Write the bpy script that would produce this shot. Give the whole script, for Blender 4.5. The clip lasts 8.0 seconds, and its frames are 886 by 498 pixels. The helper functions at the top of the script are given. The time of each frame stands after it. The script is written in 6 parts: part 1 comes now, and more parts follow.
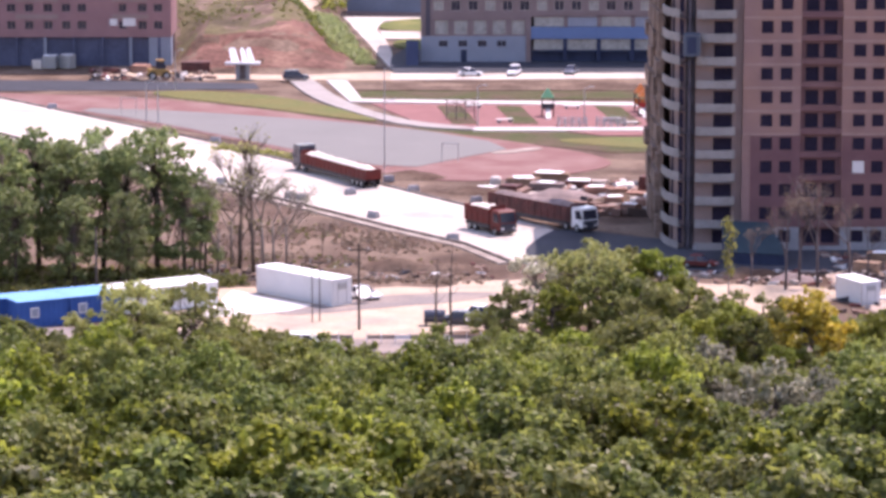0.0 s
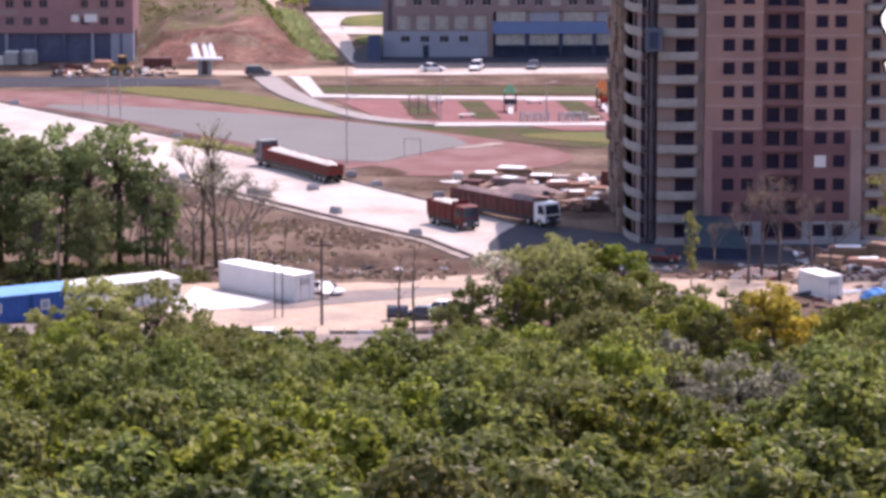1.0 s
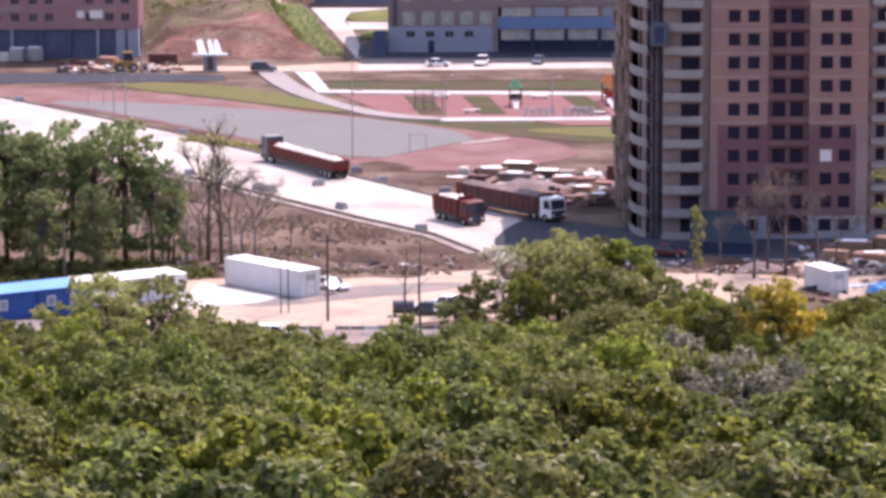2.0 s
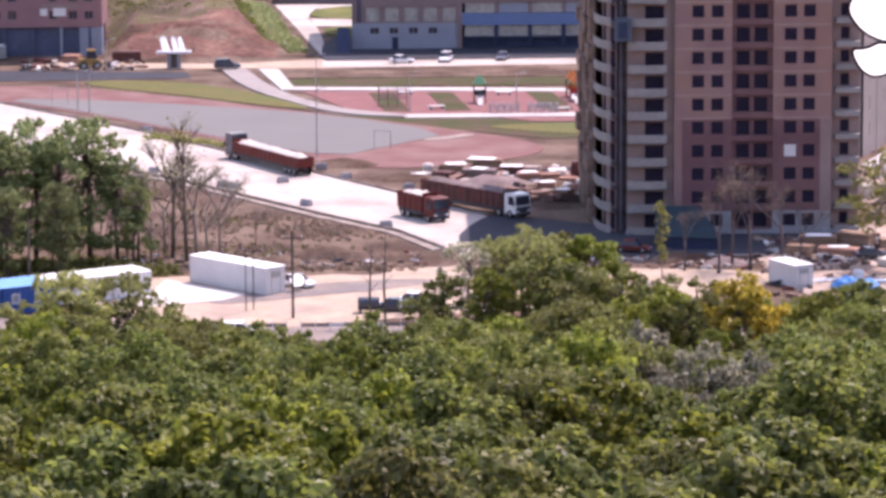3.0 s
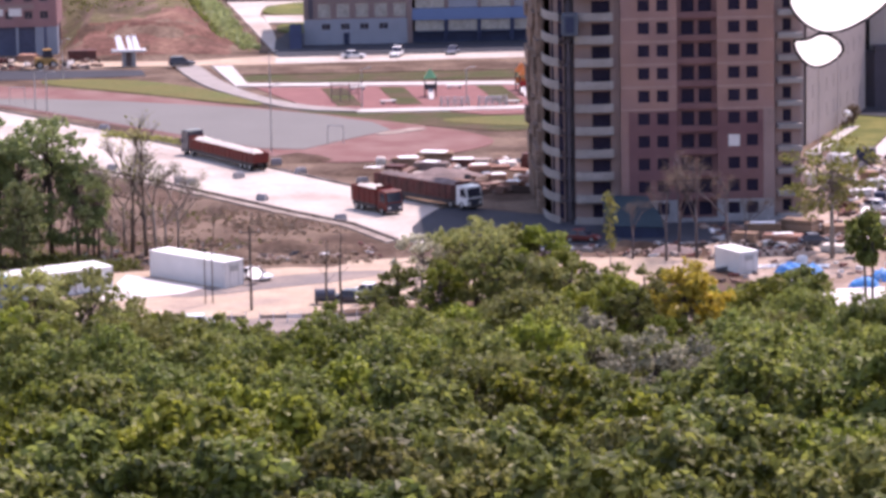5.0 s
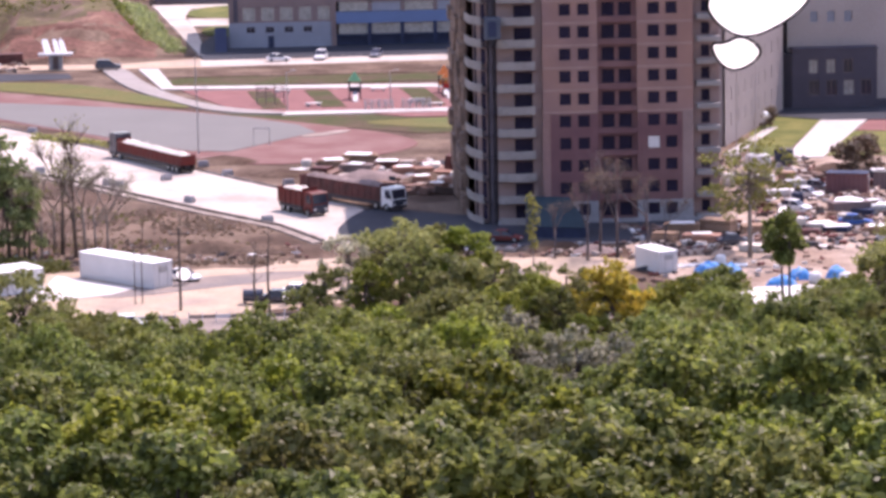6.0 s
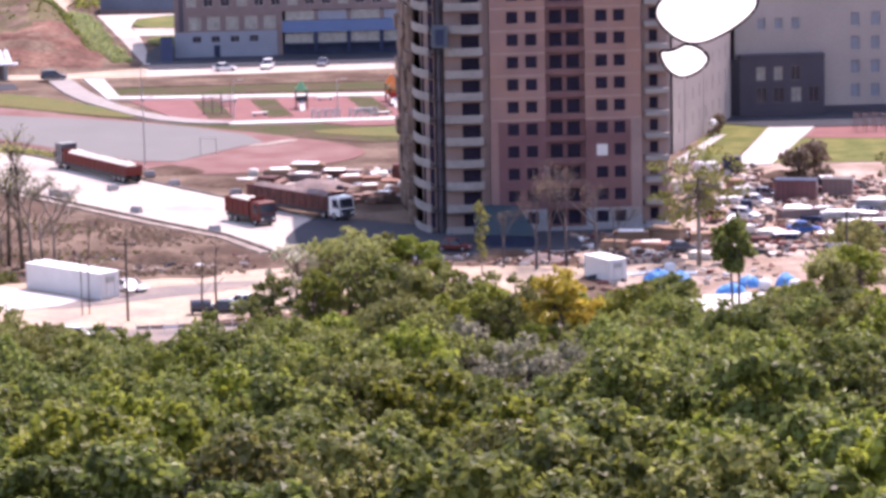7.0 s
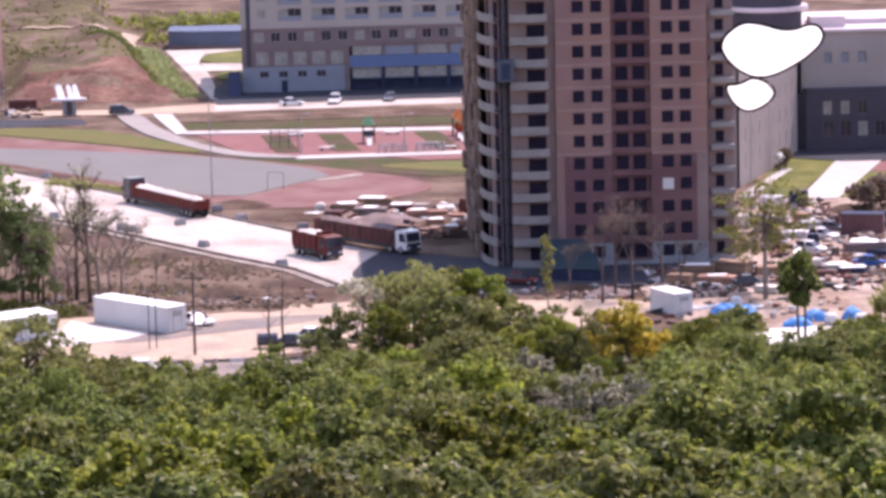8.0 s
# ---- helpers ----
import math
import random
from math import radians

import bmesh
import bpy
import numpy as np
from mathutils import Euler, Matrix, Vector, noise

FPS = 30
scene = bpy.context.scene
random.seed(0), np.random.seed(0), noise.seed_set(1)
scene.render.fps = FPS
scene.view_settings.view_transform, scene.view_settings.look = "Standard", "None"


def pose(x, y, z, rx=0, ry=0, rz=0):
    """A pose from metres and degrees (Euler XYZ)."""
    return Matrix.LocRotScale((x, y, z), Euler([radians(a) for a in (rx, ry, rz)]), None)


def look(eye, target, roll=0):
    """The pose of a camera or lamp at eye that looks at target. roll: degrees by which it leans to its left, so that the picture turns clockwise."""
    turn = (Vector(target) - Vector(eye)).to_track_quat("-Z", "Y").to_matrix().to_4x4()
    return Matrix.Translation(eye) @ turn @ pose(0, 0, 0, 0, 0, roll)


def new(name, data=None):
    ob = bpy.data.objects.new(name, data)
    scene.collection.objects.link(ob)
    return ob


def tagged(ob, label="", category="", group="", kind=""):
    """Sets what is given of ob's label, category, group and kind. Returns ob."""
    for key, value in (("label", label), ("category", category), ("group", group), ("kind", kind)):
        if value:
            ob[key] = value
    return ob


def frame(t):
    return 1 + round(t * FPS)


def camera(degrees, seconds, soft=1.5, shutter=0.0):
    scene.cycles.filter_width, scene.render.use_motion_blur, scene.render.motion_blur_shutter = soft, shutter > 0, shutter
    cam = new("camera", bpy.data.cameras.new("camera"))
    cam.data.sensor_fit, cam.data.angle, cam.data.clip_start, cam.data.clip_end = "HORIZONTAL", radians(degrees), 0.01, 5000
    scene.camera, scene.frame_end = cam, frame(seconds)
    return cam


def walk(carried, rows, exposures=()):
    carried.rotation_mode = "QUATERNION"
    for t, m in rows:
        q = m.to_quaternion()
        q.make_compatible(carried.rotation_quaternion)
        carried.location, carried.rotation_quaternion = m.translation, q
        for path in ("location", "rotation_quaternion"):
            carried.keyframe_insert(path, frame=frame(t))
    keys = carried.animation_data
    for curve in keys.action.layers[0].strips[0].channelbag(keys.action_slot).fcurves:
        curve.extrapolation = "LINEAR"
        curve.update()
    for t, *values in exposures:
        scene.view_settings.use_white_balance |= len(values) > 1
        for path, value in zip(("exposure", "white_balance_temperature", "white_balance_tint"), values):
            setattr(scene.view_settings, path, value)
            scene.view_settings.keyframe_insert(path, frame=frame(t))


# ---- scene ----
# ---------------------------------------------------------------- camera
cam = camera(14.32, 8.0, soft=3.45)
WALK = [
    (0, look((0.00, 0.00, 70.00), (0.000, 394.700, 5.102), -0.000)),
    (0.5, look((0.00, 0.00, 70.00), (4.206, 394.635, 4.841), 0.005)),
    (1, look((0.00, 0.00, 70.00), (4.235, 394.590, 4.573), -0.056)),
    (1.5, look((0.00, 0.00, 70.00), (2.644, 394.558, 4.294), -0.185)),
    (3, look((0.00, 0.00, 70.00), (7.550, 394.381, 3.620), -0.396)),
    (3.5, look((0.00, 0.00, 70.00), (8.653, 394.330, 3.449), -0.498)),
    (4, look((-0.06, -2.41, 70.41), (9.228, 391.870, 3.667), -0.682)),
    (5.5, look((-0.57, -13.82, 72.37), (15.599, 380.100, 4.782), -1.136)),
    (6, look((-0.93, -16.92, 72.90), (20.751, 376.750, 5.401), -1.013)),
    (6.5, look((-1.07, -15.52, 72.66), (25.984, 377.828, 5.241), -0.999)),
    (7, look((-1.08, -15.30, 72.59), (26.711, 378.148, 6.032), -1.137)),
    (7.5, look((-0.98, -16.22, 72.65), (22.896, 377.837, 8.232), -1.287)),
    (8, look((-0.82, -16.04, 72.54), (19.307, 378.540, 10.081), -1.348)),
]

walk(cam, WALK, [(0, 1.16, 6750, 37), (0.5, 0.86, 6750, 37), (1, 0.84, 6750, 37), (1.5, 0.98, 6750, 37), (3.5, 0.89, 6750, 37), (4, 0.85, 6750, 37), (5.5, 0.89, 6750, 37), (6.5, 1.08, 6750, 37), (7, 1.16, 6750, 37), (8, 0.91, 6750, 37)])

# ---------------------------------------------------------------- world and sun
SUN_EL, SUN_AZ = radians(58), radians(38)   # azimuth from +Y towards +X
world = bpy.data.worlds.new("world")
scene.world = world
world.use_nodes = True
wn = world.node_tree.nodes
sky = wn.new("ShaderNodeTexSky")
sky.sky_type = 'NISHITA'
sky.sun_disc = False
sky.sun_elevation, sky.sun_rotation = SUN_EL, SUN_AZ
sky.air_density, sky.dust_density = 1.5, 1.2
wn["Background"].inputs["Strength"].default_value = 0.15
world.node_tree.links.new(sky.outputs[0], wn["Background"].inputs["Color"])
sun = new("sun", bpy.data.lights.new("sun", "SUN"))
sun.data.energy, sun.data.angle, sun.data.color = 3.1, radians(0.55), (1.0, 0.95, 0.87)
sun.matrix_world = look((300, 430, 800), (300 - math.sin(SUN_AZ) * math.cos(SUN_EL),
                                         430 - math.cos(SUN_AZ) * math.cos(SUN_EL), 800 - math.sin(SUN_EL)))


# ---------------------------------------------------------------- materials
def mat(name, c, rough=0.85, var=0.25, scale=0.6, fine=6.0, bump=0.3, metal=0.0, spec=0.1, c2=None, mix=0.5, c2scale=None, per_object=0.0):
    """A surface with broad stains and fine grain; c2 is a second colour that breaks through in patches."""
    m = bpy.data.materials.new(name)
    m.use_nodes = True
    nt = m.node_tree
    n, l = nt.nodes, nt.links
    b = n["Principled BSDF"]
    b.inputs["Roughness"].default_value = rough
    b.inputs["Metallic"].default_value = metal
    b.inputs["Specular IOR Level"].default_value = spec
    co = n.new("ShaderNodeTexCoord")
    big, small = n.new("ShaderNodeTexNoise"), n.new("ShaderNodeTexNoise")
    big.inputs["Scale"].default_value, big.inputs["Detail"].default_value = scale, 6
    small.inputs["Scale"].default_value, small.inputs["Detail"].default_value = fine, 4
    geo = n.new("ShaderNodeNewGeometry")
    for t in (big, small):
        l.new(geo.outputs["Position"], t.inputs["Vector"])
    col = n.new("ShaderNodeMix")
    col.data_type = 'RGBA'
    col.inputs["A"].default_value = (*c, 1)
    col.inputs["B"].default_value = (*(c2 or c), 1)
    ramp = n.new("ShaderNodeValToRGB")
    ramp.color_ramp.elements[0].position, ramp.color_ramp.elements[1].position = mix - 0.1, mix + 0.1
    pat = big
    if c2scale:
        pat = n.new("ShaderNodeTexNoise")
        pat.inputs["Scale"].default_value, pat.inputs["Detail"].default_value = c2scale, 8
        l.new(geo.outputs["Position"], pat.inputs["Vector"])
    l.new(pat.outputs["Fac"], ramp.inputs["Fac"])
    l.new(ramp.outputs["Color"], col.inputs["Factor"])
    add = n.new("ShaderNodeMath")
    add.operation = 'ADD'
    l.new(big.outputs["Fac"], add.inputs[0])
    l.new(small.outputs["Fac"], add.inputs[1])
    rng = n.new("ShaderNodeMapRange")
    rng.inputs["From Min"].default_value, rng.inputs["From Max"].default_value = 0.6, 1.4
    rng.inputs["To Min"].default_value, rng.inputs["To Max"].default_value = 1 - var, 1 + var
    l.new(add.outputs[0], rng.inputs["Value"])
    hsv = n.new("ShaderNodeHueSaturation")
    l.new(col.outputs["Result"], hsv.inputs["Color"])
    last = rng.outputs["Result"]
    if per_object:
        inf, r2, mul = n.new("ShaderNodeObjectInfo"), n.new("ShaderNodeMapRange"), n.new("ShaderNodeMath")
        r2.inputs["To Min"].default_value, r2.inputs["To Max"].default_value = 1 - per_object, 1 + per_object
        mul.operation = 'MULTIPLY'
        l.new(inf.outputs["Random"], r2.inputs["Value"])
        l.new(r2.outputs["Result"], mul.inputs[0])
        l.new(last, mul.inputs[1])
        last = mul.outputs[0]
    l.new(last, hsv.inputs["Value"])
    l.new(hsv.outputs["Color"], b.inputs["Base Color"])
    if bump:
        bp = n.new("ShaderNodeBump")
        bp.inputs["Strength"].default_value, bp.inputs["Distance"].default_value = bump, 0.15
        l.new(small.outputs["Fac"], bp.inputs["Height"])
        l.new(bp.outputs["Normal"], b.inputs["Normal"])
    return m


def leaf_mat(name, c, c2, dark, hue=0.014):
    """Leaves: reflect and let light through; each leaf and each tree differs a little."""
    m = bpy.data.materials.new(name)
    m.use_nodes = True
    n, l = m.node_tree.nodes, m.node_tree.links
    for x in list(n):
        n.remove(x)
    out = n.new("ShaderNodeOutputMaterial")
    geo, inf = n.new("ShaderNodeNewGeometry"), n.new("ShaderNodeObjectInfo")
    ramp = n.new("ShaderNodeValToRGB")
    e = ramp.color_ramp.elements
    e[0].color, e[1].color = (*dark, 1), (*c2, 1)
    mid = e.new(0.45)
    mid.color = (*c, 1)
    l.new(geo.outputs["Random Per Island"], ramp.inputs["Fac"])
    hsv = n.new("ShaderNodeHueSaturation")
    r1, r2 = n.new("ShaderNodeMapRange"), n.new("ShaderNodeMapRange")
    r1.inputs["To Min"].default_value, r1.inputs["To Max"].default_value = 0.5 - hue, 0.5 + hue * 0.8
    r2.inputs["To Min"].default_value, r2.inputs["To Max"].default_value = 0.72, 1.28
    l.new(inf.outputs["Random"], r1.inputs["Value"])
    mul, fr = n.new("ShaderNodeMath"), n.new("ShaderNodeMath")
    mul.operation, mul.inputs[1].default_value = 'MULTIPLY', 7.31
    fr.operation = 'FRACT'
    l.new(inf.outputs["Random"], mul.inputs[0])
    l.new(mul.outputs[0], fr.inputs[0])
    l.new(fr.outputs[0], r2.inputs["Value"])
    l.new(r1.outputs["Result"], hsv.inputs["Hue"])
    l.new(r2.outputs["Result"], hsv.inputs["Value"])
    l.new(ramp.outputs["Color"], hsv.inputs["Color"])
    p, tr, mx = n.new("ShaderNodeBsdfPrincipled"), n.new("ShaderNodeBsdfTranslucent"), n.new("ShaderNodeMixShader")
    p.inputs["Roughness"].default_value = 0.45
    p.inputs["Specular IOR Level"].default_value = 0.4
    mx.inputs["Fac"].default_value = 0.6
    l.new(hsv.outputs["Color"], p.inputs["Base Color"])
    l.new(hsv.outputs["Color"], tr.inputs["Color"])
    l.new(p.outputs[0], mx.inputs[1])
    l.new(tr.outputs[0], mx.inputs[2])
    l.new(mx.outputs[0], out.inputs["Surface"])
    return m


FOOTPATH = mat("worn_footpath", (0.29, 0.262, 0.245), 0.9, 0.22, 0.3, 3, 0.2)
TEAL = mat("teal_sheet", (0.03, 0.05, 0.062), 0.6, 0.2, 0.4, 4, 0.2)
SLATE = mat("slate_cladding", (0.085, 0.10, 0.13), 0.8, 0.2, 0.2, 3, 0.1)
HALLBLUE = mat("hall_cladding", (0.12, 0.15, 0.21), 0.8, 0.2, 0.2, 3, 0.1)
SITE = mat("site_ground", (0.25, 0.18, 0.14), 0.95, 0.35, 0.2, 2.0, 0.8, c2=(0.40, 0.315, 0.26), c2scale=0.13)
DIRT = mat("dirt", (0.085, 0.054, 0.04), 0.95, 0.5, 0.12, 1.2, 1.0, c2=(0.17, 0.12, 0.09), c2scale=0.1)
SAND = mat("sand", (0.44, 0.34, 0.255), 0.95, 0.25, 0.25, 2.5, 0.5, c2=(0.34, 0.265, 0.22), mix=0.56, c2scale=0.15)
CONCRETE = mat("concrete_road", (0.47, 0.42, 0.375), 0.9, 0.2, 0.1, 1.5, 0.2, c2=(0.37, 0.31, 0.275), mix=0.56, c2scale=0.11)
ASPHALT = mat("asphalt", (0.052, 0.055, 0.066), 0.9, 0.2, 0.2, 3, 0.3)
PAVING = mat("paving", (0.46, 0.43, 0.405), 0.9, 0.18, 0.3, 3, 0.2)
KERB = mat("kerb_stone", (0.20, 0.17, 0.155), 0.9, 0.35, 0.5, 5, 0.3, c2=(0.13, 0.105, 0.09), c2scale=0.3)
TRACK = mat("track_rubber", (0.19, 0.098, 0.09), 0.95, 0.12, 0.15, 3, 0.3, c2=(0.215, 0.13, 0.12))
FIELD = mat("field_rubber", (0.172, 0.168, 0.16), 0.95, 0.08, 0.1, 3, 0.2)
GRASS = mat("grass_ground", (0.07, 0.075, 0.03), 0.95, 0.35, 0.15, 1.8, 0.9, c2=(0.085, 0.06, 0.04), mix=0.5)
DRYGRASS = mat("dry_grass_ground", (0.145, 0.13, 0.05), 0.95, 0.3, 0.12, 1.6, 0.9, c2=(0.10, 0.11, 0.04), mix=0.52)
LAWN = mat("lawn", (0.11, 0.125, 0.04), 0.95, 0.3, 0.2, 2.5, 0.9, c2=(0.15, 0.145, 0.05), mix=0.52)
PINK = mat("playground_rubber", (0.225, 0.11, 0.105), 0.95, 0.15, 0.25, 3, 0.2)
HILLDIRT = mat("hill_dirt", (0.145, 0.075, 0.06), 0.95, 0.6, 0.16, 0.9, 1.0, c2=(0.215, 0.128, 0.095), mix=0.55, c2scale=0.09)
MEADOW = mat("dry_meadow", (0.125, 0.105, 0.055), 0.95, 0.5, 0.12, 1.2, 1.0, c2=(0.085, 0.065, 0.04), mix=0.5, c2scale=0.07)
DUSTY = mat("dusty_asphalt", (0.20, 0.175, 0.165), 0.95, 0.25, 0.15, 2, 0.3, c2=(0.27, 0.22, 0.19), c2scale=0.2)
VERGE = mat("trodden_verge", (0.26, 0.21, 0.18), 0.95, 0.3, 0.3, 3, 0.3, c2=(0.36, 0.31, 0.27), mix=0.55, c2scale=0.35)
SIDEBRICK = mat("brown_side_brick", (0.17, 0.125, 0.105), 0.95, 0.45, 0.5, 3, 0.4, c2=(0.24, 0.17, 0.14), c2scale=0.7)
FLOORBAND = mat("floor_band_mortar", (0.335, 0.235, 0.21), 0.9, 0.25, 0.5, 5, 0.2)
# near-black sheet colour paints the unlit, hazy rooms behind the tower's openings
OPENINGSHADE = mat("opening_shade", (0.03, 0.025, 0.045), 0.95, 0.3, 0.5, 3, 0.0, spec=0.0)
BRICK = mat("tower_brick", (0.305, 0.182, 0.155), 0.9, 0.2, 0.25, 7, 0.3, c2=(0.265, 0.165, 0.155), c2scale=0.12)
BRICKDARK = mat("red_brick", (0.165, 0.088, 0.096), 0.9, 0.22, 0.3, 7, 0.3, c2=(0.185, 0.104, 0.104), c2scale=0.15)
BRICKPALE = mat("pale_brick", (0.27, 0.195, 0.185), 0.9, 0.18, 0.3, 7, 0.3)
BLOCKBRICK = mat("block_brick", (0.27, 0.155, 0.16), 0.9, 0.2, 0.3, 5, 0.3)
FILM = mat("pale_navy_film", (0.085, 0.095, 0.15), 0.5, 0.3, 0.4, 3, 0.2)
WHITECONC = mat("white_concrete", (0.6, 0.57, 0.54), 0.9, 0.12, 0.3, 3, 0.2)
SLAB = mat("balcony_concrete", (0.275, 0.255, 0.25), 0.9, 0.25, 0.4, 4, 0.25)
SHADEDRECESS = mat("recess_shade", (0.10, 0.088, 0.105), 0.95, 0.25, 0.4, 3, 0.1)
# darker copy of the tan plaster, painting in the wing's dim grazing light
TANDIM = mat("tan_plaster_dim", (0.315, 0.272, 0.268), 0.9, 0.14, 0.12, 3, 0.15)
RAWCONC = mat("raw_concrete", (0.285, 0.28, 0.295), 0.9, 0.25, 0.3, 4, 0.3)
ROOFMAT = mat("roof_felt", (0.13, 0.125, 0.125), 0.9, 0.2, 0.3, 4, 0.2)
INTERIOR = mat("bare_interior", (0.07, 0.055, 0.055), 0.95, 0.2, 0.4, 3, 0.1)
GLASS = mat("dark_window_glass", (0.03, 0.032, 0.05), 0.12, 0.2, 0.4, 3, 0.0, spec=0.4)
PALEGLASS = mat("curtained_window", (0.29, 0.29, 0.275), 0.25, 0.3, 0.5, 2, 0.0, spec=0.5)
BLUEPANEL = mat("blue_cladding", (0.12, 0.18, 0.32), 0.6, 0.1, 0.3, 3, 0.1)
BLUEGREY = mat("blue_grey_plaster", (0.24, 0.262, 0.315), 0.85, 0.12, 0.3, 3, 0.15)
BEIGE = mat("beige_plaster", (0.39, 0.35, 0.325), 0.9, 0.10, 0.15, 3, 0.15)
TAN = mat("tan_plaster", (0.385, 0.335, 0.315), 0.9, 0.14, 0.12, 3, 0.15)
BROWNWALL = mat("brown_cladding", (0.205, 0.155, 0.155), 0.85, 0.15, 0.3, 4, 0.15)
ANNEX = mat("dark_brown_cladding", (0.085, 0.078, 0.098), 0.8, 0.15, 0.3, 4, 0.15)
NAVY = mat("navy_film", (0.035, 0.045, 0.085), 0.5, 0.25, 0.4, 3, 0.2)
ROOFPALE = mat("pale_roof_sheet", (0.62, 0.53, 0.55), 0.6, 0.1, 0.3, 3, 0.1)
WHITEMETAL = mat("white_painted_metal", (0.62, 0.61, 0.61), 0.5, 0.08, 0.5, 5, 0.1)
WHITEBRIGHT = mat("bright_white_sheet", (0.86, 0.86, 0.86), 0.35, 0.04, 0.5, 4, 0.05)
HALOBLACK = mat("halo_black", (0.012, 0.012, 0.014), 0.7, 0.2, 0.5, 4, 0.0)
BLUEMETAL = mat("blue_painted_metal", (0.032, 0.09, 0.28), 0.5, 0.15, 0.5, 5, 0.1)
BLUEROOF = mat("blue_roof_sheet", (0.17, 0.38, 0.66), 0.4, 0.12, 0.5, 5, 0.1)
BLUETARP = mat("blue_tarpaulin", (0.07, 0.27, 0.60), 0.45, 0.4, 0.9, 4, 0.6, c2=(0.35, 0.5, 0.66), mix=0.6, c2scale=1.2)
CARWHITE = mat("white_car_paint", (0.75, 0.75, 0.75), 0.2, 0.03, 1, 5, 0.0, spec=0.5)
CARGREY = mat("grey_car_paint", (0.16, 0.17, 0.20), 0.25, 0.05, 1, 5, 0.0, spec=0.5)
CARDARK = mat("dark_car_paint", (0.05, 0.055, 0.075), 0.25, 0.05, 1, 5, 0.0, spec=0.5)
TYRE = mat("tyre_rubber", (0.02, 0.02, 0.022), 0.8, 0.2, 2, 9, 0.1)
REDBROWN = mat("rusty_red_paint", (0.13, 0.052, 0.048), 0.6, 0.35, 0.6, 5, 0.2, c2=(0.09, 0.045, 0.042), c2scale=0.8)
STEEL = mat("dark_steel", (0.06, 0.06, 0.07), 0.5, 0.25, 1, 6, 0.1, metal=0.3)
GREYMETAL = mat("galvanised_steel", (0.36, 0.37, 0.38), 0.5, 0.15, 1, 6, 0.1, metal=0.5)
LIGHTLOAD = mat("pale_load", (0.6, 0.55, 0.5), 0.9, 0.2, 0.8, 5, 0.4)
GRAVEL = mat("grey_gravel", (0.24, 0.185, 0.175), 0.95, 0.4, 0.6, 5, 0.8)
WOOD = mat("weathered_timber", (0.27, 0.18, 0.13), 0.9, 0.3, 1, 8, 0.3, per_object=0.3)
BRICKSTACK = mat("brick_pack", (0.33, 0.19, 0.145), 0.9, 0.25, 1, 8, 0.3, per_object=0.3)
YELLOW = mat("yellow_machine_paint", (0.33, 0.20, 0.075), 0.6, 0.25, 1, 6, 0.1)
REDPAINT = mat("red_paint", (0.42, 0.05, 0.045), 0.5, 0.2, 1, 6, 0.1)
GREENPAINT = mat("green_paint", (0.12, 0.30, 0.17), 0.6, 0.15, 1, 6, 0.1)
BARK = mat("bark", (0.11, 0.085, 0.07), 0.95, 0.3, 2, 12, 0.5)
PALEBARK = mat("pale_dry_bark", (0.26, 0.22, 0.195), 0.95, 0.3, 2, 12, 0.4)
DRYBARK = mat("dry_twig_bark", (0.11, 0.09, 0.092), 0.95, 0.3, 2, 12, 0.4)
POLEWOOD = mat("pole_timber", (0.10, 0.08, 0.07), 0.95, 0.2, 2, 9, 0.2)
LEAF = leaf_mat("leaf_green", (0.165, 0.193, 0.04), (0.275, 0.312, 0.078), (0.084, 0.104, 0.03))
LEAFLIGHT = leaf_mat("leaf_fresh_green", (0.207, 0.235, 0.03), (0.325, 0.36, 0.055), (0.108, 0.13, 0.022))
LEAFOLIVE = leaf_mat("leaf_olive", (0.182, 0.19, 0.052), (0.262, 0.27, 0.082), (0.098, 0.106, 0.032))
LEAFYELLOW = leaf_mat("leaf_yellow_green", (0.56, 0.46, 0.06), (0.70, 0.60, 0.09), (0.34, 0.29, 0.045), 0.008)
LEAFGREY = leaf_mat("leaf_grey_budding", (0.25, 0.245, 0.165), (0.37, 0.355, 0.26), (0.125, 0.12, 0.08), 0.01)
LEAFBUD = leaf_mat("leaf_pale_buds", (0.48, 0.46, 0.33), (0.70, 0.68, 0.56), (0.24, 0.235, 0.14), 0.01)
LEAFBROWN = leaf_mat("leaf_dry_brown", (0.16, 0.115, 0.085), (0.23, 0.18, 0.13), (0.08, 0.06, 0.045), 0.01)
LEAFSTRAW = leaf_mat("leaf_straw", (0.30, 0.225, 0.165), (0.38, 0.30, 0.22), (0.20, 0.145, 0.105), 0.01)
# olive lightened to paint haze and light onto the shaded crowns
LEAFLIFTED = leaf_mat("leaf_lifted_olive", (0.30, 0.31, 0.105), (0.41, 0.415, 0.145), (0.165, 0.175, 0.065))
TRUCKRED = mat("dark_red_truck_paint", (0.16, 0.036, 0.03), 0.5, 0.3, 0.6, 5, 0.1, c2=(0.12, 0.035, 0.032))
LEAFDARK = leaf_mat("leaf_dark_green", (0.235, 0.29, 0.115), (0.34, 0.40, 0.165), (0.13, 0.165, 0.07))


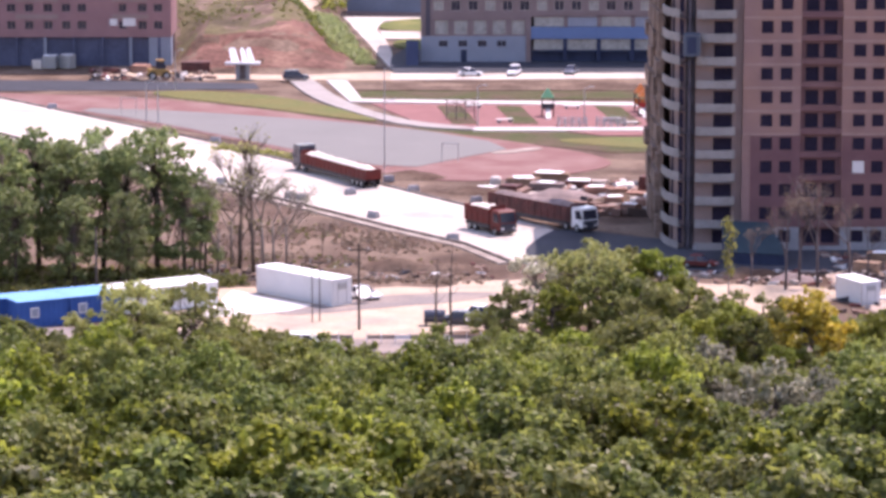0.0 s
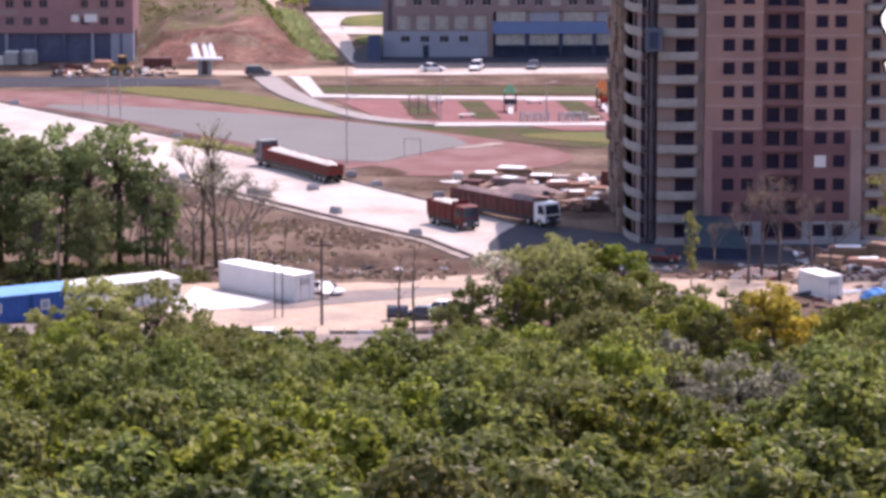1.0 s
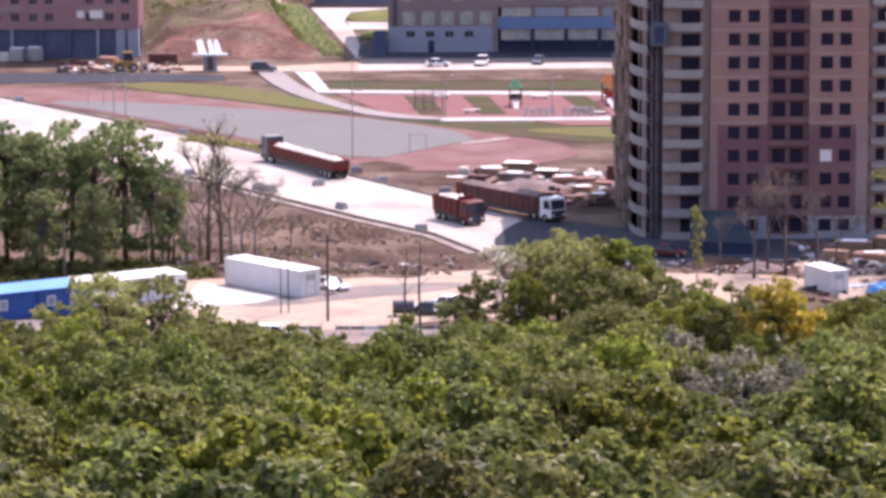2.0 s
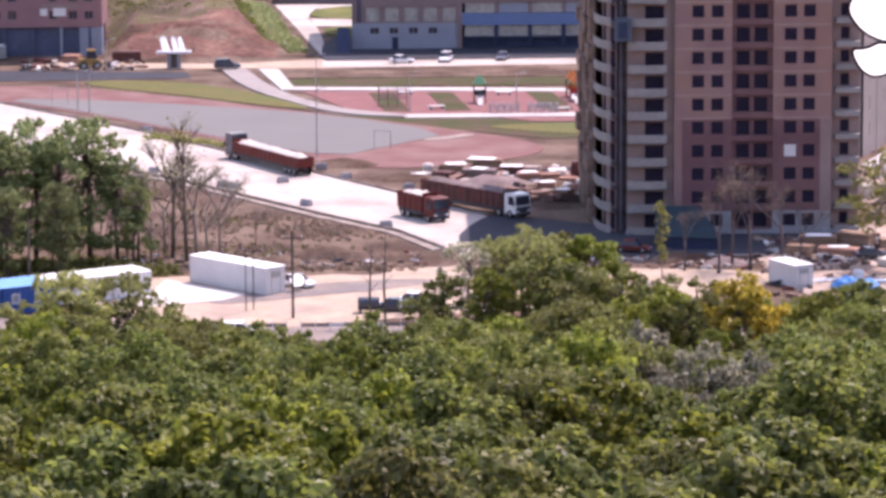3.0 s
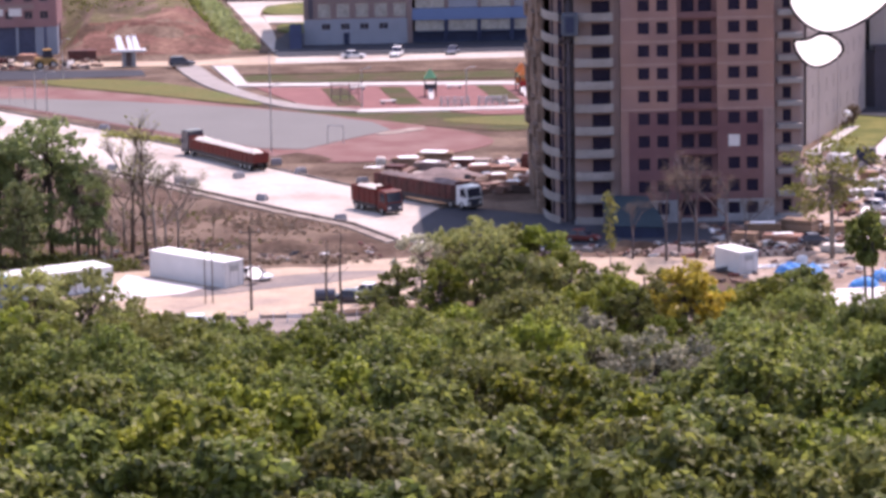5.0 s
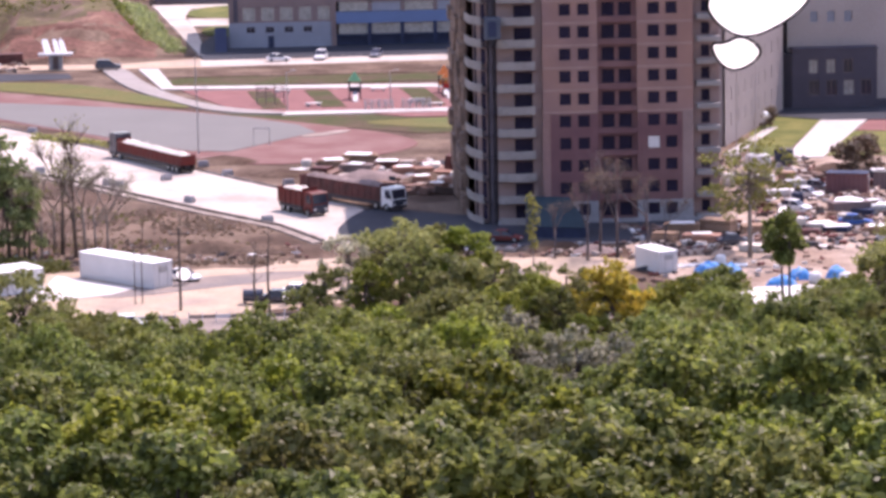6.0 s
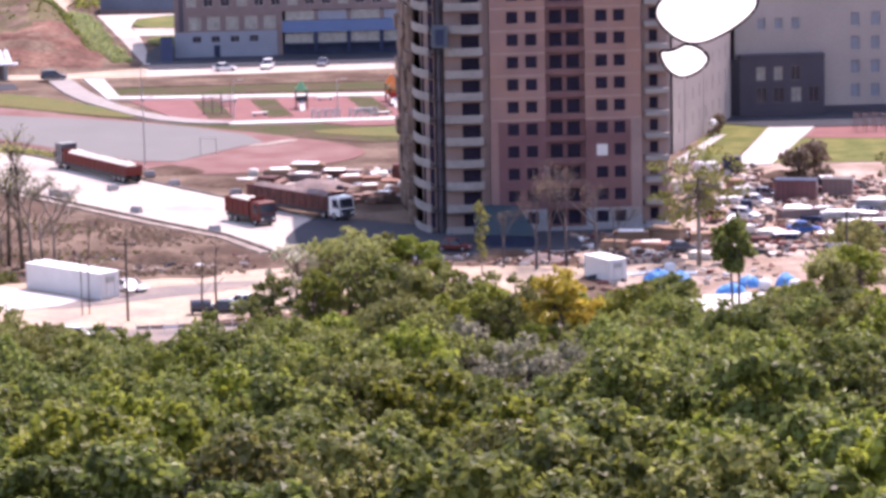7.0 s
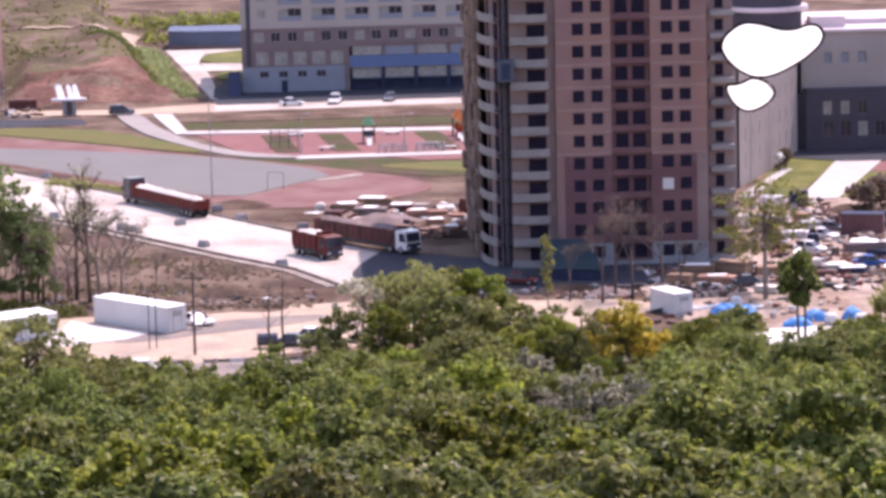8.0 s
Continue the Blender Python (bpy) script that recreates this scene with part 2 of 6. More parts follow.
# ---------------------------------------------------------------- mesh helpers
class Geo:
    """Vertices and faces of one mesh, gathered piece by piece."""

    def __init__(self):
        self.v, self.f = [], []

    def add(self, verts, faces):
        k = len(self.v)
        self.v += [tuple(p) for p in verts]
        self.f += [tuple(i + k for i in f) for f in faces]
        return self

    def box(self, x0, x1, y0, y1, z0, z1, bevel=0.0):
        if bevel <= 0:
            return self.add([(x, y, z) for z in (z0, z1) for x, y in ((x0, y0), (x1, y0), (x1, y1), (x0, y1))],
                            [(3, 2, 1, 0), (4, 5, 6, 7), (0, 1, 5, 4), (1, 2, 6, 5), (2, 3, 7, 6), (3, 0, 4, 7)])
        b = bevel
        oct_ = [(x0 + b, y0), (x1 - b, y0), (x1, y0 + b), (x1, y1 - b), (x1 - b, y1), (x0 + b, y1), (x0, y1 - b), (x0, y0 + b)]
        ins = [(min(max(x, x0 + b), x1 - b), min(max(y, y0 + b), y1 - b)) for x, y in oct_]
        rings = [[(x, y, z0) for x, y in oct_], [(x, y, z1 - b) for x, y in oct_], [(x, y, z1) for x, y in ins]]
        return self.loft(rings)

    def loft(self, rings, close=True):
        """Skin from ring to ring, capped at both ends."""
        n = len(rings[0])
        vs = [p for r in rings for p in r]
        fs = [(i * n + j, i * n + (j + 1) % n, (i + 1) * n + (j + 1) % n, (i + 1) * n + j) for i in range(len(rings) - 1) for j in range(n)]
        if close:
            fs += [tuple(range(n))[::-1], tuple(range((len(rings) - 1) * n, len(rings) * n))]
        return self.add(vs, fs)

    def tube(self, a, b, r0, r1=None, n=8):
        a, b = Vector(a), Vector(b)
        r1 = r0 if r1 is None else r1
        q = (b - a).to_track_quat("Z", "Y")
        ring = lambda c, r: [c + q @ Vector((r * math.cos(6.28319 * i / n), r * math.sin(6.28319 * i / n), 0)) for i in range(n)]
        return self.loft([ring(a, r0), ring(b, r1)])

    def prism(self, poly, z0, z1):
        n = len(poly)
        return self.loft([[(x, y, z0) for x, y in poly], [(x, y, z1) for x, y in poly]])

    def profile(self, pts, x0, x1):
        """A closed outline in y, z drawn out along x."""
        return self.loft([[(x0, y, z) for y, z in pts], [(x1, y, z) for y, z in pts]])

    def mesh(self, name, material, smooth=False):
        me = bpy.data.meshes.new(name)
        me.from_pydata(self.v, [], self.f)
        me.materials.append(material)
        if smooth:
            me.polygons.foreach_set("use_smooth", [True] * len(me.polygons))
        bm = bmesh.new()
        bm.from_mesh(me)
        bmesh.ops.recalc_face_normals(bm, faces=bm.faces)
        bm.to_mesh(me)
        bm.free()
        return me


def part(name, g, material, parent=None, label="", smooth=False):
    me = g.mesh(name, material, smooth) if isinstance(g, Geo) else g
    ob = new(name, me)
    if parent:
        ob.parent = parent
    return tagged(ob, label)


def thing(name, m, label, category, group="", kind=""):
    ob = new(name)
    ob.matrix_world = m
    ob.empty_display_size = 0.5
    return tagged(ob, label, category, group, kind)


def structure(name, g, material, label, category, smooth=False):
    return tagged(part(name, g, material, None, "", smooth), label, category, "", "structure")


def rounded(poly, k=3):
    """The outline with its corners cut k times."""
    for _ in range(k):
        poly = [p for i in range(len(poly)) for a, b in [(poly[i], poly[(i + 1) % len(poly)])]
                for p in ((0.75 * a[0] + 0.25 * b[0], 0.75 * a[1] + 0.25 * b[1]), (0.25 * a[0] + 0.75 * b[0], 0.25 * a[1] + 0.75 * b[1]))]
    return poly


def ribbon(line, w):
    """Outline of a strip of width w along a line."""
    left, right = [], []
    for i, p in enumerate(line):
        a, b = Vector(line[max(i - 1, 0)]), Vector(line[min(i + 1, len(line) - 1)])
        d = (b - a).normalized()
        s = Vector((-d.y, d.x)) * w / 2
        left.append((p[0] + s.x, p[1] + s.y))
        right.append((p[0] - s.x, p[1] - s.y))
    return left + right[::-1]


def wall_with_openings(g, w, z0, z1, holes, depth=0.35):
    """A wall from x = 0 to w in the plane y = 0, with holes (x0, x1, z0, z1) cut through its thickness towards +y."""
    xs = sorted({0.0, w, *[h[0] for h in holes], *[h[1] for h in holes]})
    zs = sorted({z0, z1, *[h[2] for h in holes], *[h[3] for h in holes]})
    inside = lambda x, z: any(h[0] < x < h[1] and h[2] < z < h[3] for h in holes)
    for a, b in zip(xs, xs[1:]):
        run = None
        for c, d in [*zip(zs, zs[1:]), (None, None)]:
            solid = c is not None and not inside((a + b) / 2, (c + d) / 2)
            if solid:
                run = (run[0], d) if run else (c, d)
            elif run:
                g.add([(a, 0, run[0]), (b, 0, run[0]), (b, 0, run[1]), (a, 0, run[1])], [(0, 1, 2, 3)])
                g.add([(a, depth, run[0]), (b, depth, run[0]), (b, depth, run[1]), (a, depth, run[1])], [(3, 2, 1, 0)])
                run = None
    for x0, x1, c, d in holes:
        g.add([(x0, 0, c), (x1, 0, c), (x1, 0, d), (x0, 0, d), (x0, depth, c), (x1, depth, c), (x1, depth, d), (x0, depth, d)],
              [(0, 4, 5, 1), (1, 5, 6, 2), (2, 6, 7, 3), (3, 7, 4, 0)])
    return g


# ---------------------------------------------------------------- ground
def step(a, b, x):
    t = min(max((x - a) / (b - a), 0.0), 1.0)
    return t * t * (3 - 2 * t)


def ground_z(x, y):
    """The wooded slope falls from the viewpoint to the flat site; a cut hill stands behind it."""
    if y < 330:
        z = 0.133 * (330 - max(y, 140)) + 0.23 * max(140 - max(y, -20), 0)
        z *= step(335, 300, y) if y > 300 else 1
    else:
        z = 0.0
    clear = step(-49, -43, x)
    side = (clear + (1 - clear) * step(640, 668, y) * step(-130, -60, x)) * step(-12 - 0.12 * (y - 618), -25 - 0.12 * (y - 618), x)
    ledge = 631 + 5 * noise.noise(Vector((x * 0.07, 2.2, 0.4)))
    rise = 3.0 * step(616, 630, y) + 2.1 * step(ledge, ledge + 2.5, y) + 2.9 * step(636, 700, y) + 3 * step(700, 760, y) + 10 * step(760, 1100, y)
    lumps = noise.noise(Vector((x * 0.09, y * 0.05, 3.1))) * 1.4 + noise.noise(Vector((x * 0.25, y * 0.14, 7.7))) * 0.9
    if y > 600:
        z += side * (rise + lumps * step(618, 636, y))
        z += 12 * step(900, 1600, y)
    if 395 < y < 440 and x < 6:
        z += 0.35 * max(noise.noise(Vector((x * 0.2, y * 0.2, 1.3))), 0) * step(395, 402, y)
    return z


def grid_lines(lo, hi, a, b, fine, coarse):
    out, v = [], a
    while v < b:
        out.append(v)
        v += fine
    w, k = b, fine
    while w < hi:
        out.append(w)
        k = min(k * 1.5, coarse)
        w += k
    out.append(hi)
    w, k = a, fine
    while w > lo:
        k = min(k * 1.5, coarse)
        w -= k
        out.insert(0, max(w, lo))
    return out


def ground_sheet():
    g = Geo()
    xs, ys = grid_lines(-3500, 3500, -120, 130, 4.0, 500), grid_lines(-800, 4400, 60, 860, 4.0, 500)
    g.v = [(x, y, ground_z(x, y)) for y in ys for x in xs]
    n = len(xs)
    g.f = [(j * n + i, j * n + i + 1, (j + 1) * n + i + 1, (j + 1) * n + i) for j in range(len(ys) - 1) for i in range(n - 1)]
    structure("ground", g, DIRT, "brown bare earth with patches of pale dust", "ground", True)
    # cut bank and hill behind the site
    h = Geo()
    xs = [-118 + 2.5 * i for i in range(44)]
    ys = [610 + 2.0 * j for j in range(122)]
    m = len(xs)
    h.v = [(x, y, ground_z(x, y) + (0.06 if ground_z(x, y) > 0.25 else -0.3)) for y in ys for x in xs]
    h.f = [(j * m + i, j * m + i + 1, (j + 1) * m + i + 1, (j + 1) * m + i) for j in range(len(ys) - 1) for i in range(m - 1)]
    top = Geo()
    keep = []
    for f in h.f:
        x, y = h.v[f[0]][0], h.v[f[0]][1]
        (keep if y < 632 + 7 * noise.noise(Vector((x * 0.08, 5.0, 1.0))) + 26 * step(-42, -20, x) else top.f).append(f)
    top.v, h.f = list(h.v), keep
    structure("earth_bank", h, HILLDIRT, "bare reddish earth bank with a crumbling ledge", "bank", True)
    structure("hill_meadow", top, MEADOW, "dry yellowish meadow above the earth bank", "meadow", True)


ground_sheet()


def hill_path():
    """A pale path worn across the hill's shoulder."""
    g = Geo()
    pts = [(-96 + 2.5 * i, 691 + 2 * math.sin(i * 0.35)) for i in range(27)] + [(-28.5, 690), (-27.6, 698), (-27.2, 712), (-28.4, 728), (-27, 745)]
    for a, b in zip(pts, pts[1:]):
        d = Vector((b[0] - a[0], b[1] - a[1])).normalized()
        s = Vector((-d.y, d.x)) * 1.4
        q = [(a[0] + s.x, a[1] + s.y), (a[0] - s.x, a[1] - s.y), (b[0] - s.x, b[1] - s.y), (b[0] + s.x, b[1] + s.y)]
        g.add([(x, y, ground_z(x, y) + 0.45) for x, y in q] + [(x, y, ground_z(x, y) - 0.4) for x, y in q], [(0, 1, 2, 3), (0, 4, 5, 1), (2, 6, 7, 3)])
    structure("hill_path", g, SAND, "pale sandy path across the hill", "path")


hill_path()


def patch(name, poly, top, material, label, category, bottom=-0.2):
    return structure(name, Geo().prism(poly, bottom, top), material, label, category)


ROAD_FAR = [(-112, 632), (-73.2, 578.8), (-36, 525.7), (-9.7, 481.5), (7.1, 453.4), (14.5, 439.4), (26, 427.5), (70, 421)]
ROAD_NEAR = [(70, 407), (40, 409), (19, 405.5), (8.5, 415.7), (3.2, 428.3), (-6, 441.6), (-16.6, 458.2), (-26.4, 473.5), (-42.7, 494), (-69, 536), (-104, 590)]
patch("road", ROAD_FAR + ROAD_NEAR, 0.14, CONCRETE, "wide pale concrete road, sunlit and dusty", "road")
patch("pavement", ribbon([(7.2, 414.6), (2.2, 427.3), (-7, 440.4), (-17.6, 457), (-27.4, 472.3), (-43.7, 492.8), (-70, 535), (-104, 588)], 1.3), 0.2, VERGE, "narrow dusty pavement along the road", "pavement")
patch("kerb", ribbon([(8.0, 415.2), (2.9, 427.9), (-6.3, 441.2), (-16.9, 457.8), (-26.7, 473.1), (-43, 493.6), (-69.3, 535.8), (-104, 589.6)], 0.35), 0.45, KERB, "grey stone kerb between road and pavement", "kerb")
patch("kerb", ribbon(ROAD_FAR[1:6], 0.4), 0.38, KERB, "grey stone kerb on the sports ground side of the road", "kerb")
patch("grass_strip", [(-13, 549), (-5.5, 541), (5, 536.4), (19, 536), (24, 530.8), (64, 530.3), (64, 524), (26, 512), (10, 524)], 0.085, GRASS, "thin dry grass between track and footpath", "grass")
patch("running_track", rounded([(-95, 592), (-72, 585), (-45, 579), (-12.7, 547), (9.9, 526), (25, 507), (23, 494), (6, 481.5), (-7.4, 487.5), (-33, 531), (-68, 572)], 3), 0.10, TRACK, "faded red rubber running track with a rounded end", "running track")
patch("sports_field", rounded([(-62, 566), (-41, 561.5), (-7.4, 542.5), (11.5, 519), (3, 507), (-6, 494), (-21, 514), (-46, 549)], 1), 0.16, FIELD, "grey artificial surface inside the running track", "sports field")
patch("sand_patch", rounded([(6.5, 512.5), (14, 518), (15, 515.5), (8, 510)], 2), 0.19, VERGE, "pale sand patch at the track's end", "sand pit")
patch("grass_strip", rounded([(-50, 589), (-34, 588), (-21, 573), (-9, 550), (-13, 549), (-33, 570), (-46, 580)], 2), 0.13, DRYGRASS, "yellowish grass strip beside the running track", "grass")
patch("grass_strip", rounded([(14, 528), (40, 530), (62, 530), (62, 511), (40, 514), (24, 519)], 2), 0.13, DRYGRASS, "worn green grass beyond the track's rounded end", "grass")
patch("yard_paving", [(-130, 606), (-130, 584), (-76, 589), (-50, 590), (-31, 592), (-32, 600), (-60, 604)], 0.08, ASPHALT, "grey dusty asphalt in front of the brick building", "forecourt")
patch("sand_track", [(-60, 618), (-60, 606), (-26, 605), (-8.2, 604), (-8.4, 618), (-26, 612)], 0.10, SAND, "pale sandy track below the bank", "track")
patch("upper_road", [(-9, 614.5), (-9, 604), (37, 607), (110, 610), (110, 620), (38, 616)], 0.15, CONCRETE, "pale concrete road in front of the long building", "road")
patch("embankment_strip", [(-17, 600.5), (-17.5, 603.8), (-9, 603.6), (37, 606.5), (64, 607.5), (64, 589), (-15.5, 589)], 0.22, DIRT, "brown bare bank under the upper road", "bank")
patch("grass_strip", [(-15.5, 589), (64, 589), (64, 577.5), (-14, 577.5)], 0.12, GRASS, "green and brown grass bank", "grass")
patch("footpath", [(-15.2, 577.3), (-14.8, 573.2), (34, 567.5), (64, 566), (64, 571), (34, 572)], 0.2, PAVING, "straight pale footpath", "footpath")
patch("footpath", [(4.5, 540.5), (4.5, 536.6), (34, 536.8), (64, 536), (64, 540.6), (34, 541)], 0.2, PAVING, "straight pale footpath beside the playground", "footpath")
patch("playground_surface", [(-12, 571.8), (64, 565.5), (64, 541), (4, 541), (-4, 547)], 0.12, PINK, "pink rubber playground surface", "playground")
patch("footpath", rounded([(-27, 608), (-22.8, 608), (-18.3, 582), (-11.8, 560.5), (-3.8, 546), (5, 540.4), (5, 537), (-5.5, 541.5), (-13, 556), (-20.5, 574), (-25, 594)], 2), 0.26, FOOTPATH, "curving pale footpath from the upper road", "footpath")
patch("footpath", [(-20, 603), (-16.5, 603), (-13, 574), (-15.2, 573)], 0.23, PAVING, "pale ramp between road and footpath", "footpath")
for x in (-1, 8.5, 24.5):
    patch("grass_strip", [(x, 568), (x + 4, 568), (x + 6.5, 545), (x + 2.5, 545)], 0.17, GRASS, "worn diagonal grass strip across the playground", "grass")
patch("playground_surface", [(19, 536.2), (64, 535.6), (64, 530.5), (24, 531)], 0.18, PINK, "pink rubber strip below the footpath", "playground")
patch("side_road", [(-20.2, 716), (-9.3, 622), (-8.2, 622), (-9.8, 655), (-11.0, 672), (-13, 690), (-12, 706), (-6, 712), (14, 712), (14, 716.5)], 0.2, CONCRETE, "pale concrete side road climbing past the long building", "road")
patch("side_road", [(-11.2, 673), (3, 673), (3, 685.5), (-12.4, 688)], 0.19, CONCRETE, "pale concrete spur between two lawns", "road")
patch("lawn", rounded([(-13, 692), (-12, 705), (-6, 711.5), (3, 711.5), (3, 687), (-8, 687)], 2), 0.3, LAWN, "green lawn island beside the side road", "lawn")
patch("lawn", rounded([(-9.6, 668), (-9.0, 656), (3, 648), (3, 672), (-6, 672)], 2), 0.3, LAWN, "green lawn island beside the side road", "lawn")
# asphalt outline follows the building's shadow wedge, painting the shadow dark
patch("yard_shadow", [(-8.4, 614.7), (38, 616.2), (110, 620.2), (110, 660), (-3, 664), (-6, 662), (-9.4, 640), (-9.4, 620)], 0.26, ASPHALT, "dark asphalt shaped to the long building's shadow", "forecourt")
patch("container_yard", rounded([(-30, 398), (-12, 399), (8, 404), (22, 402), (50, 398), (36, 380), (8, 374), (-10, 366), (-24, 366), (-34, 378)], 2), 0.06, SAND, "pale sandy yard with wheel ruts", "yard")
patch("concrete_pad", [(-26.5, 379), (-24, 396), (-14.5, 386.5), (-17, 383)], 0.12, WHITECONC, "white concrete pad beside the containers", "concrete pad")
patch("dusty_yard", rounded([(-15.5, 386), (-7, 393.5), (8, 396), (4, 390), (-8, 384.5), (-17, 380), (-19, 382.5)], 2), 0.1, DUSTY, "grey dusty hard standing beside the container", "yard")
patch("near_lane", [(-60, 366), (10, 357), (70, 352), (70, 362), (10, 367), (-60, 376)], 0.05, DUSTY, "pale lane behind the wood's edge", "lane")
patch("concrete_pad", rounded([(53, 376), (66, 377), (67, 368), (60, 357), (55, 359)], 1), 0.13, WHITECONC, "white concrete pad beside the wood's edge", "concrete pad")
patch("building_site", rounded([(46, 420), (62, 424), (64, 470), (70, 480), (112, 476), (112, 396), (84, 378), (66, 368), (50, 372), (44, 398)], 2), 0.08, SITE, "trampled pinkish earth and sand of the building site", "building site")
patch("walkway", [(75.0, 476), (80.6, 476), (96, 521), (88.5, 521)], 0.22, PAVING, "broad white paved walkway to the tan building", "walkway")
patch("lawn", [(80.7, 478), (112, 474), (117, 495.5), (89.5, 502.6)], 0.16, LAWN, "bright green lawn beside the walkway", "lawn")
patch("lawn", [(71, 483), (74.9, 478), (88, 519), (81, 521), (74, 503)], 0.16, LAWN, "bright green lawn beside the walkway", "lawn")
# dark strip is asphalt and the annex's painted shadow together
patch("forecourt", [(80, 520.8), (87.5, 514.5), (126, 512), (130, 530), (82, 530)], 0.27, ASPHALT, "dark asphalt with the school annex's shadow painted in", "forecourt")
patch("playground_surface", [(90.0, 503), (117, 496), (124, 514), (93.8, 514)], 0.14, PINK, "pink rubber surface by the tan building", "playground")
patch("footpath", [(67, 481), (68.5, 479.5), (79, 508), (77.5, 508)], 0.24, PAVING, "narrow pale footpath across the lawn", "footpath")


# ---------------------------------------------------------------- buildings
def rect_window(w, h, material=None, frame_w=0.09):
    """Frame ring and pane of one window, as two meshes round its centre line, facing -y."""
    fr = Geo()
    for x0, x1, z0, z1 in ((0, frame_w, 0, h), (w - frame_w, w, 0, h), (frame_w, w - frame_w, 0, frame_w), (frame_w, w - frame_w, h - frame_w, h)):
        fr.box(x0, x1, -0.04, 0.04, z0, z1)
    fr.box(w / 2 - 0.035, w / 2 + 0.035, -0.03, 0.03, frame_w, h - frame_w)
    return fr, Geo().box(frame_w, w - frame_w, -0.012, 0.012, frame_w, h - frame_w)


class WindowKit:
    """Shares the frame and pane meshes of windows of one size."""
    made = {}

    @classmethod
    def put(cls, parent, x, y, z, w, h, pane, frame_mat):
        key = (round(w, 2), round(h, 2), pane.name, frame_mat.name)
        if key not in cls.made:
            fr, pn = rect_window(w, h)
            cls.made[key] = (fr.mesh("window", frame_mat), pn.mesh("pane", pane))
        fr, pn = cls.made[key]
        win = part("window", fr, None, parent)
        win.location = (x, y, z)
        part("pane", pn, None, win)
        return win


def tower():
    """Unfinished brick apartment tower; local origin at the left end of its main front."""
    F, N = 2.84, 14
    top = 1.0 + F * N
    t = thing("apartment_tower", pose(36.3, 424, 0), "unfinished brick apartment tower with pale balcony bands and dark empty windows", "building")
    W_ = 19.1
    cols = [(2.15, 3.6), (4.5, 5.95), (13.35, 14.85), (15.65, 17.1)]
    holes_low, holes_high, holes_base = [], [], []
    for i in range(N):
        z = 0.15 + F * i
        hz = [(a, b, z + 0.95, z + 2.45) for a, b in cols]
        (holes_base if i == 0 else holes_low if i < 5 else holes_high).extend(hz)
    for x0, x1 in ((0.0, 7.0), (12.0, W_)):
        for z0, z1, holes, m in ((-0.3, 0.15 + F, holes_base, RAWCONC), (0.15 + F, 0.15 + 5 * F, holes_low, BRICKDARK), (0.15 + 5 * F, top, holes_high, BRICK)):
            hs = [(a - x0, b - x0, c, d) for a, b, c, d in holes if x0 <= a and b <= x1]
            w = part("front_wall", wall_with_openings(Geo(), x1 - x0, z0, z1, hs), m, t)
            w.location = (x0, 0, 0)
    # pale piers beside the dark lower storeys
    part("corner_pier", Geo().box(-0.05, 0.95, -0.06, 0.02, 0.15 + F, 0.15 + 5 * F), BRICK, t)
    part("corner_pier", Geo().box(17.75, W_ + 0.03, -0.06, 0.02, 0.15 + F, 0.15 + 5 * F), BRICKPALE, t)
    # recessed middle bay with paired loggia openings
    hs = []
    for i in range(N):
        z = 0.15 + F * i
        hs += [(0.6, 2.2, z + 0.75, z + 2.5), (2.75, 4.4, z + 0.75, z + 2.5)]
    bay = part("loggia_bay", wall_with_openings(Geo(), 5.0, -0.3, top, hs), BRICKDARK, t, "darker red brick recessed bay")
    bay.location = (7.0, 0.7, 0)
    part("bay_cheek", Geo().box(6.7, 7.0, 0.36, 1.05, -0.3, top), BRICK, t)
    part("bay_cheek", Geo().box(12.0, 12.3, 0.36, 1.05, -0.3, top), BRICK, t)
    for i in range(N):
        z = 0.15 + F * i
        part("loggia_parapet", Geo().box(7.02, 11.98, 0.02, 0.16, z + 0.05, z + 0.72), BRICKDARK, t)
    # white board in one window of the third column
    part("window_board", Geo().box(13.4, 14.8, 0.05, 0.1, 0.15 + F * 3 + 0.98, 0.15 + F * 3 + 2.42), WHITEMETAL, t, "white board closing a window opening")
    # other walls, floors, roof
    part("side_wall", Geo().box(18.75, W_, 0.36, 1.2, -0.3, top), BRICKPALE, t)
    hs = []
    for i in range(N):
        z = 0.15 + F * i
        hs.append((1.2, 2.3, z + 0.95, z + 2.45))
    rb = part("right_bay", wall_with_openings(Geo(), 3.5, -0.3, top, hs), BRICKPALE, t)
    rb.location = (W_, 1.2, 0)
    part("rear_wall", Geo().box(-9.0, W_ + 3.5, 36, 36.4, -0.3, top), BRICK, t)
    part("right_wall", Geo().box(W_ + 3.1, W_ + 3.5, 1.56, 36, -0.3, top), BRICK, t)
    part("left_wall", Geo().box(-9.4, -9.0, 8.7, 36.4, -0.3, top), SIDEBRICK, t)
    for i in range(N + 1):
        z = 0.15 + F * i
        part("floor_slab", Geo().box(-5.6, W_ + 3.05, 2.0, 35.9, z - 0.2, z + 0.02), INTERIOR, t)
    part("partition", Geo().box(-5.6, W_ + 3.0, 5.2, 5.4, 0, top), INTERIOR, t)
    part("roof", Geo().box(-7.2, W_ + 3.5, 0.4, 36.4, top, top + 0.5), ROOFMAT, t)
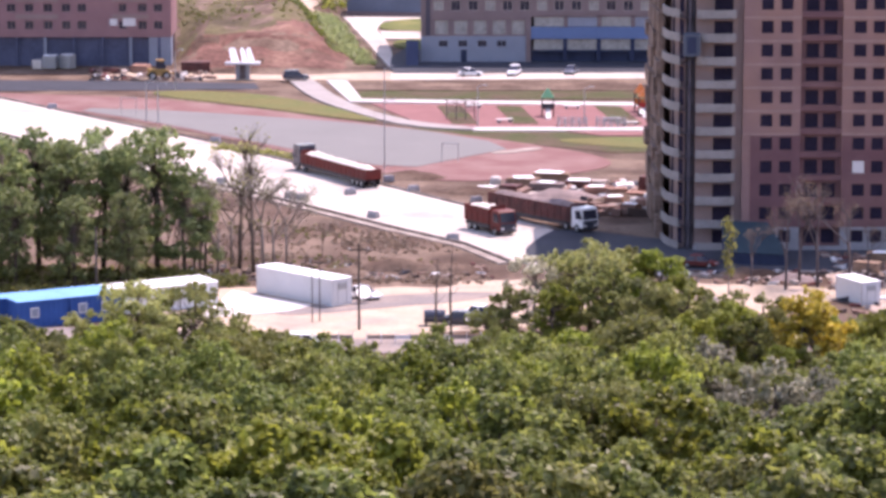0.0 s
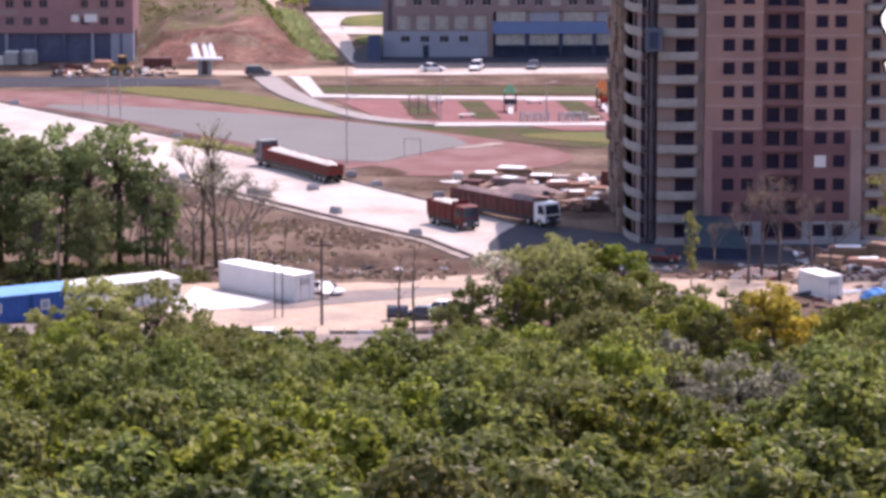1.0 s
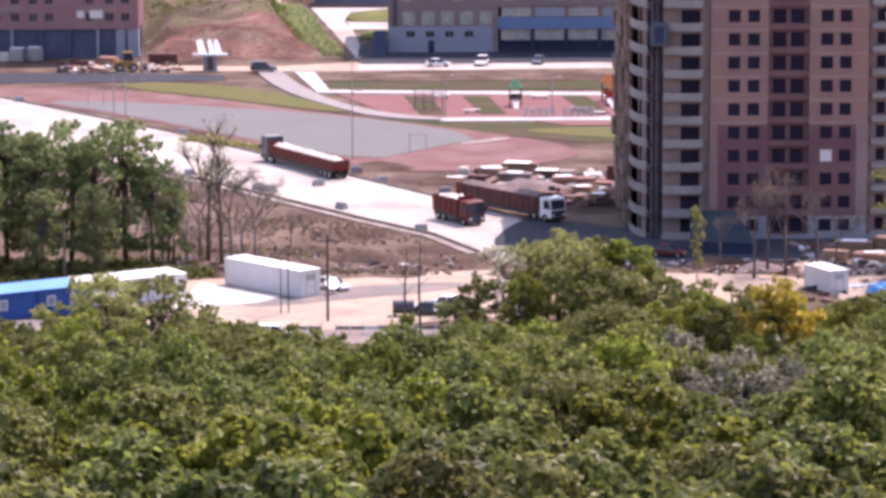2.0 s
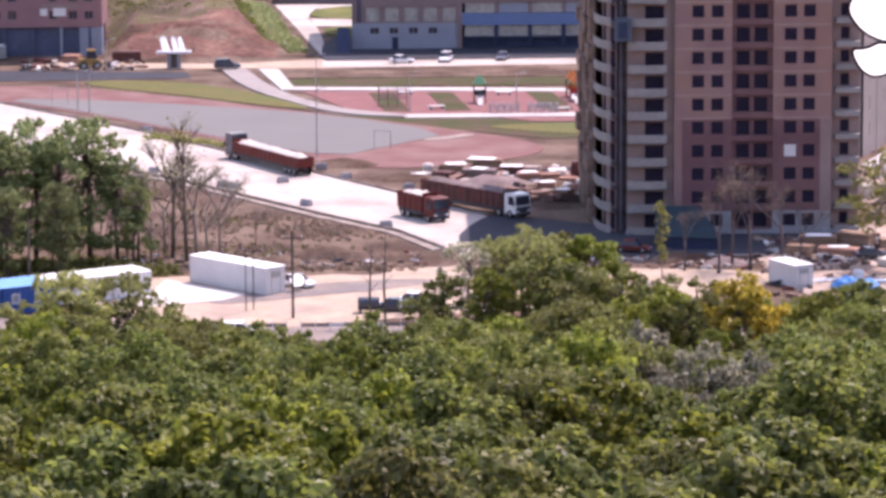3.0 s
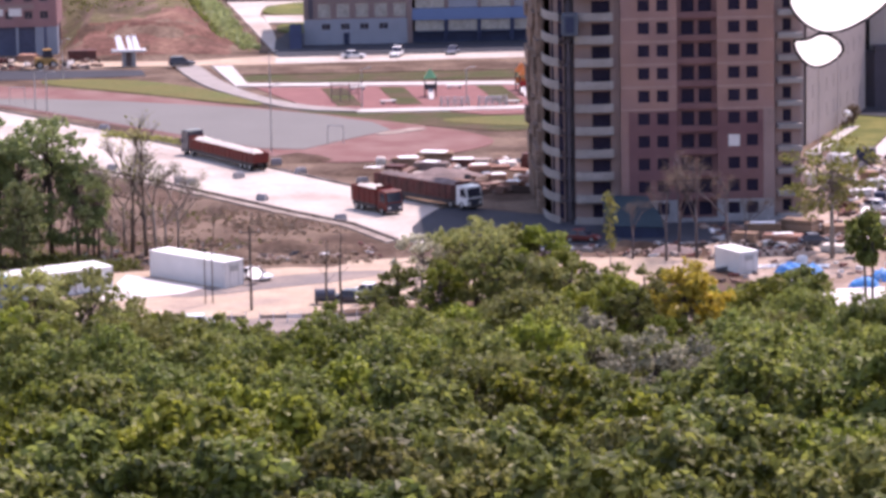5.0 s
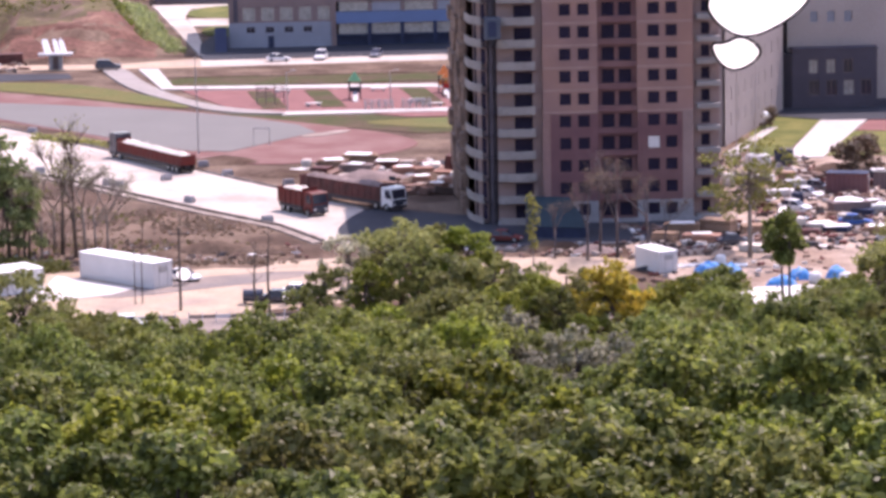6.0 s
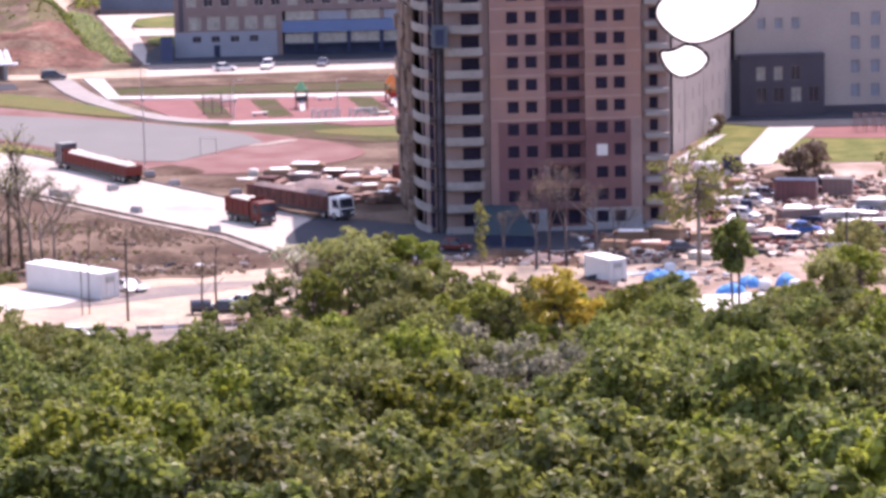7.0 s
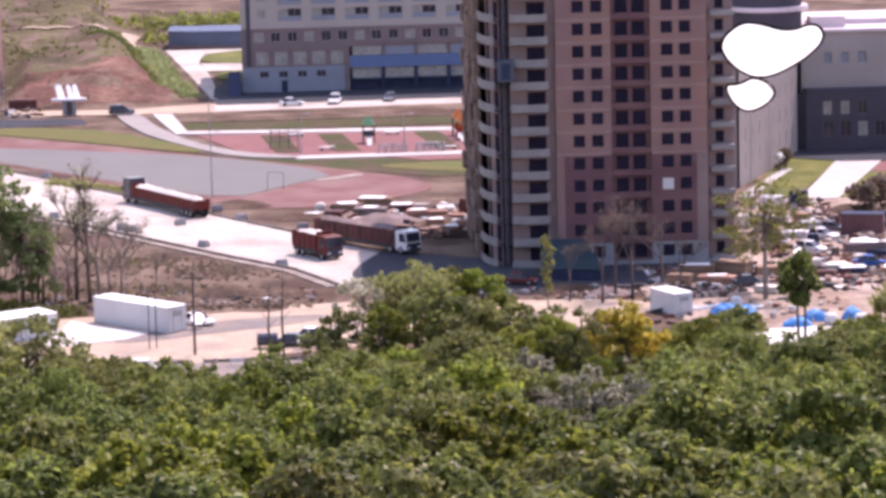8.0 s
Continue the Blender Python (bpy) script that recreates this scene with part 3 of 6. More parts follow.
    for i in range(N):
        z = 0.15 + F * i
        # right bay balcony slab and parapet
        part("balcony", Geo().box(W_ + 0.5, W_ + 3.6, 0.25, 1.2, z + 0.1, z + 0.75, 0.06), SLAB, t)
        # dark sheet closes the opening in place of the room's shade
        part("window", Geo().box(W_ + 1.2, W_ + 2.3, 1.5, 1.54, z + 0.95, z + 2.45), OPENINGSHADE, t)
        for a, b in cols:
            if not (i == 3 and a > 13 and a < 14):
                WindowKit.put(t, a, 0.28, z + 0.95, b - a, 1.5, OPENINGSHADE, OPENINGSHADE)
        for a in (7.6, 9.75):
            WindowKit.put(t, a, 0.98, z + 0.75, 1.62, 1.75, OPENINGSHADE, OPENINGSHADE)
    # straight balconies left of the main front
    hs = [(2.2, 4.5, 0.15 + F * i + 0.6, 0.15 + F * i + 2.35) for i in range(N)]
    bl = part("balcony_wall", wall_with_openings(Geo(), 5.7, -0.3, top, hs), BRICKPALE, t)
    bl.location = (-5.7, 0.9, 0)
    for i in range(N):
        z = 0.15 + F * i
        part("window", Geo().box(-3.5, -1.2, 1.18, 1.22, z + 0.6, z + 2.35), OPENINGSHADE, t)
        arc = [(-5.7 + 4.8 * k / 8, 0.9 - 1.35 * (1 - (k / 4 - 1) ** 4 * 0.35)) for k in range(9)]
        pts = arc + [(x, min(y + 0.16, 0.89)) for x, y in arc[::-1]]
        part("balcony", Geo().prism(pts, z - 0.12, z + 0.92), SLAB, t)
        slab = arc + [(-0.9, 0.9), (-5.7, 0.9)]
        part("balcony_slab", Geo().prism(slab, z - 0.14, z - 0.02), RAWCONC, t)
    # long rounded flank with curved parapets running back from the front
    cx, cy, rx, ry = -6.7, 8.6, 2.6, 8.0
    ring = lambda d, a0, a1, n: [(cx + (rx - d) * math.cos(a0 + (a1 - a0) * k / n), cy + (ry - d) * math.sin(a0 + (a1 - a0) * k / n)) for k in range(n + 1)]
    a0, a1 = radians(180), radians(249)
    part("flank_wall", Geo().prism(ring(1.1, a0, radians(262), 12) + ring(1.4, a0, radians(262), 12)[::-1], -0.3, top), BRICKPALE, t)
    for i in range(N):
        z = 0.15 + F * i
        part("curved_balcony", Geo().prism(ring(0, a0, a1, 12) + ring(0.16, a0, a1, 12)[::-1], z - 0.15, z + 0.9), SLAB, t)
        part("balcony_slab", Geo().prism(ring(0.02, a0, a1, 12) + ring(1.1, a0, a1, 12)[::-1], z - 0.17, z - 0.02), RAWCONC, t)
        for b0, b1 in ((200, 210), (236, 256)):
            part("window", Geo().prism(ring(1.04, radians(b0), radians(b1), 4) + ring(1.1, radians(b0), radians(b1), 4)[::-1], z + 0.5, z + 2.4), OPENINGSHADE, t)
    # recess between flank and front: shade painted into its dark wall and added landings
    part("recess_wall", Geo().box(-7.4, -5.7, 2.4, 2.6, -0.3, top), SHADEDRECESS, t)
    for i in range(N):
        part("stair_landing", Geo().box(-7.3, -5.72, 1.5, 2.38, 0.15 + F * i - 0.18, 0.15 + F * i), SHADEDRECESS, t)
    # uneven brickwork on the side wall, storey by storey
    q = random.Random(3)
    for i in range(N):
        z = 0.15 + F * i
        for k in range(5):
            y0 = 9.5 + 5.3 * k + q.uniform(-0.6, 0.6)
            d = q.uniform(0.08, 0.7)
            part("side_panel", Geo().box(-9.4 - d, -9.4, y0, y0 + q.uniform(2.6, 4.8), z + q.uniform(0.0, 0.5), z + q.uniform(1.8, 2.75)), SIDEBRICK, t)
    # builders' hoist in the recess
    part("hoist_mast", Geo().box(-6.6, -6.35, 0.5, 0.75, -0.3, top), SHADEDRECESS, t)
    h = part("hoist_cabin", Geo().box(-7.3, -5.3, -1.3, 0.3, 24.0, 26.7, 0.06), SLATE, t, "blue hoist cabin")
    part("cabin_door", Geo().box(-6.9, -5.8, -1.34, -1.3, 24.3, 26.3), NAVY, h)
    # pale mortar lines at each floor of the main front
    for i in range(5, N):
        z = 0.15 + F * i
        for x0, x1 in ((0.02, 6.98), (12.02, W_ - 0.02)):
            part("floor_band", Geo().box(x0, x1, -0.03, -0.003, z - 0.1, z + 0.12), FLOORBAND, t)
    # plinth
    part("plinth", Geo().box(-5.9, W_ + 3.5, -0.12, -0.02, -0.3, 0.7), RAWCONC, t)


tower()


def long_building():
    """Residential block with a two-storey public base, in its own shade."""
    t = thing("apartment_block", pose(-4, 632, 0), "long beige apartment block with brown band and blue shopfront base", "building")
    W_, top = 60.0, 18.0
    part("base_wall", wall_with_openings(Geo(), 19.8, -0.2, 4.9, [(3.2 + 3.5 * k, 4.9 + 3.5 * k, 2.9, 4.1) for k in range(4)] + [(7.2, 8.3, 0.1, 2.4)]), BLUEGREY, t)
    for k in range(4):
        WindowKit.put(t, 3.2 + 3.5 * k, 0.25, 2.9, 1.7, 1.2, GLASS, BLUEGREY)
    part("door", Geo().box(7.2, 8.3, 0.2, 0.26, 0.1, 2.4), NAVY, t)
    # storey with tall pale windows between brown piers
    hs = [(2.6 + 3.45 * k, 4.9 + 3.45 * k, 5.2, 7.7) for k in range(5)]
    w = part("second_storey_wall", wall_with_openings(Geo(), 19.8, 4.9, 8.6, hs), BROWNWALL, t)
    for k in range(5):
        WindowKit.put(t, 2.6 + 3.45 * k, 0.25, 5.2, 2.3, 2.5, PALEGLASS, BEIGE)
    # shopfront to the right
    part("shop_wall", Geo().box(19.8, W_, 0.9, 1.2, -0.2, 2.2), NAVY, t)
    part("blue_fascia", Geo().box(19.8, W_, -0.25, 0.6, 4.4, 6.5, 0.05), BLUEPANEL, t, "blue fascia band")
    part("shop_lintel", Geo().box(19.8, W_, 0.0, 0.5, 2.0, 2.35), NAVY, t)
    part("shop_soffit", Geo().box(19.8, W_, 0.62, 1.2, 4.4, 6.6), BLUEGREY, t)
    for k in range(7):
        x = 20.3 + 6.05 * k
        part("shop_window", Geo().box(x, x + 5.3, 0.3, 0.36, 2.4, 4.35), PALEGLASS, t, "long pale shop window")
        part("pier", Geo().box(x + 5.3, x + 6.05, 0.05, 0.7, -0.2, 4.38), NAVY, t)
        part("upper_shop_window", Geo().box(x + 0.1, x + 5.4, 0.2, 0.26, 6.6, 8.3), PALEGLASS if k % 2 == 0 else BLUEGREY, t)
        part("pier", Geo().box(x + 5.45, x + 6.1, 0.05, 0.4, 6.52, 8.6), BROWNWALL, t)
    part("brown_band", Geo().box(19.8, W_, 0.05, 0.4, 8.32, 8.6), BROWNWALL, t)
    part("end_pier", Geo().box(18.9, 19.8, -0.2, -0.02, -0.2, 8.6), BROWNWALL, t)
    # band of small windows
    hs = [(2.3 + 3.1 * k, 4.1 + 3.1 * k, 9.5, 11.3) for k in range(18)]
    part("third_storey_wall", wall_with_openings(Geo(), W_, 8.6, 12.0, hs), BROWNWALL, t)
    for k in range(18):
        WindowKit.put(t, 2.3 + 3.1 * k, 0.25, 9.5, 1.8, 1.8, GLASS if k % 3 else PALEGLASS, BEIGE)
    # beige storeys with wide loggias
    hs = []
    for i in range(2):
        hs += [(6.8 + 6.2 * k, 11.2 + 6.2 * k, 13.3 + 3.0 * i, 15.6 + 3.0 * i) for k in range(8)] + [(3.0, 4.6, 13.9 + 3.0 * i, 15.5 + 3.0 * i)]
    part("upper_wall", wall_with_openings(Geo(), W_, 12.0, top + 2, hs, 0.6), BEIGE, t)
    for i in range(2):
        zz = 13.3 + 3.0 * i
        for k in range(8):
            x = 6.8 + 6.2 * k
            part("loggia_panel", Geo().box(x, x + 4.4, 0.1, 0.2, zz, zz + 0.95), BLUEGREY, t)
            WindowKit.put(t, x, 0.35, zz + 0.95, 1.8, 1.35, PALEGLASS, BEIGE)
            WindowKit.put(t, x + 1.8, 0.42, zz + 0.2, 2.6, 2.1, GLASS, BEIGE)
        WindowKit.put(t, 3.0, 0.35, zz + 0.6, 1.6, 1.6, PALEGLASS, BEIGE)
    part("side_wall", Geo().box(0.0, 0.4, 0.62, 38, -0.2, top + 2), BEIGE, t)
    part("side_wall", Geo().box(W_ - 0.4, W_, 1.25, 38, -0.2, top + 2), BEIGE, t)
    part("rear_wall", Geo().box(0.4, W_ - 0.4, 37.6, 38, -0.2, top + 2), BEIGE, t)
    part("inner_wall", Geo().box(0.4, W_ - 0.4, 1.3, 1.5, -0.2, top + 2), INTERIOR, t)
    part("downpipe_strip", Geo().box(0.9, 1.7, -0.12, -0.01, 5.0, top + 2), ANNEX, t)
    part("roof", Geo().box(-0.3, W_ + 0.3, -0.3, 38.3, top + 2, top + 2.6), ROOFMAT, t)
    # navy wedge added in place of the building's shadow on the ground
    part("shade_wedge", Geo().profile([(-6, 0), (0, 0), (0, 4.2)], -2.6, -0.4), NAVY, t)


long_building()


def brick_building():
    t = thing("brick_building", pose(-92, 627, 0), "dark red brick apartment building with a navy ground floor", "building")
    W_, top = 43.5, 27.0
    cols = [(x - 0.8, x + 0.8) for x in (12.0, 15.0, 18.2, 21.6, 24.8, 27.6, 4.0, 7.4)] + [(37.6, 39.2), (40.4, 42.0), (34.2, 35.6)]
    hs = []
    for i in range(7):
        hs += [(a, b, 6.6 + 3.1 * i, 8.1 + 3.1 * i) for a, b in cols]
    part("front_wall", wall_with_openings(Geo(), W_, 5.2, top + 1, hs), BLOCKBRICK, t)
    for i in range(7):
        for a, b in cols:
            WindowKit.put(t, a, 0.28, 6.6 + 3.1 * i, round(b - a, 2), 1.5, GLASS, BRICKPALE)
        part("pale_band", Geo().box(15.8, 23.4, -0.1, -0.01, 8.45 + 3.1 * i, 9.3 + 3.1 * i), BRICKPALE, t)
        part("pale_band", Geo().box(33.0, 39.5, -0.1, -0.01, 8.45 + 3.1 * i, 9.3 + 3.1 * i), BRICKPALE, t)
    part("ground_floor", Geo().box(0.2, W_ - 4, 0.8, 1.1, -0.2, 5.2), FILM, t, "navy sheeted ground floor")
    for k in range(9):
        part("column", Geo().box(0.3 + 5.1 * k, 0.8 + 5.1 * k, 0.05, 0.6, -0.2, 5.2), BLUEGREY if k % 3 == 1 else FILM, t)
    part("corner_block", Geo().box(W_ - 4, W_, 0.1, 4, -0.2, 5.15), BLUEGREY, t)
    part("white_board", Geo().box(32.6, 33.9, -0.16, -0.02, 7.3, 8.5), WHITEMETAL, t, "white board on the brick wall")
    part("white_board", Geo().box(34.9, 37.2, -0.16, -0.02, 7.2, 8.6), WHITEMETAL, t, "white board on the brick wall")
    part("side_wall", Geo().box(W_ - 0.4, W_, 0.36, 14, 5.2, top + 1), BLOCKBRICK, t)
    part("side_wall", Geo().box(0, 0.4, 0.36, 14, -0.2, top + 1), BLOCKBRICK, t)
    part("rear_wall", Geo().box(0.4, W_ - 0.4, 13.6, 14, -0.2, top + 1), BLOCKBRICK, t)
    part("inner_wall", Geo().box(0.4, W_ - 0.4, 1.3, 1.5, -0.2, top + 1), INTERIOR, t)
    part("roof", Geo().box(-0.2, W_ + 0.2, -0.2, 14.2, top + 1, top + 1.5), ROOFMAT, t)


brick_building()


def tan_building():
    t = thing("tan_school", pose(84.0, 531, 0), "tan plastered school building with a dark two-storey annex", "building")
    W_, top = 44.0, 18.4
    hs = []
    for i in range(4):
        for x in (18.4, 21.6, 27.0, 30.2, 35.6, 38.8):
            hs.append((x, x + 1.5, 2.4 + 3.75 * i, 4.6 + 3.75 * i))
    for i in (3,):
        for x in (3.6, 6.3, 9.0):
            hs.append((x, x + 1.3, 2.6 + 3.6 * i, 4.5 + 3.6 * i))
    part("front_wall", wall_with_openings(Geo(), W_, -0.2, top, hs), TAN, t)
    for h in hs:
        WindowKit.put(t, h[0], 0.26, h[2], round(h[1] - h[0], 2), round(h[3] - h[2], 2), BLUEGREY, BEIGE)
    part("plinth", Geo().box(14.0, W_, -0.3, -0.02, -0.2, 1.2), ANNEX, t)
    part("side_wall", Geo().box(W_ - 0.4, W_, 0.36, 30, -0.2, top), TAN, t)
    part("rear_wall", Geo().box(0, W_ - 0.4, 29.6, 30, -0.2, top), TAN, t)
    part("inner_wall", Geo().box(0.4, W_ - 0.4, 1.3, 1.5, -0.2, top), INTERIOR, t)
    part("roof", Geo().box(-0.3, W_ + 0.3, -0.3, 30.3, top, top + 0.45), ROOFPALE, t, "pale pinkish sheet roof")
    # annex
    hs = [(2.6 + 2.75 * k, 4.1 + 2.75 * k, 5.7, 7.9) for k in range(3)] + [(2.6 + 2.75 * k, 4.3 + 2.75 * k, 2.2, 4.6) for k in range(4)]
    a = part("annex_wall", wall_with_openings(Geo(), 13.4, -0.2, 9.4, hs), ANNEX, t, "dark brown annex wall")
    a.location = (0.4, -2.6, 0)
    for i, h in enumerate(hs):
        WindowKit.put(t, h[0] + 0.4, -2.4, h[2], round(h[1] - h[0], 2), round(h[3] - h[2], 2), PALEGLASS if i in (0, 1, 5) else GLASS, BROWNWALL)
    part("annex_side", Geo().prism([(0.4, -2.6), (-1.6, -0.5), (-1.6, 0.0), (0.4, 0.0)], -0.2, 8.8), ANNEX, t)
    part("annex_side", Geo().box(13.4, 13.8, -2.24, -0.02, -0.2, 9.4), ANNEX, t)
    part("annex_roof", Geo().box(0.3, 13.9, -2.7, -0.02, 9.4, 9.7), ANNEX, t)
    part("annex_back", Geo().box(0.8, 13.4, -1.7, -1.5, -0.2, 9.3), INTERIOR, t)
    # oblique wing running towards the tower
    p0, p1 = Vector((-15.5, -41, 0)), Vector((-1.2, -3.5, 0))
    d = (p1 - p0)
    L = d.length
    wing_turn = math.atan2(d.y, d.x)
    hs = [(2.5 + 4.6 * k, 4.3 + 4.6 * k, 2.6 + 3.75 * i, 4.5 + 3.75 * i) for k in range(8) for i in range(4)]
    w = part("wing_wall", wall_with_openings(Geo(), L, -0.2, top, hs), TANDIM, t, "long oblique tan wing wall")
    w.location, w.rotation_euler = p0, (0, 0, wing_turn)
    for h in hs:
        part("pane", Geo().box(h[0], h[1], 0.06, 0.1, h[2], h[3]), TANDIM, w)
    part("wing_roof", Geo().box(-0.3, L + 0.3, 0.0, 12, top, top + 0.4), ROOFPALE, w)
    part("wing_rear", Geo().box(0, L, 11.6, 12, -0.2, top), TANDIM, w)
    part("wing_end", Geo().box(0, 0.4, 0.36, 11.6, -0.2, top), TANDIM, w)
    part("wing_inner", Geo().box(0.4, L, 1.2, 1.4, -0.2, top), INTERIOR, w)
    # rotunda with two overhanging roof plates
    disc = lambda r, z0, z1, n=28: Geo().prism([(-4.5 + r * math.cos(6.28319 * k / n), 6.5 + r * math.sin(6.28319 * k / n)) for k in range(n)], z0, z1)
    part("rotunda_wall", disc(5.6, -0.2, 25.0), ANNEX, t, "dark rounded stair tower")
    part("rotunda_plate", disc(6.6, 21.7, 22.4), ROOFPALE, t, "pale overhanging round roof plate")
    part("rotunda_plate", disc(6.2, 24.2, 25.1), ROOFPALE, t, "pale overhanging round roof plate")
    part("roof_kerb", Geo().box(1.8, W_, 8.0, 8.6, top + 0.46, top + 1.3), ROOFPALE, t)
    part("roof_house", Geo().box(2.0, 7.5, 3.0, 7.0, top + 0.46, top + 2.2), ROOFPALE, t)


tan_building()


def far_hall():
    t = thing("far_hall", pose(-19.6, 717.5, 0), "long low blue-grey hall behind the side road", "building")
    pts = [(0, 3), (6, 1), (16, -0.4), (32, -0.8), (60, -0.5), (60, 12), (0, 14)]
    part("wall", Geo().prism(pts, -0.2, 3.5), HALLBLUE, t)
    part("plinth", Geo().prism([(x, y - 0.1) for x, y in pts[:5]] + [(x, y + 0.2) for x, y in pts[4::-1]], -0.2, 0.9), BROWNWALL, t)
    part("roof", Geo().prism([(x * 1.01, y - 0.2) for x, y in pts], 3.5, 3.8), HALLBLUE, t)


far_hall()


# ---------------------------------------------------------------- trees
def leaf_cards(g, rnd, cx, cy, cz, r, n, size, flat=0.8, up=-0.35):
    """n folded leaf sprays on the shell of one lobe, denser on top."""
    for _ in range(n):
        while True:
            d = Vector((rnd.gauss(0, 1), rnd.gauss(0, 1), rnd.gauss(0, 1))).normalized()
            if d.z > up:
                break
        k = r * (0.4 + 0.78 * rnd.random())
        p = Vector((cx + d.x * k, cy + d.y * k, cz + d.z * k * flat))
        a = Vector((rnd.gauss(0, 1), rnd.gauss(0, 1), rnd.gauss(0, 0.6))).normalized()
        nrm = (d + Vector((rnd.gauss(0, 0.6), rnd.gauss(0, 0.6), rnd.gauss(0, 0.6) + 0.3))).normalized()
        b = nrm.cross(a)
        if b.length < 1e-3:
            continue
        b.normalize()
        a = b.cross(nrm)
        s = size * (0.6 + 0.8 * rnd.random())
        w = s * (0.35 + 0.25 * rnd.random())
        sag = nrm * (-0.22 * s)
        m = p + a * s * 0.1
        g.add([p - a * s * 0.6, m + b * w + sag, p + a * s * 0.7 + sag * 0.3, m - b * w + sag], [(0, 2, 1), (0, 3, 2)])


def limbs(g, rnd, base, top, r, lobes):
    """Tapered trunk with a limb to each lobe of the crown."""
    lean = Vector((rnd.uniform(-0.4, 0.4), rnd.uniform(-0.4, 0.4), 0))
    mid = Vector((0, 0, top * 0.55)) + lean
    g.tube((0, 0, base), mid, r, r * 0.7, 7)
    g.tube(mid, Vector((0, 0, top * 0.9)) + lean * 1.4, r * 0.7, r * 0.25, 6)
    for c in lobes:
        a = mid.lerp(Vector((0, 0, top * 0.85)) + lean, rnd.random() * 0.7)
        g.tube(a, Vector(c), r * 0.32, r * 0.08, 5)


def tree_meshes(seed, height, spread, material_leaf, material_bark, cards=1100, size=0.5, crown_from=0.35, lobe_n=13, lobe_r=0.2):
    rnd = random.Random(seed)
    crown, lobes = Geo(), []
    for i in range(lobe_n):
        a = 6.28319 * (i / lobe_n) + rnd.uniform(-0.3, 0.3)
        d = spread * (0.18 + 0.5 * rnd.random()) * (0.25 if i == 0 else 1)
        z = height * (crown_from + (0.92 - crown_from) * (rnd.random() if i else 0.95))
        z = min(z, height * (0.97 - 0.35 * d / spread))
        lobes.append((math.cos(a) * d, math.sin(a) * d, z, spread * lobe_r * (1 + 0.7 * rnd.random())))
    tot = sum(l[3] ** 2 for l in lobes)
    for l in lobes:
        leaf_cards(crown, rnd, *l, int(cards * l[3] ** 2 / tot), size)
        for _ in range(5):   # sprays that break the outline
            d = Vector((rnd.gauss(0, 1), rnd.gauss(0, 1), abs(rnd.gauss(0, 1)))).normalized() * l[3] * 1.05
            leaf_cards(crown, rnd, l[0] + d.x, l[1] + d.y, l[2] + d.z * 0.9, l[3] * 0.28, max(int(cards * 0.006), 4), size * 0.9, 1.0, -1)
    trunk = Geo()
    limbs(trunk, rnd, -0.6, height * 0.9, 0.018 * height + 0.04, [l[:3] for l in lobes])
    return trunk.mesh("trunk", material_bark, True), crown.mesh("crown", material_leaf)


def tree(meshes, m, label, group="", name="tree"):
    t = thing(name, m, label, "tree", group)
    part("trunk", meshes[0], None, t)
    part("crown", meshes[1], None, t)
    return t


def bare_meshes(seed, height, spread, twig, material, leaf=None, leaf_n=0, leaf_size=0.25):
    """A thin leafless or budding tree: forks three times."""
    rnd = random.Random(seed)
    g, tips = Geo(), []

    def grow(a, d, ln, r, depth):
        b = a + d * ln
        g.tube(a, b, r, r * 0.6, 5)
        if depth == 0:
            tips.append(b)
            return
        for _ in range(3 if depth > 1 else twig):
            nd = (d + Vector((rnd.gauss(0, spread), rnd.gauss(0, spread), rnd.gauss(0.12, 0.2)))).normalized()
            grow(a + d * ln * rnd.uniform(0.55, 1.0), nd, ln * rnd.uniform(0.5, 0.75), r * 0.5, depth - 1)

    grow(Vector((0, 0, -0.4)), Vector((0.03, 0.02, 1)).normalized(), height * 0.5, 0.017 * height, 3)
    crown = Geo()
    if leaf:
        for k in range(leaf_n):
            p = rnd.choice(tips)
            leaf_cards(crown, rnd, p.x, p.y, p.z, 0.7, 3, leaf_size, 1, -1)
    return g.mesh("trunk", material, True), (crown.mesh("crown", leaf) if leaf else None)


def plant_bare(meshes, m, label, name="bare_tree"):
    t = thing(name, m, label, "tree")
    part("trunk", meshes[0], None, t)
    if meshes[1]:
        part("crown", meshes[1], None, t)
    return t


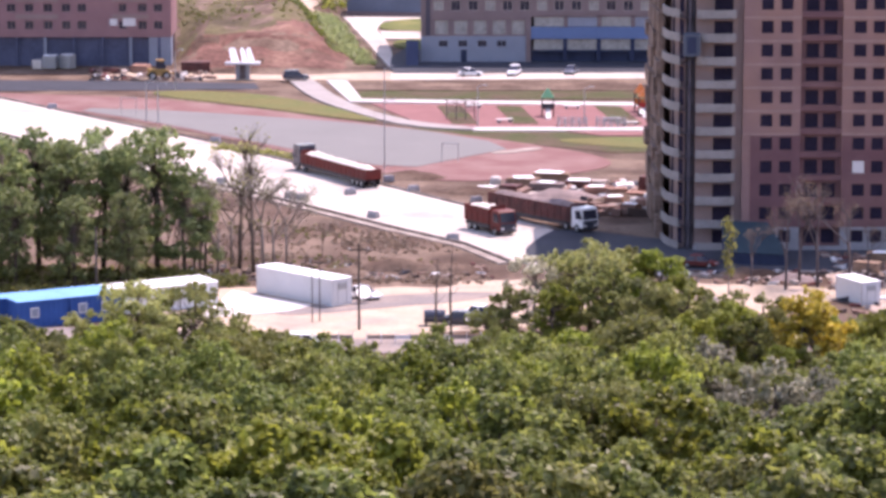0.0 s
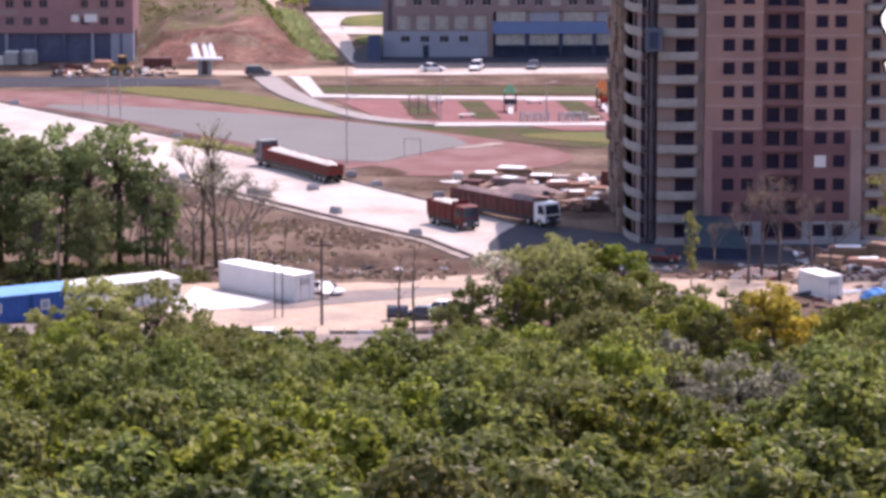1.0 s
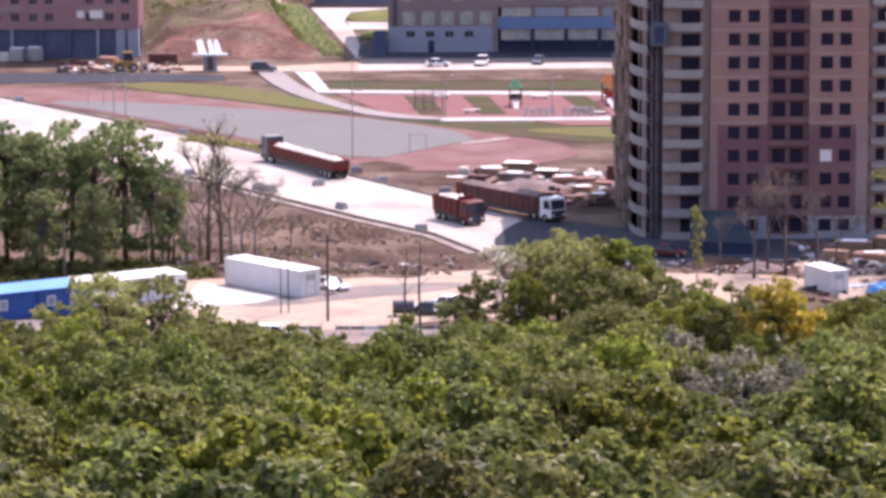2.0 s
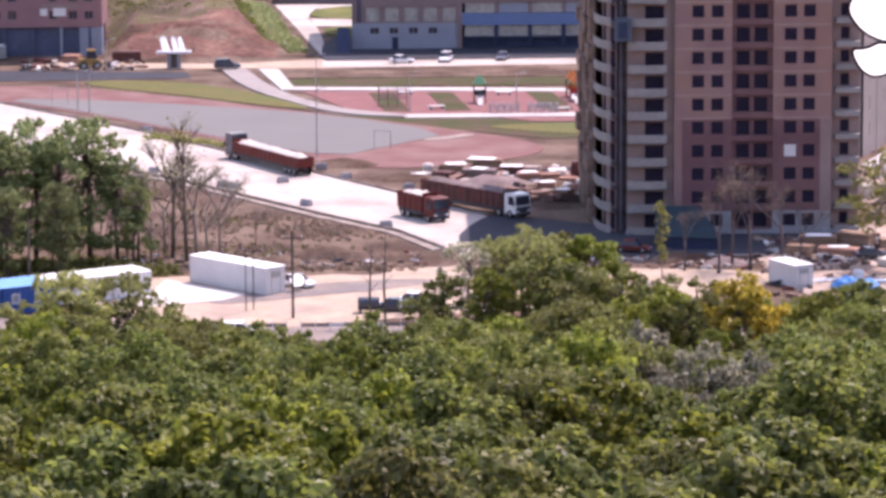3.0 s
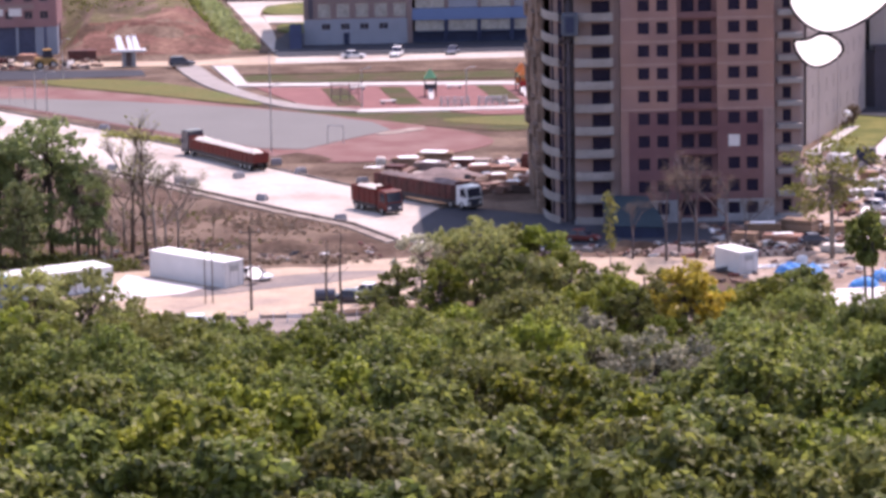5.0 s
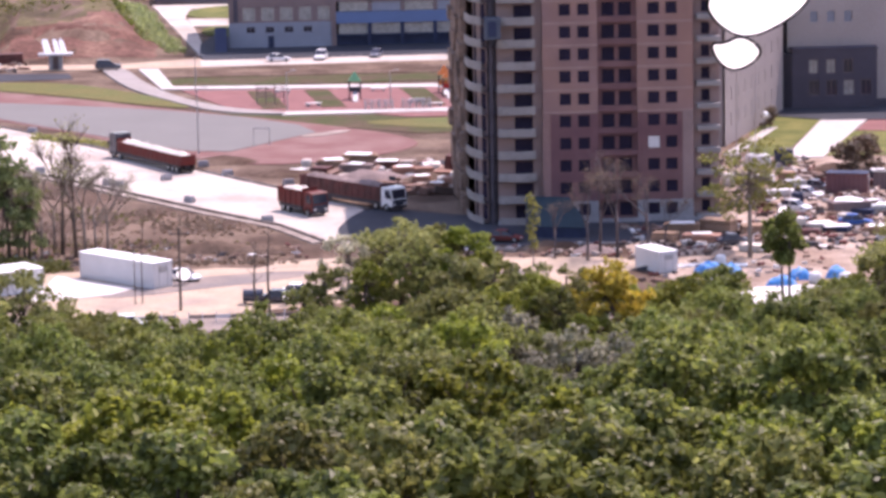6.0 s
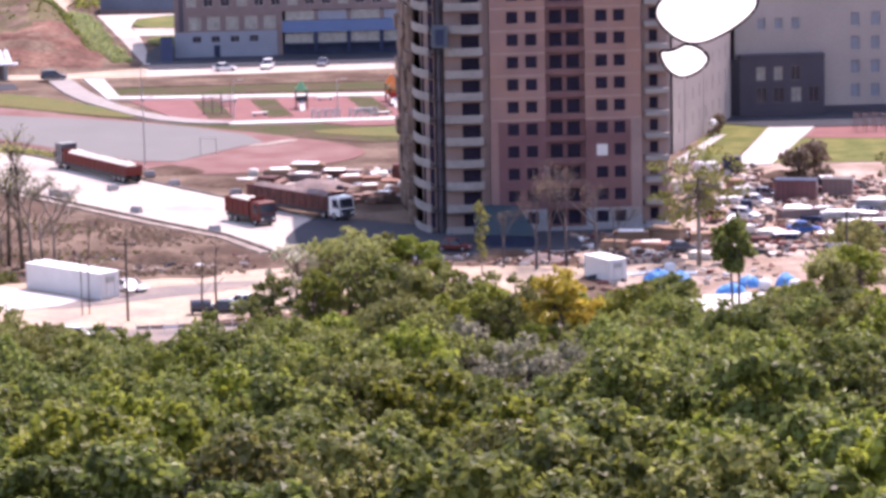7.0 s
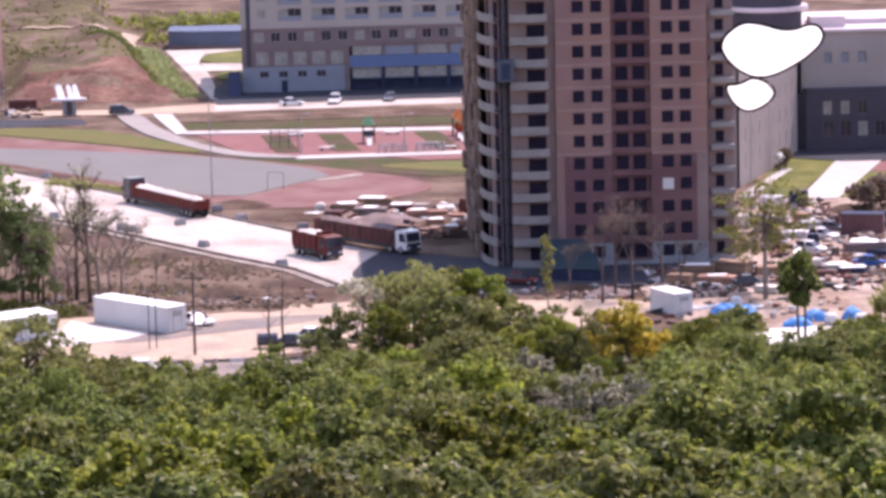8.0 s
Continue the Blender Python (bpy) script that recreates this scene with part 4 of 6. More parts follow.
def forest():
    spec = ((9.5, 4.6, LEAF, 0.35, 24, 0.15), (10.5, 4.9, LEAF, 0.34, 26, 0.14), (8.8, 4.4, LEAFLIGHT, 0.38, 22, 0.15),
            (9.8, 4.7, LEAFOLIVE, 0.31, 26, 0.14), (9.2, 5.0, LEAF, 0.40, 22, 0.16), (10.0, 4.4, LEAFLIGHT, 0.34, 24, 0.14))
    kinds = [tree_meshes(11 + i, h, w, m, BARK, 3100, z, 0.35, n, r) for i, (h, w, m, z, n, r) in enumerate(spec)]
    fine = [tree_meshes(111 + i, h, w, m, BARK, 5200, z * 0.66, 0.3, n + 8, r) for i, (h, w, m, z, n, r) in enumerate(spec)]
    words = ["dense green broadleaf tree in the hillside wood", "tall green broadleaf tree in the hillside wood", "fresh light green tree in the hillside wood",
             "olive green tree with sparse young leaves", "broad green tree with large leaf clumps", "slender light green tree in the hillside wood"]
    HEIGHTS = (9.5, 10.5, 8.8, 9.8, 9.2, 10.0)
    rnd = random.Random(5)
    made = {}
    n = 0
    y = 128.0
    while y < 336:
        half = 0.1256 * y + 9
        right = half + 0.071 * y
        stepx = 6.3 + 0.005 * y
        x = -half + rnd.random() * 3
        while x < right:
            px, py = x + rnd.uniform(-1.4, 1.4), y + rnd.uniform(-1.8, 1.8)
            k = rnd.choices(range(6), (4, 3, 3 if py < 220 else 1.5, 1.5 if py < 260 else 4, 4, 2))[0]
            s = rnd.uniform(0.95, 1.3)
            if 226 < py < 262 and 0.066 < px / py < 0.118:
                x += stepx
                continue
            if 180 < py <= 226 and 0.066 < px / py < 0.118:
                s = min(s, (70 - 0.207 * py - ground_z(px, py)) / HEIGHTS[k])
            elif py > 262 and 0.082 < px / py < 0.122:
                s = min(s, (70 - 0.1985 * py - ground_z(px, py)) / HEIGHTS[k] * rnd.uniform(0.85, 1.0))
            elif py > 262 and -0.027 < px / py < 0.01:
                s = min(s, (70 - 0.1955 * py - ground_z(px, py)) / HEIGHTS[k] * rnd.uniform(0.85, 1.0))
            elif py > 262 and 0.142 < px / py < 0.167:
                s = min(s, (70 - 0.1955 * py - ground_z(px, py)) / HEIGHTS[k] * rnd.uniform(0.85, 1.0))
            elif py > 230:
                s = min(s, (70 - (0.1855 if px < -7 else 0.1895 if px < 6 else 0.183) * py - ground_z(px, py)) / HEIGHTS[k] * rnd.uniform(0.8, 1.0))
            m = pose(px, py, ground_z(px, py), 0, 0, rnd.uniform(0, 360)) @ Matrix.Diagonal((s, s, s * rnd.uniform(0.92, 1.1), 1))
            tree((kinds if py < 205 else fine)[k], m, words[k], "wood on the slope")
            n += 1
            x += stepx * rnd.uniform(0.85, 1.2)
        y += 7.2 + 0.004 * y
    return kinds


KINDS = forest()


def single_trees():
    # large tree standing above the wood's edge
    big = tree_meshes(31, 11.0, 7.6, LEAFLIFTED, BARK, 2500, 0.30, 0.02, 80, 0.10)
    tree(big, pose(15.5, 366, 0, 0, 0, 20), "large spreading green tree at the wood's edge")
    tree(tree_meshes(32, 9.4, 5.0, LEAFBUD, PALEBARK, 1100, 0.34, 0.15, 34, 0.085), pose(9.5, 368, 0, 0, 0, 80), "budding tree with pale young leaves at the wood's edge")
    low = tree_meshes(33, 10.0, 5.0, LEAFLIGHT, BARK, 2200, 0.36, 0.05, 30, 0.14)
    low2 = tree_meshes(39, 9.0, 4.8, LEAFOLIVE, BARK, 2000, 0.34, 0.05, 30, 0.14)
    soft = tree_meshes(40, 9.0, 4.8, LEAFLIFTED, BARK, 1800, 0.34, 0.05, 34, 0.14)
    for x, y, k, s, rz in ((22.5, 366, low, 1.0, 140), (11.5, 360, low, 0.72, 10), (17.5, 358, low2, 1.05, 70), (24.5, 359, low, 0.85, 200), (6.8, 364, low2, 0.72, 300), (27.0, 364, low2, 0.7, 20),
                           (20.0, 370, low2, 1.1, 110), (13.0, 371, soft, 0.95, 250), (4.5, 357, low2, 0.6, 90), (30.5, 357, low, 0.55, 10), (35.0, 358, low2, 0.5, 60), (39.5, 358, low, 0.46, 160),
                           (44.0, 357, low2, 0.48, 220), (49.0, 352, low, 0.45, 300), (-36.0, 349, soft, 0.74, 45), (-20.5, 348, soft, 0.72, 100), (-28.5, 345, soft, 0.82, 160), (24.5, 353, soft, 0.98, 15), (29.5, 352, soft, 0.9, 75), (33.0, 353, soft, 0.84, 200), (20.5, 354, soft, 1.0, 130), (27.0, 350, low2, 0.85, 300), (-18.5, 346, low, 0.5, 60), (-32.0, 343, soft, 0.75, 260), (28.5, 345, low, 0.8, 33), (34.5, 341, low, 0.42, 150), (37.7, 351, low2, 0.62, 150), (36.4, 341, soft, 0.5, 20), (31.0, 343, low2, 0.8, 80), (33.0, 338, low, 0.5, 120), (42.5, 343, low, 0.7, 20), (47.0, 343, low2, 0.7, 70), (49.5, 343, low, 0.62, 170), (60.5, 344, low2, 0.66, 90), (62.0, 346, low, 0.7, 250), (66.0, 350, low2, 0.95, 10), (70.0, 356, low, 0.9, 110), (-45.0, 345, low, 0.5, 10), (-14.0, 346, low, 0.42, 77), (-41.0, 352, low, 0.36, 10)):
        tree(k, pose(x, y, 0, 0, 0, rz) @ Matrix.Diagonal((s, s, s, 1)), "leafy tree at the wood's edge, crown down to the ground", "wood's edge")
    tree(tree_meshes(34, 9.3, 5.6, LEAFLIFTED, BARK, 2300, 0.34, 0.02, 40, 0.15), pose(-31.2, 350, 0.0, 0, 0, 10), "olive green tree beside the containers")
    tree(tree_meshes(35, 9.0, 5.6, LEAFLIFTED, BARK, 2300, 0.34, 0.02, 40, 0.15), pose(-25.2, 349, 0.0, 0, 0, 60), "green tree beside the containers")
    tree(tree_meshes(36, 9.5, 5.0, LEAFYELLOW, BARK, 2000, 0.34, 0.1, 26, 0.15), pose(36.0, 345, -1.0, 0, 0, 30), "yellow-green tree among darker trees", name="yellow_tree").scale = (1.15, 1.15, 1.08)
    tree(tree_meshes(37, 8.5, 3.4, LEAFYELLOW, BARK, 1400, 0.34, 0.1, 24, 0.15), pose(39.0, 347, -1.0, 0, 0, 200), "yellow-green tree among darker trees", name="yellow_tree")
    grey = tree_meshes(38, 10.5, 5.0, LEAFGREY, DRYBARK, 2300, 0.3, 0.2, 30, 0.14)
    tree(grey, pose(18.6, 252, ground_z(18.6, 252), 0, 0, 0) @ Matrix.Diagonal((1.1, 1.1, 1.12, 1)), "grey budding tree with few leaves", name="grey_tree")
    tree(grey, pose(24.0, 248, ground_z(24.0, 248), 0, 0, 120), "grey budding tree with few leaves", name="grey_tree")
    tree(grey, pose(26.5, 240, ground_z(26.5, 240), 0, 0, 240), "grey budding tree with few leaves", name="grey_tree")
    tree(grey, pose(20.5, 239, ground_z(20.5, 239), 0, 0, 70) @ Matrix.Diagonal((0.9, 0.9, 0.85, 1)), "grey budding tree with few leaves", name="grey_tree")
    for x, y, k, q in ((16.8, 255, 3, 0.95), (29.0, 252, 0, 1.0), (17.5, 236, 1, 0.8), (29.5, 240, 3, 0.85), (23.0, 232, 5, 0.7)):
        tree(KINDS[k], pose(x, y, ground_z(x, y), 0, 0, 40 * x) @ Matrix.Diagonal((q, q, q, 1)), "green broadleaf tree beside grey budding trees", "wood on the slope")
    # dark grove left of the container yard
    dark = [tree_meshes(41, 17.0, 5.0, LEAFDARK, BARK, 2300, 0.34, 0.12, 44, 0.15), tree_meshes(42, 16.0, 5.2, LEAFDARK, BARK, 2200, 0.34, 0.08, 44, 0.15), tree_meshes(43, 15.0, 5.0, LEAFDARK, BARK, 1900, 0.34, 0.14, 40, 0.15)]
    rnd = random.Random(8)
    for x, y, k, s in ((-56, 408, 0, 1.0), (-51.5, 404, 1, 1.02), (-47.5, 409, 0, 0.98), (-43.8, 405, 2, 1.05), (-40, 409, 1, 1.05), (-36.6, 406, 2, 1.0), (-33.5, 408, 2, 1.12), (-30.2, 407, 2, 0.85), (-28.0, 409, 2, 0.6), (-62, 404, 0, 1.0),
                       (-59, 414, 1, 1.0), (-54, 416, 2, 1.0), (-45, 415, 2, 0.95), (-49, 398, 2, 0.75), (-42, 397, 2, 0.7), (-36, 398, 1, 0.68), (-53.5, 397, 1, 0.8)):
        tree(dark[k], pose(x, y, 0, 0, 0, rnd.uniform(0, 360)) @ Matrix.Diagonal((s * 1.05, s * 1.05, s * 1.1, 1)), "tall dark green tree with bare lower trunk", "dark grove")
    # thin leafless and budding trees
    thin = bare_meshes(51, 14, 0.42, 12, BARK, LEAFOLIVE, 120, 0.18)
    thin2 = bare_meshes(52, 14, 0.46, 12, BARK, LEAFLIFTED, 120, 0.18)
    thin4 = bare_meshes(55, 13.5, 0.55, 8, DRYBARK, LEAFBROWN, 110, 0.16)
    thin5 = bare_meshes(56, 13.0, 0.44, 14, PALEBARK, LEAFGREY, 240, 0.18)
    thin3 = bare_meshes(53, 12.5, 0.42, 6, PALEBARK)
    for x, y, k, s, rz in ((-24.0, 411, thin, 1.05, 0), (-22.3, 409, thin2, 1.1, 100), (-20.0, 412, thin3, 0.95, 200), (-28.5, 408, thin2, 0.8, 30), (-26.5, 409, thin3, 0.85, 10), (-25.2, 414, thin5, 0.95, 40), (-21.2, 411, thin5, 1.05, 140), (-18.6, 413, thin5, 0.85, 250), (-29.5, 412, thin5, 0.9, 330),
                           (39.2, 397, thin4, 0.85, 50), (43.0, 399, thin4, 1.0, 90), (46.4, 396, thin4, 0.9, 160), (35.4, 399, thin4, 0.6, 20), (41.2, 402, thin4, 0.9, 250), (48.8, 400, thin4, 0.6, 310)):
        plant_bare(k, pose(x, y, 0, 0, 0, rz) @ Matrix.Diagonal((s, s, s, 1)), "thin half-bare tree with pale branches")
    rnd = random.Random(19)
    sap = bare_meshes(54, 6.0, 0.35, 4, BARK)
    for k in range(26):
        x = rnd.uniform(-48, -12)
        y = 446 - 0.35 * (x + 48) + rnd.uniform(-36, 0)
        q = rnd.uniform(0.5, 1.1)
        plant_bare(sap, pose(x, y, 0, 0, 0, rnd.uniform(0, 360)) @ Matrix.Diagonal((q, q, q, 1)), "small leafless sapling on the bank", "sapling")
    # slender poplar in front of the tower
    rnd = random.Random(77)
    pop = Geo()
    for i in range(9):
        leaf_cards(pop, rnd, rnd.uniform(-0.3, 0.3), rnd.uniform(-0.3, 0.3), 2.8 + i * 0.72, 0.85 - 0.05 * abs(i - 4), 26, 0.36, 1, -1)
    t = thing("poplar", pose(32.3, 393, 0), "slender young poplar with light green leaves", "tree")
    part("trunk", Geo().tube((0, 0, -0.3), (0.1, 0, 9), 0.1, 0.03, 6), PALEBARK, t)
    part("crown", pop, LEAFOLIVE, t)
    # trees by the building site
    a = tree_meshes(61, 9.0, 3.6, LEAF, BARK, 2000, 0.4, 0.5, 15)
    tree(a, pose(57.4, 362, 0, 0, 0, 0) @ Matrix.Diagonal((0.85, 0.85, 1.25, 1)), "dark green tree with a slim bare trunk")
    b = tree_meshes(62, 15.4, 8.2, LEAFOLIVE, PALEBARK, 1350, 0.28, 0.35, 70, 0.075)
    tree(b, pose(58.6, 396, 0, 0, 0, 0), "thin olive tree with sparse leaves")
    c = tree_meshes(63, 8.0, 6.0, LEAFLIFTED, BARK, 2200, 0.36, 0.1, 34, 0.15)
    tree(c, pose(74, 377, 0, 0, 0, 0), "broad olive green tree beside the building site")
    tree(c, pose(69.5, 366, 0, 0, 0, 130) @ Matrix.Diagonal((0.9, 0.9, 0.85, 1)), "broad olive green tree beside the building site")
    tree(a, pose(50.5, 362, 0, 0, 0, 60) @ Matrix.Diagonal((0.9, 0.9, 0.58, 1)), "dark green tree at the wood's edge")
    tree(a, pose(46.8, 360, 0, 0, 0, 160) @ Matrix.Diagonal((0.9, 0.9, 0.5, 1)), "dark green tree at the wood's edge")
    tree(b, pose(86, 398, 0, 0, 0, 40), "thin olive tree with sparse leaves")
    tree(c, pose(82, 384, 0, 0, 0, 200), "broad olive green tree beside the building site")
    d2 = tree_meshes(65, 5.0, 3.6, LEAFBROWN, BARK, 1000, 0.4, 0.05, 12)
    tree(d2, pose(84.5, 462, 0, 0, 0, 0), "reddish brown bush on the site's edge", name="bush")
    tree(d2, pose(80.8, 455, 0, 0, 0, 50), "reddish brown bush on the site's edge", name="bush")
    tree(d2, pose(77.8, 508, 0.2, 0, 0, 110) @ Matrix.Diagonal((0.5, 0.5, 0.6, 1)), "dark reddish bush beside the glint globe", name="bush")
    # dead trunks in the yard
    for x, y, h in ((-0.6, 362, 9.5), (0.9, 362.5, 11.0)):
        t = thing("dead_tree", pose(x, y, 0), "dead leafless tree trunk with a few stubs", "tree")
        g = Geo().tube((0, 0, -0.3), (-0.15, 0, h * 0.5), 0.16, 0.12, 7).tube((-0.15, 0, h * 0.5), (0.1, 0, h), 0.12, 0.03, 6)
        for k in range(6):
            z = h * (0.5 + 0.08 * k)
            g.tube((-0.1, 0, z), (-0.1 + (-1) ** k * (0.9 - 0.08 * k), 0.2, z + 0.8), 0.05, 0.015, 5)
        part("trunk", g, POLEWOOD, t)


single_trees()


def scatter_green(name, label, material, spots, size, n, seed, height=0.8):
    """Uncountable low growth."""
    rnd = random.Random(seed)
    g = Geo()
    for (x0, y0), (x1, y1), w in spots:
        for _ in range(n):
            k = rnd.random()
            x, y = x0 + (x1 - x0) * k + rnd.uniform(-w, w), y0 + (y1 - y0) * k + rnd.uniform(-w, w)
            leaf_cards(g, rnd, x, y, ground_z(x, y) + height * rnd.random() * 0.5, height * rnd.uniform(0.4, 1.0), 7, size)
    return tagged(part(name, g, material), label, "bushes", "", "stuff")


scatter_green("hill_bushes", "green bushes down the edge of the earth bank", LEAFDARK, [((-24.5, 716), (-20.8, 690), 1.8), ((-21.0, 690), (-13.8, 626), 1.9), ((-24, 700), (-17.5, 635), 2.2)], 0.42, 300, 4, 1.2)
scatter_green("hill_bushes", "dark bushes along the hollow of the bank", LEAF, [((-29, 690), (-20, 636), 0.9), ((-33, 684), (-25, 678), 2.4)], 0.4, 130, 5, 0.9)
scatter_green("hill_scrub", "dry scrub on top of the bank", LEAFOLIVE, [((-80, 655), (-30, 662), 9.0), ((-80, 720), (-30, 735), 14.0)], 0.35, 200, 6, 0.4)
scatter_green("far_trees", "green trees on the far slope", LEAF, [((-22, 738), (24, 738), 6.0), ((-34, 775), (26, 775), 12.0)], 0.8, 420, 7, 2.6)
scatter_green("yard_scrub", "yellow-green scrub beside the yard", LEAFOLIVE, [((-32, 400), (-24, 401), 2.0), ((-58, 396), (-36, 393), 2.5), ((-56, 402), (-30, 404), 4.0), ((-58, 406), (-30, 408), 3.0)], 0.4, 200, 9, 1.1)
scatter_green("dry_scrub", "dry brown scrub on the bank below the road", LEAFSTRAW, [((-52, 452), (-10, 428), 7.0), ((-46, 430), (2, 408), 5.0), ((-30, 404), (4, 402), 2.0), ((-20, 444), (-2, 424), 4.0)], 0.3, 260, 22, 0.45)
scatter_green("dry_grass", "thin olive grass tufts on the bank", LEAFOLIVE, [((-50, 462), (-14, 436), 5.0), ((-44, 420), (-6, 412), 5.0)], 0.28, 130, 23, 0.35)
scatter_green("roadside_scrub", "low olive scrub along the road's far verge", LEAFLIFTED, [((-33.5, 517), (-21.5, 506), 1.0)], 0.4, 150, 21, 0.9)
scatter_green("hill_grass", "olive grass tufts on the hill's upper slope", LEAFOLIVE, [((-90, 660), (-32, 672), 10.0), ((-90, 690), (-34, 705), 10.0)], 0.32, 420, 15, 0.35)
scatter_green("undergrowth", "green undergrowth at the wood's edge", LEAF, [((-50, 346), (62, 342), 5.0), ((-48, 356), (-28, 358), 2.5), ((20, 372), (52, 366), 4.0)], 0.45, 420, 10, 1.5)
scatter_green("undergrowth", "olive undergrowth at the wood's edge", LEAFOLIVE, [((-50, 352), (62, 348), 4.0), ((44, 372), (54, 376), 2.0)], 0.45, 300, 12, 1.3)


# ---------------------------------------------------------------- vehicles
def wheel_set(t, spots, r, w):
    for x, y in spots:
        o = part("wheel", Geo().tube((0, -w / 2, 0), (0, w / 2, 0), r * 0.6, None, 12), GREYMETAL, t)
        o.location = (x, y, r)
        ty = Geo()
        n = 14
        ring = lambda rr, yy: [(rr * math.cos(6.28319 * k / n), yy, rr * math.sin(6.28319 * k / n)) for k in range(n)]
        ty.loft([ring(r * 0.6, -w / 2 - 0.01), ring(r * 0.94, -w / 2 - 0.02), ring(r, -w / 3), ring(r, w / 3), ring(r * 0.94, w / 2 + 0.02), ring(r * 0.6, w / 2 + 0.01)], False)
        part("tyre", ty, TYRE, o)


def car(m, paint, label, suv=False, name="car"):
    """Length along x, front at +x."""
    t = thing(name, m, label, "car")
    h, L, w = (1.75, 4.6, 0.92) if suv else (1.46, 4.4, 0.88)
    b = h * 0.55
    body = Geo()
    sec = lambda x, hw, z0, z1: [(x, -hw, z0), (x, -hw, z1 - 0.12), (x, -hw + 0.12, z1), (x, hw - 0.12, z1), (x, hw, z1 - 0.12), (x, hw, z0)]
    body.loft([sec(-L / 2, w * 0.85, 0.4, b * 0.95), sec(-L / 2 + 0.25, w, 0.28, b + 0.06), sec(0.6, w, 0.26, b + 0.05), sec(L / 2 - 0.5, w * 0.97, 0.28, b - 0.08), sec(L / 2, w * 0.8, 0.38, b - 0.25)])
    part("body", body, paint, t)
    x0, x1, x2, x3 = (-L / 2 + 0.12, -L / 2 + 0.45, 0.35, 1.15) if suv else (-L / 2 + 0.45, -L / 2 + 1.1, 0.2, 1.05)
    cab = Geo()
    rect = lambda z, a, c, hw: [(a, -hw, z), (c, -hw, z), (c, hw, z), (a, hw, z)]
    cab.loft([rect(b, x0, x3, w * 0.93), rect(h - 0.07, x1, x2, w * 0.78)])
    part("glasshouse", cab, GLASS, t)
    part("roof", Geo().loft([rect(h - 0.068, x1 - 0.05, x2 + 0.05, w * 0.8), rect(h, x1 + 0.12, x2 - 0.1, w * 0.7)]), paint, t)
    for s in (-1, 1):
        part("headlight", Geo().box(L / 2 - 0.3, L / 2 - 0.08, s * w * 0.6 - 0.16, s * w * 0.6 + 0.16, b - 0.34, b - 0.18, 0.03), WHITEMETAL, t)
        part("tail_light", Geo().box(-L / 2 - 0.02, -L / 2 + 0.14, s * w * 0.68 - 0.12, s * w * 0.68 + 0.12, b - 0.25, b - 0.05), REDPAINT, t)
        part("door_pillar", Geo().box(-0.45, -0.33, s * w * 0.9 - 0.05, s * w * 0.9 + 0.02, b, h - 0.1), paint, t)
    wheel_set(t, [(x, s * (w - 0.1)) for x in (-L / 2 + 0.85, L / 2 - 0.9) for s in (-1, 1)], 0.33, 0.22)
    return t


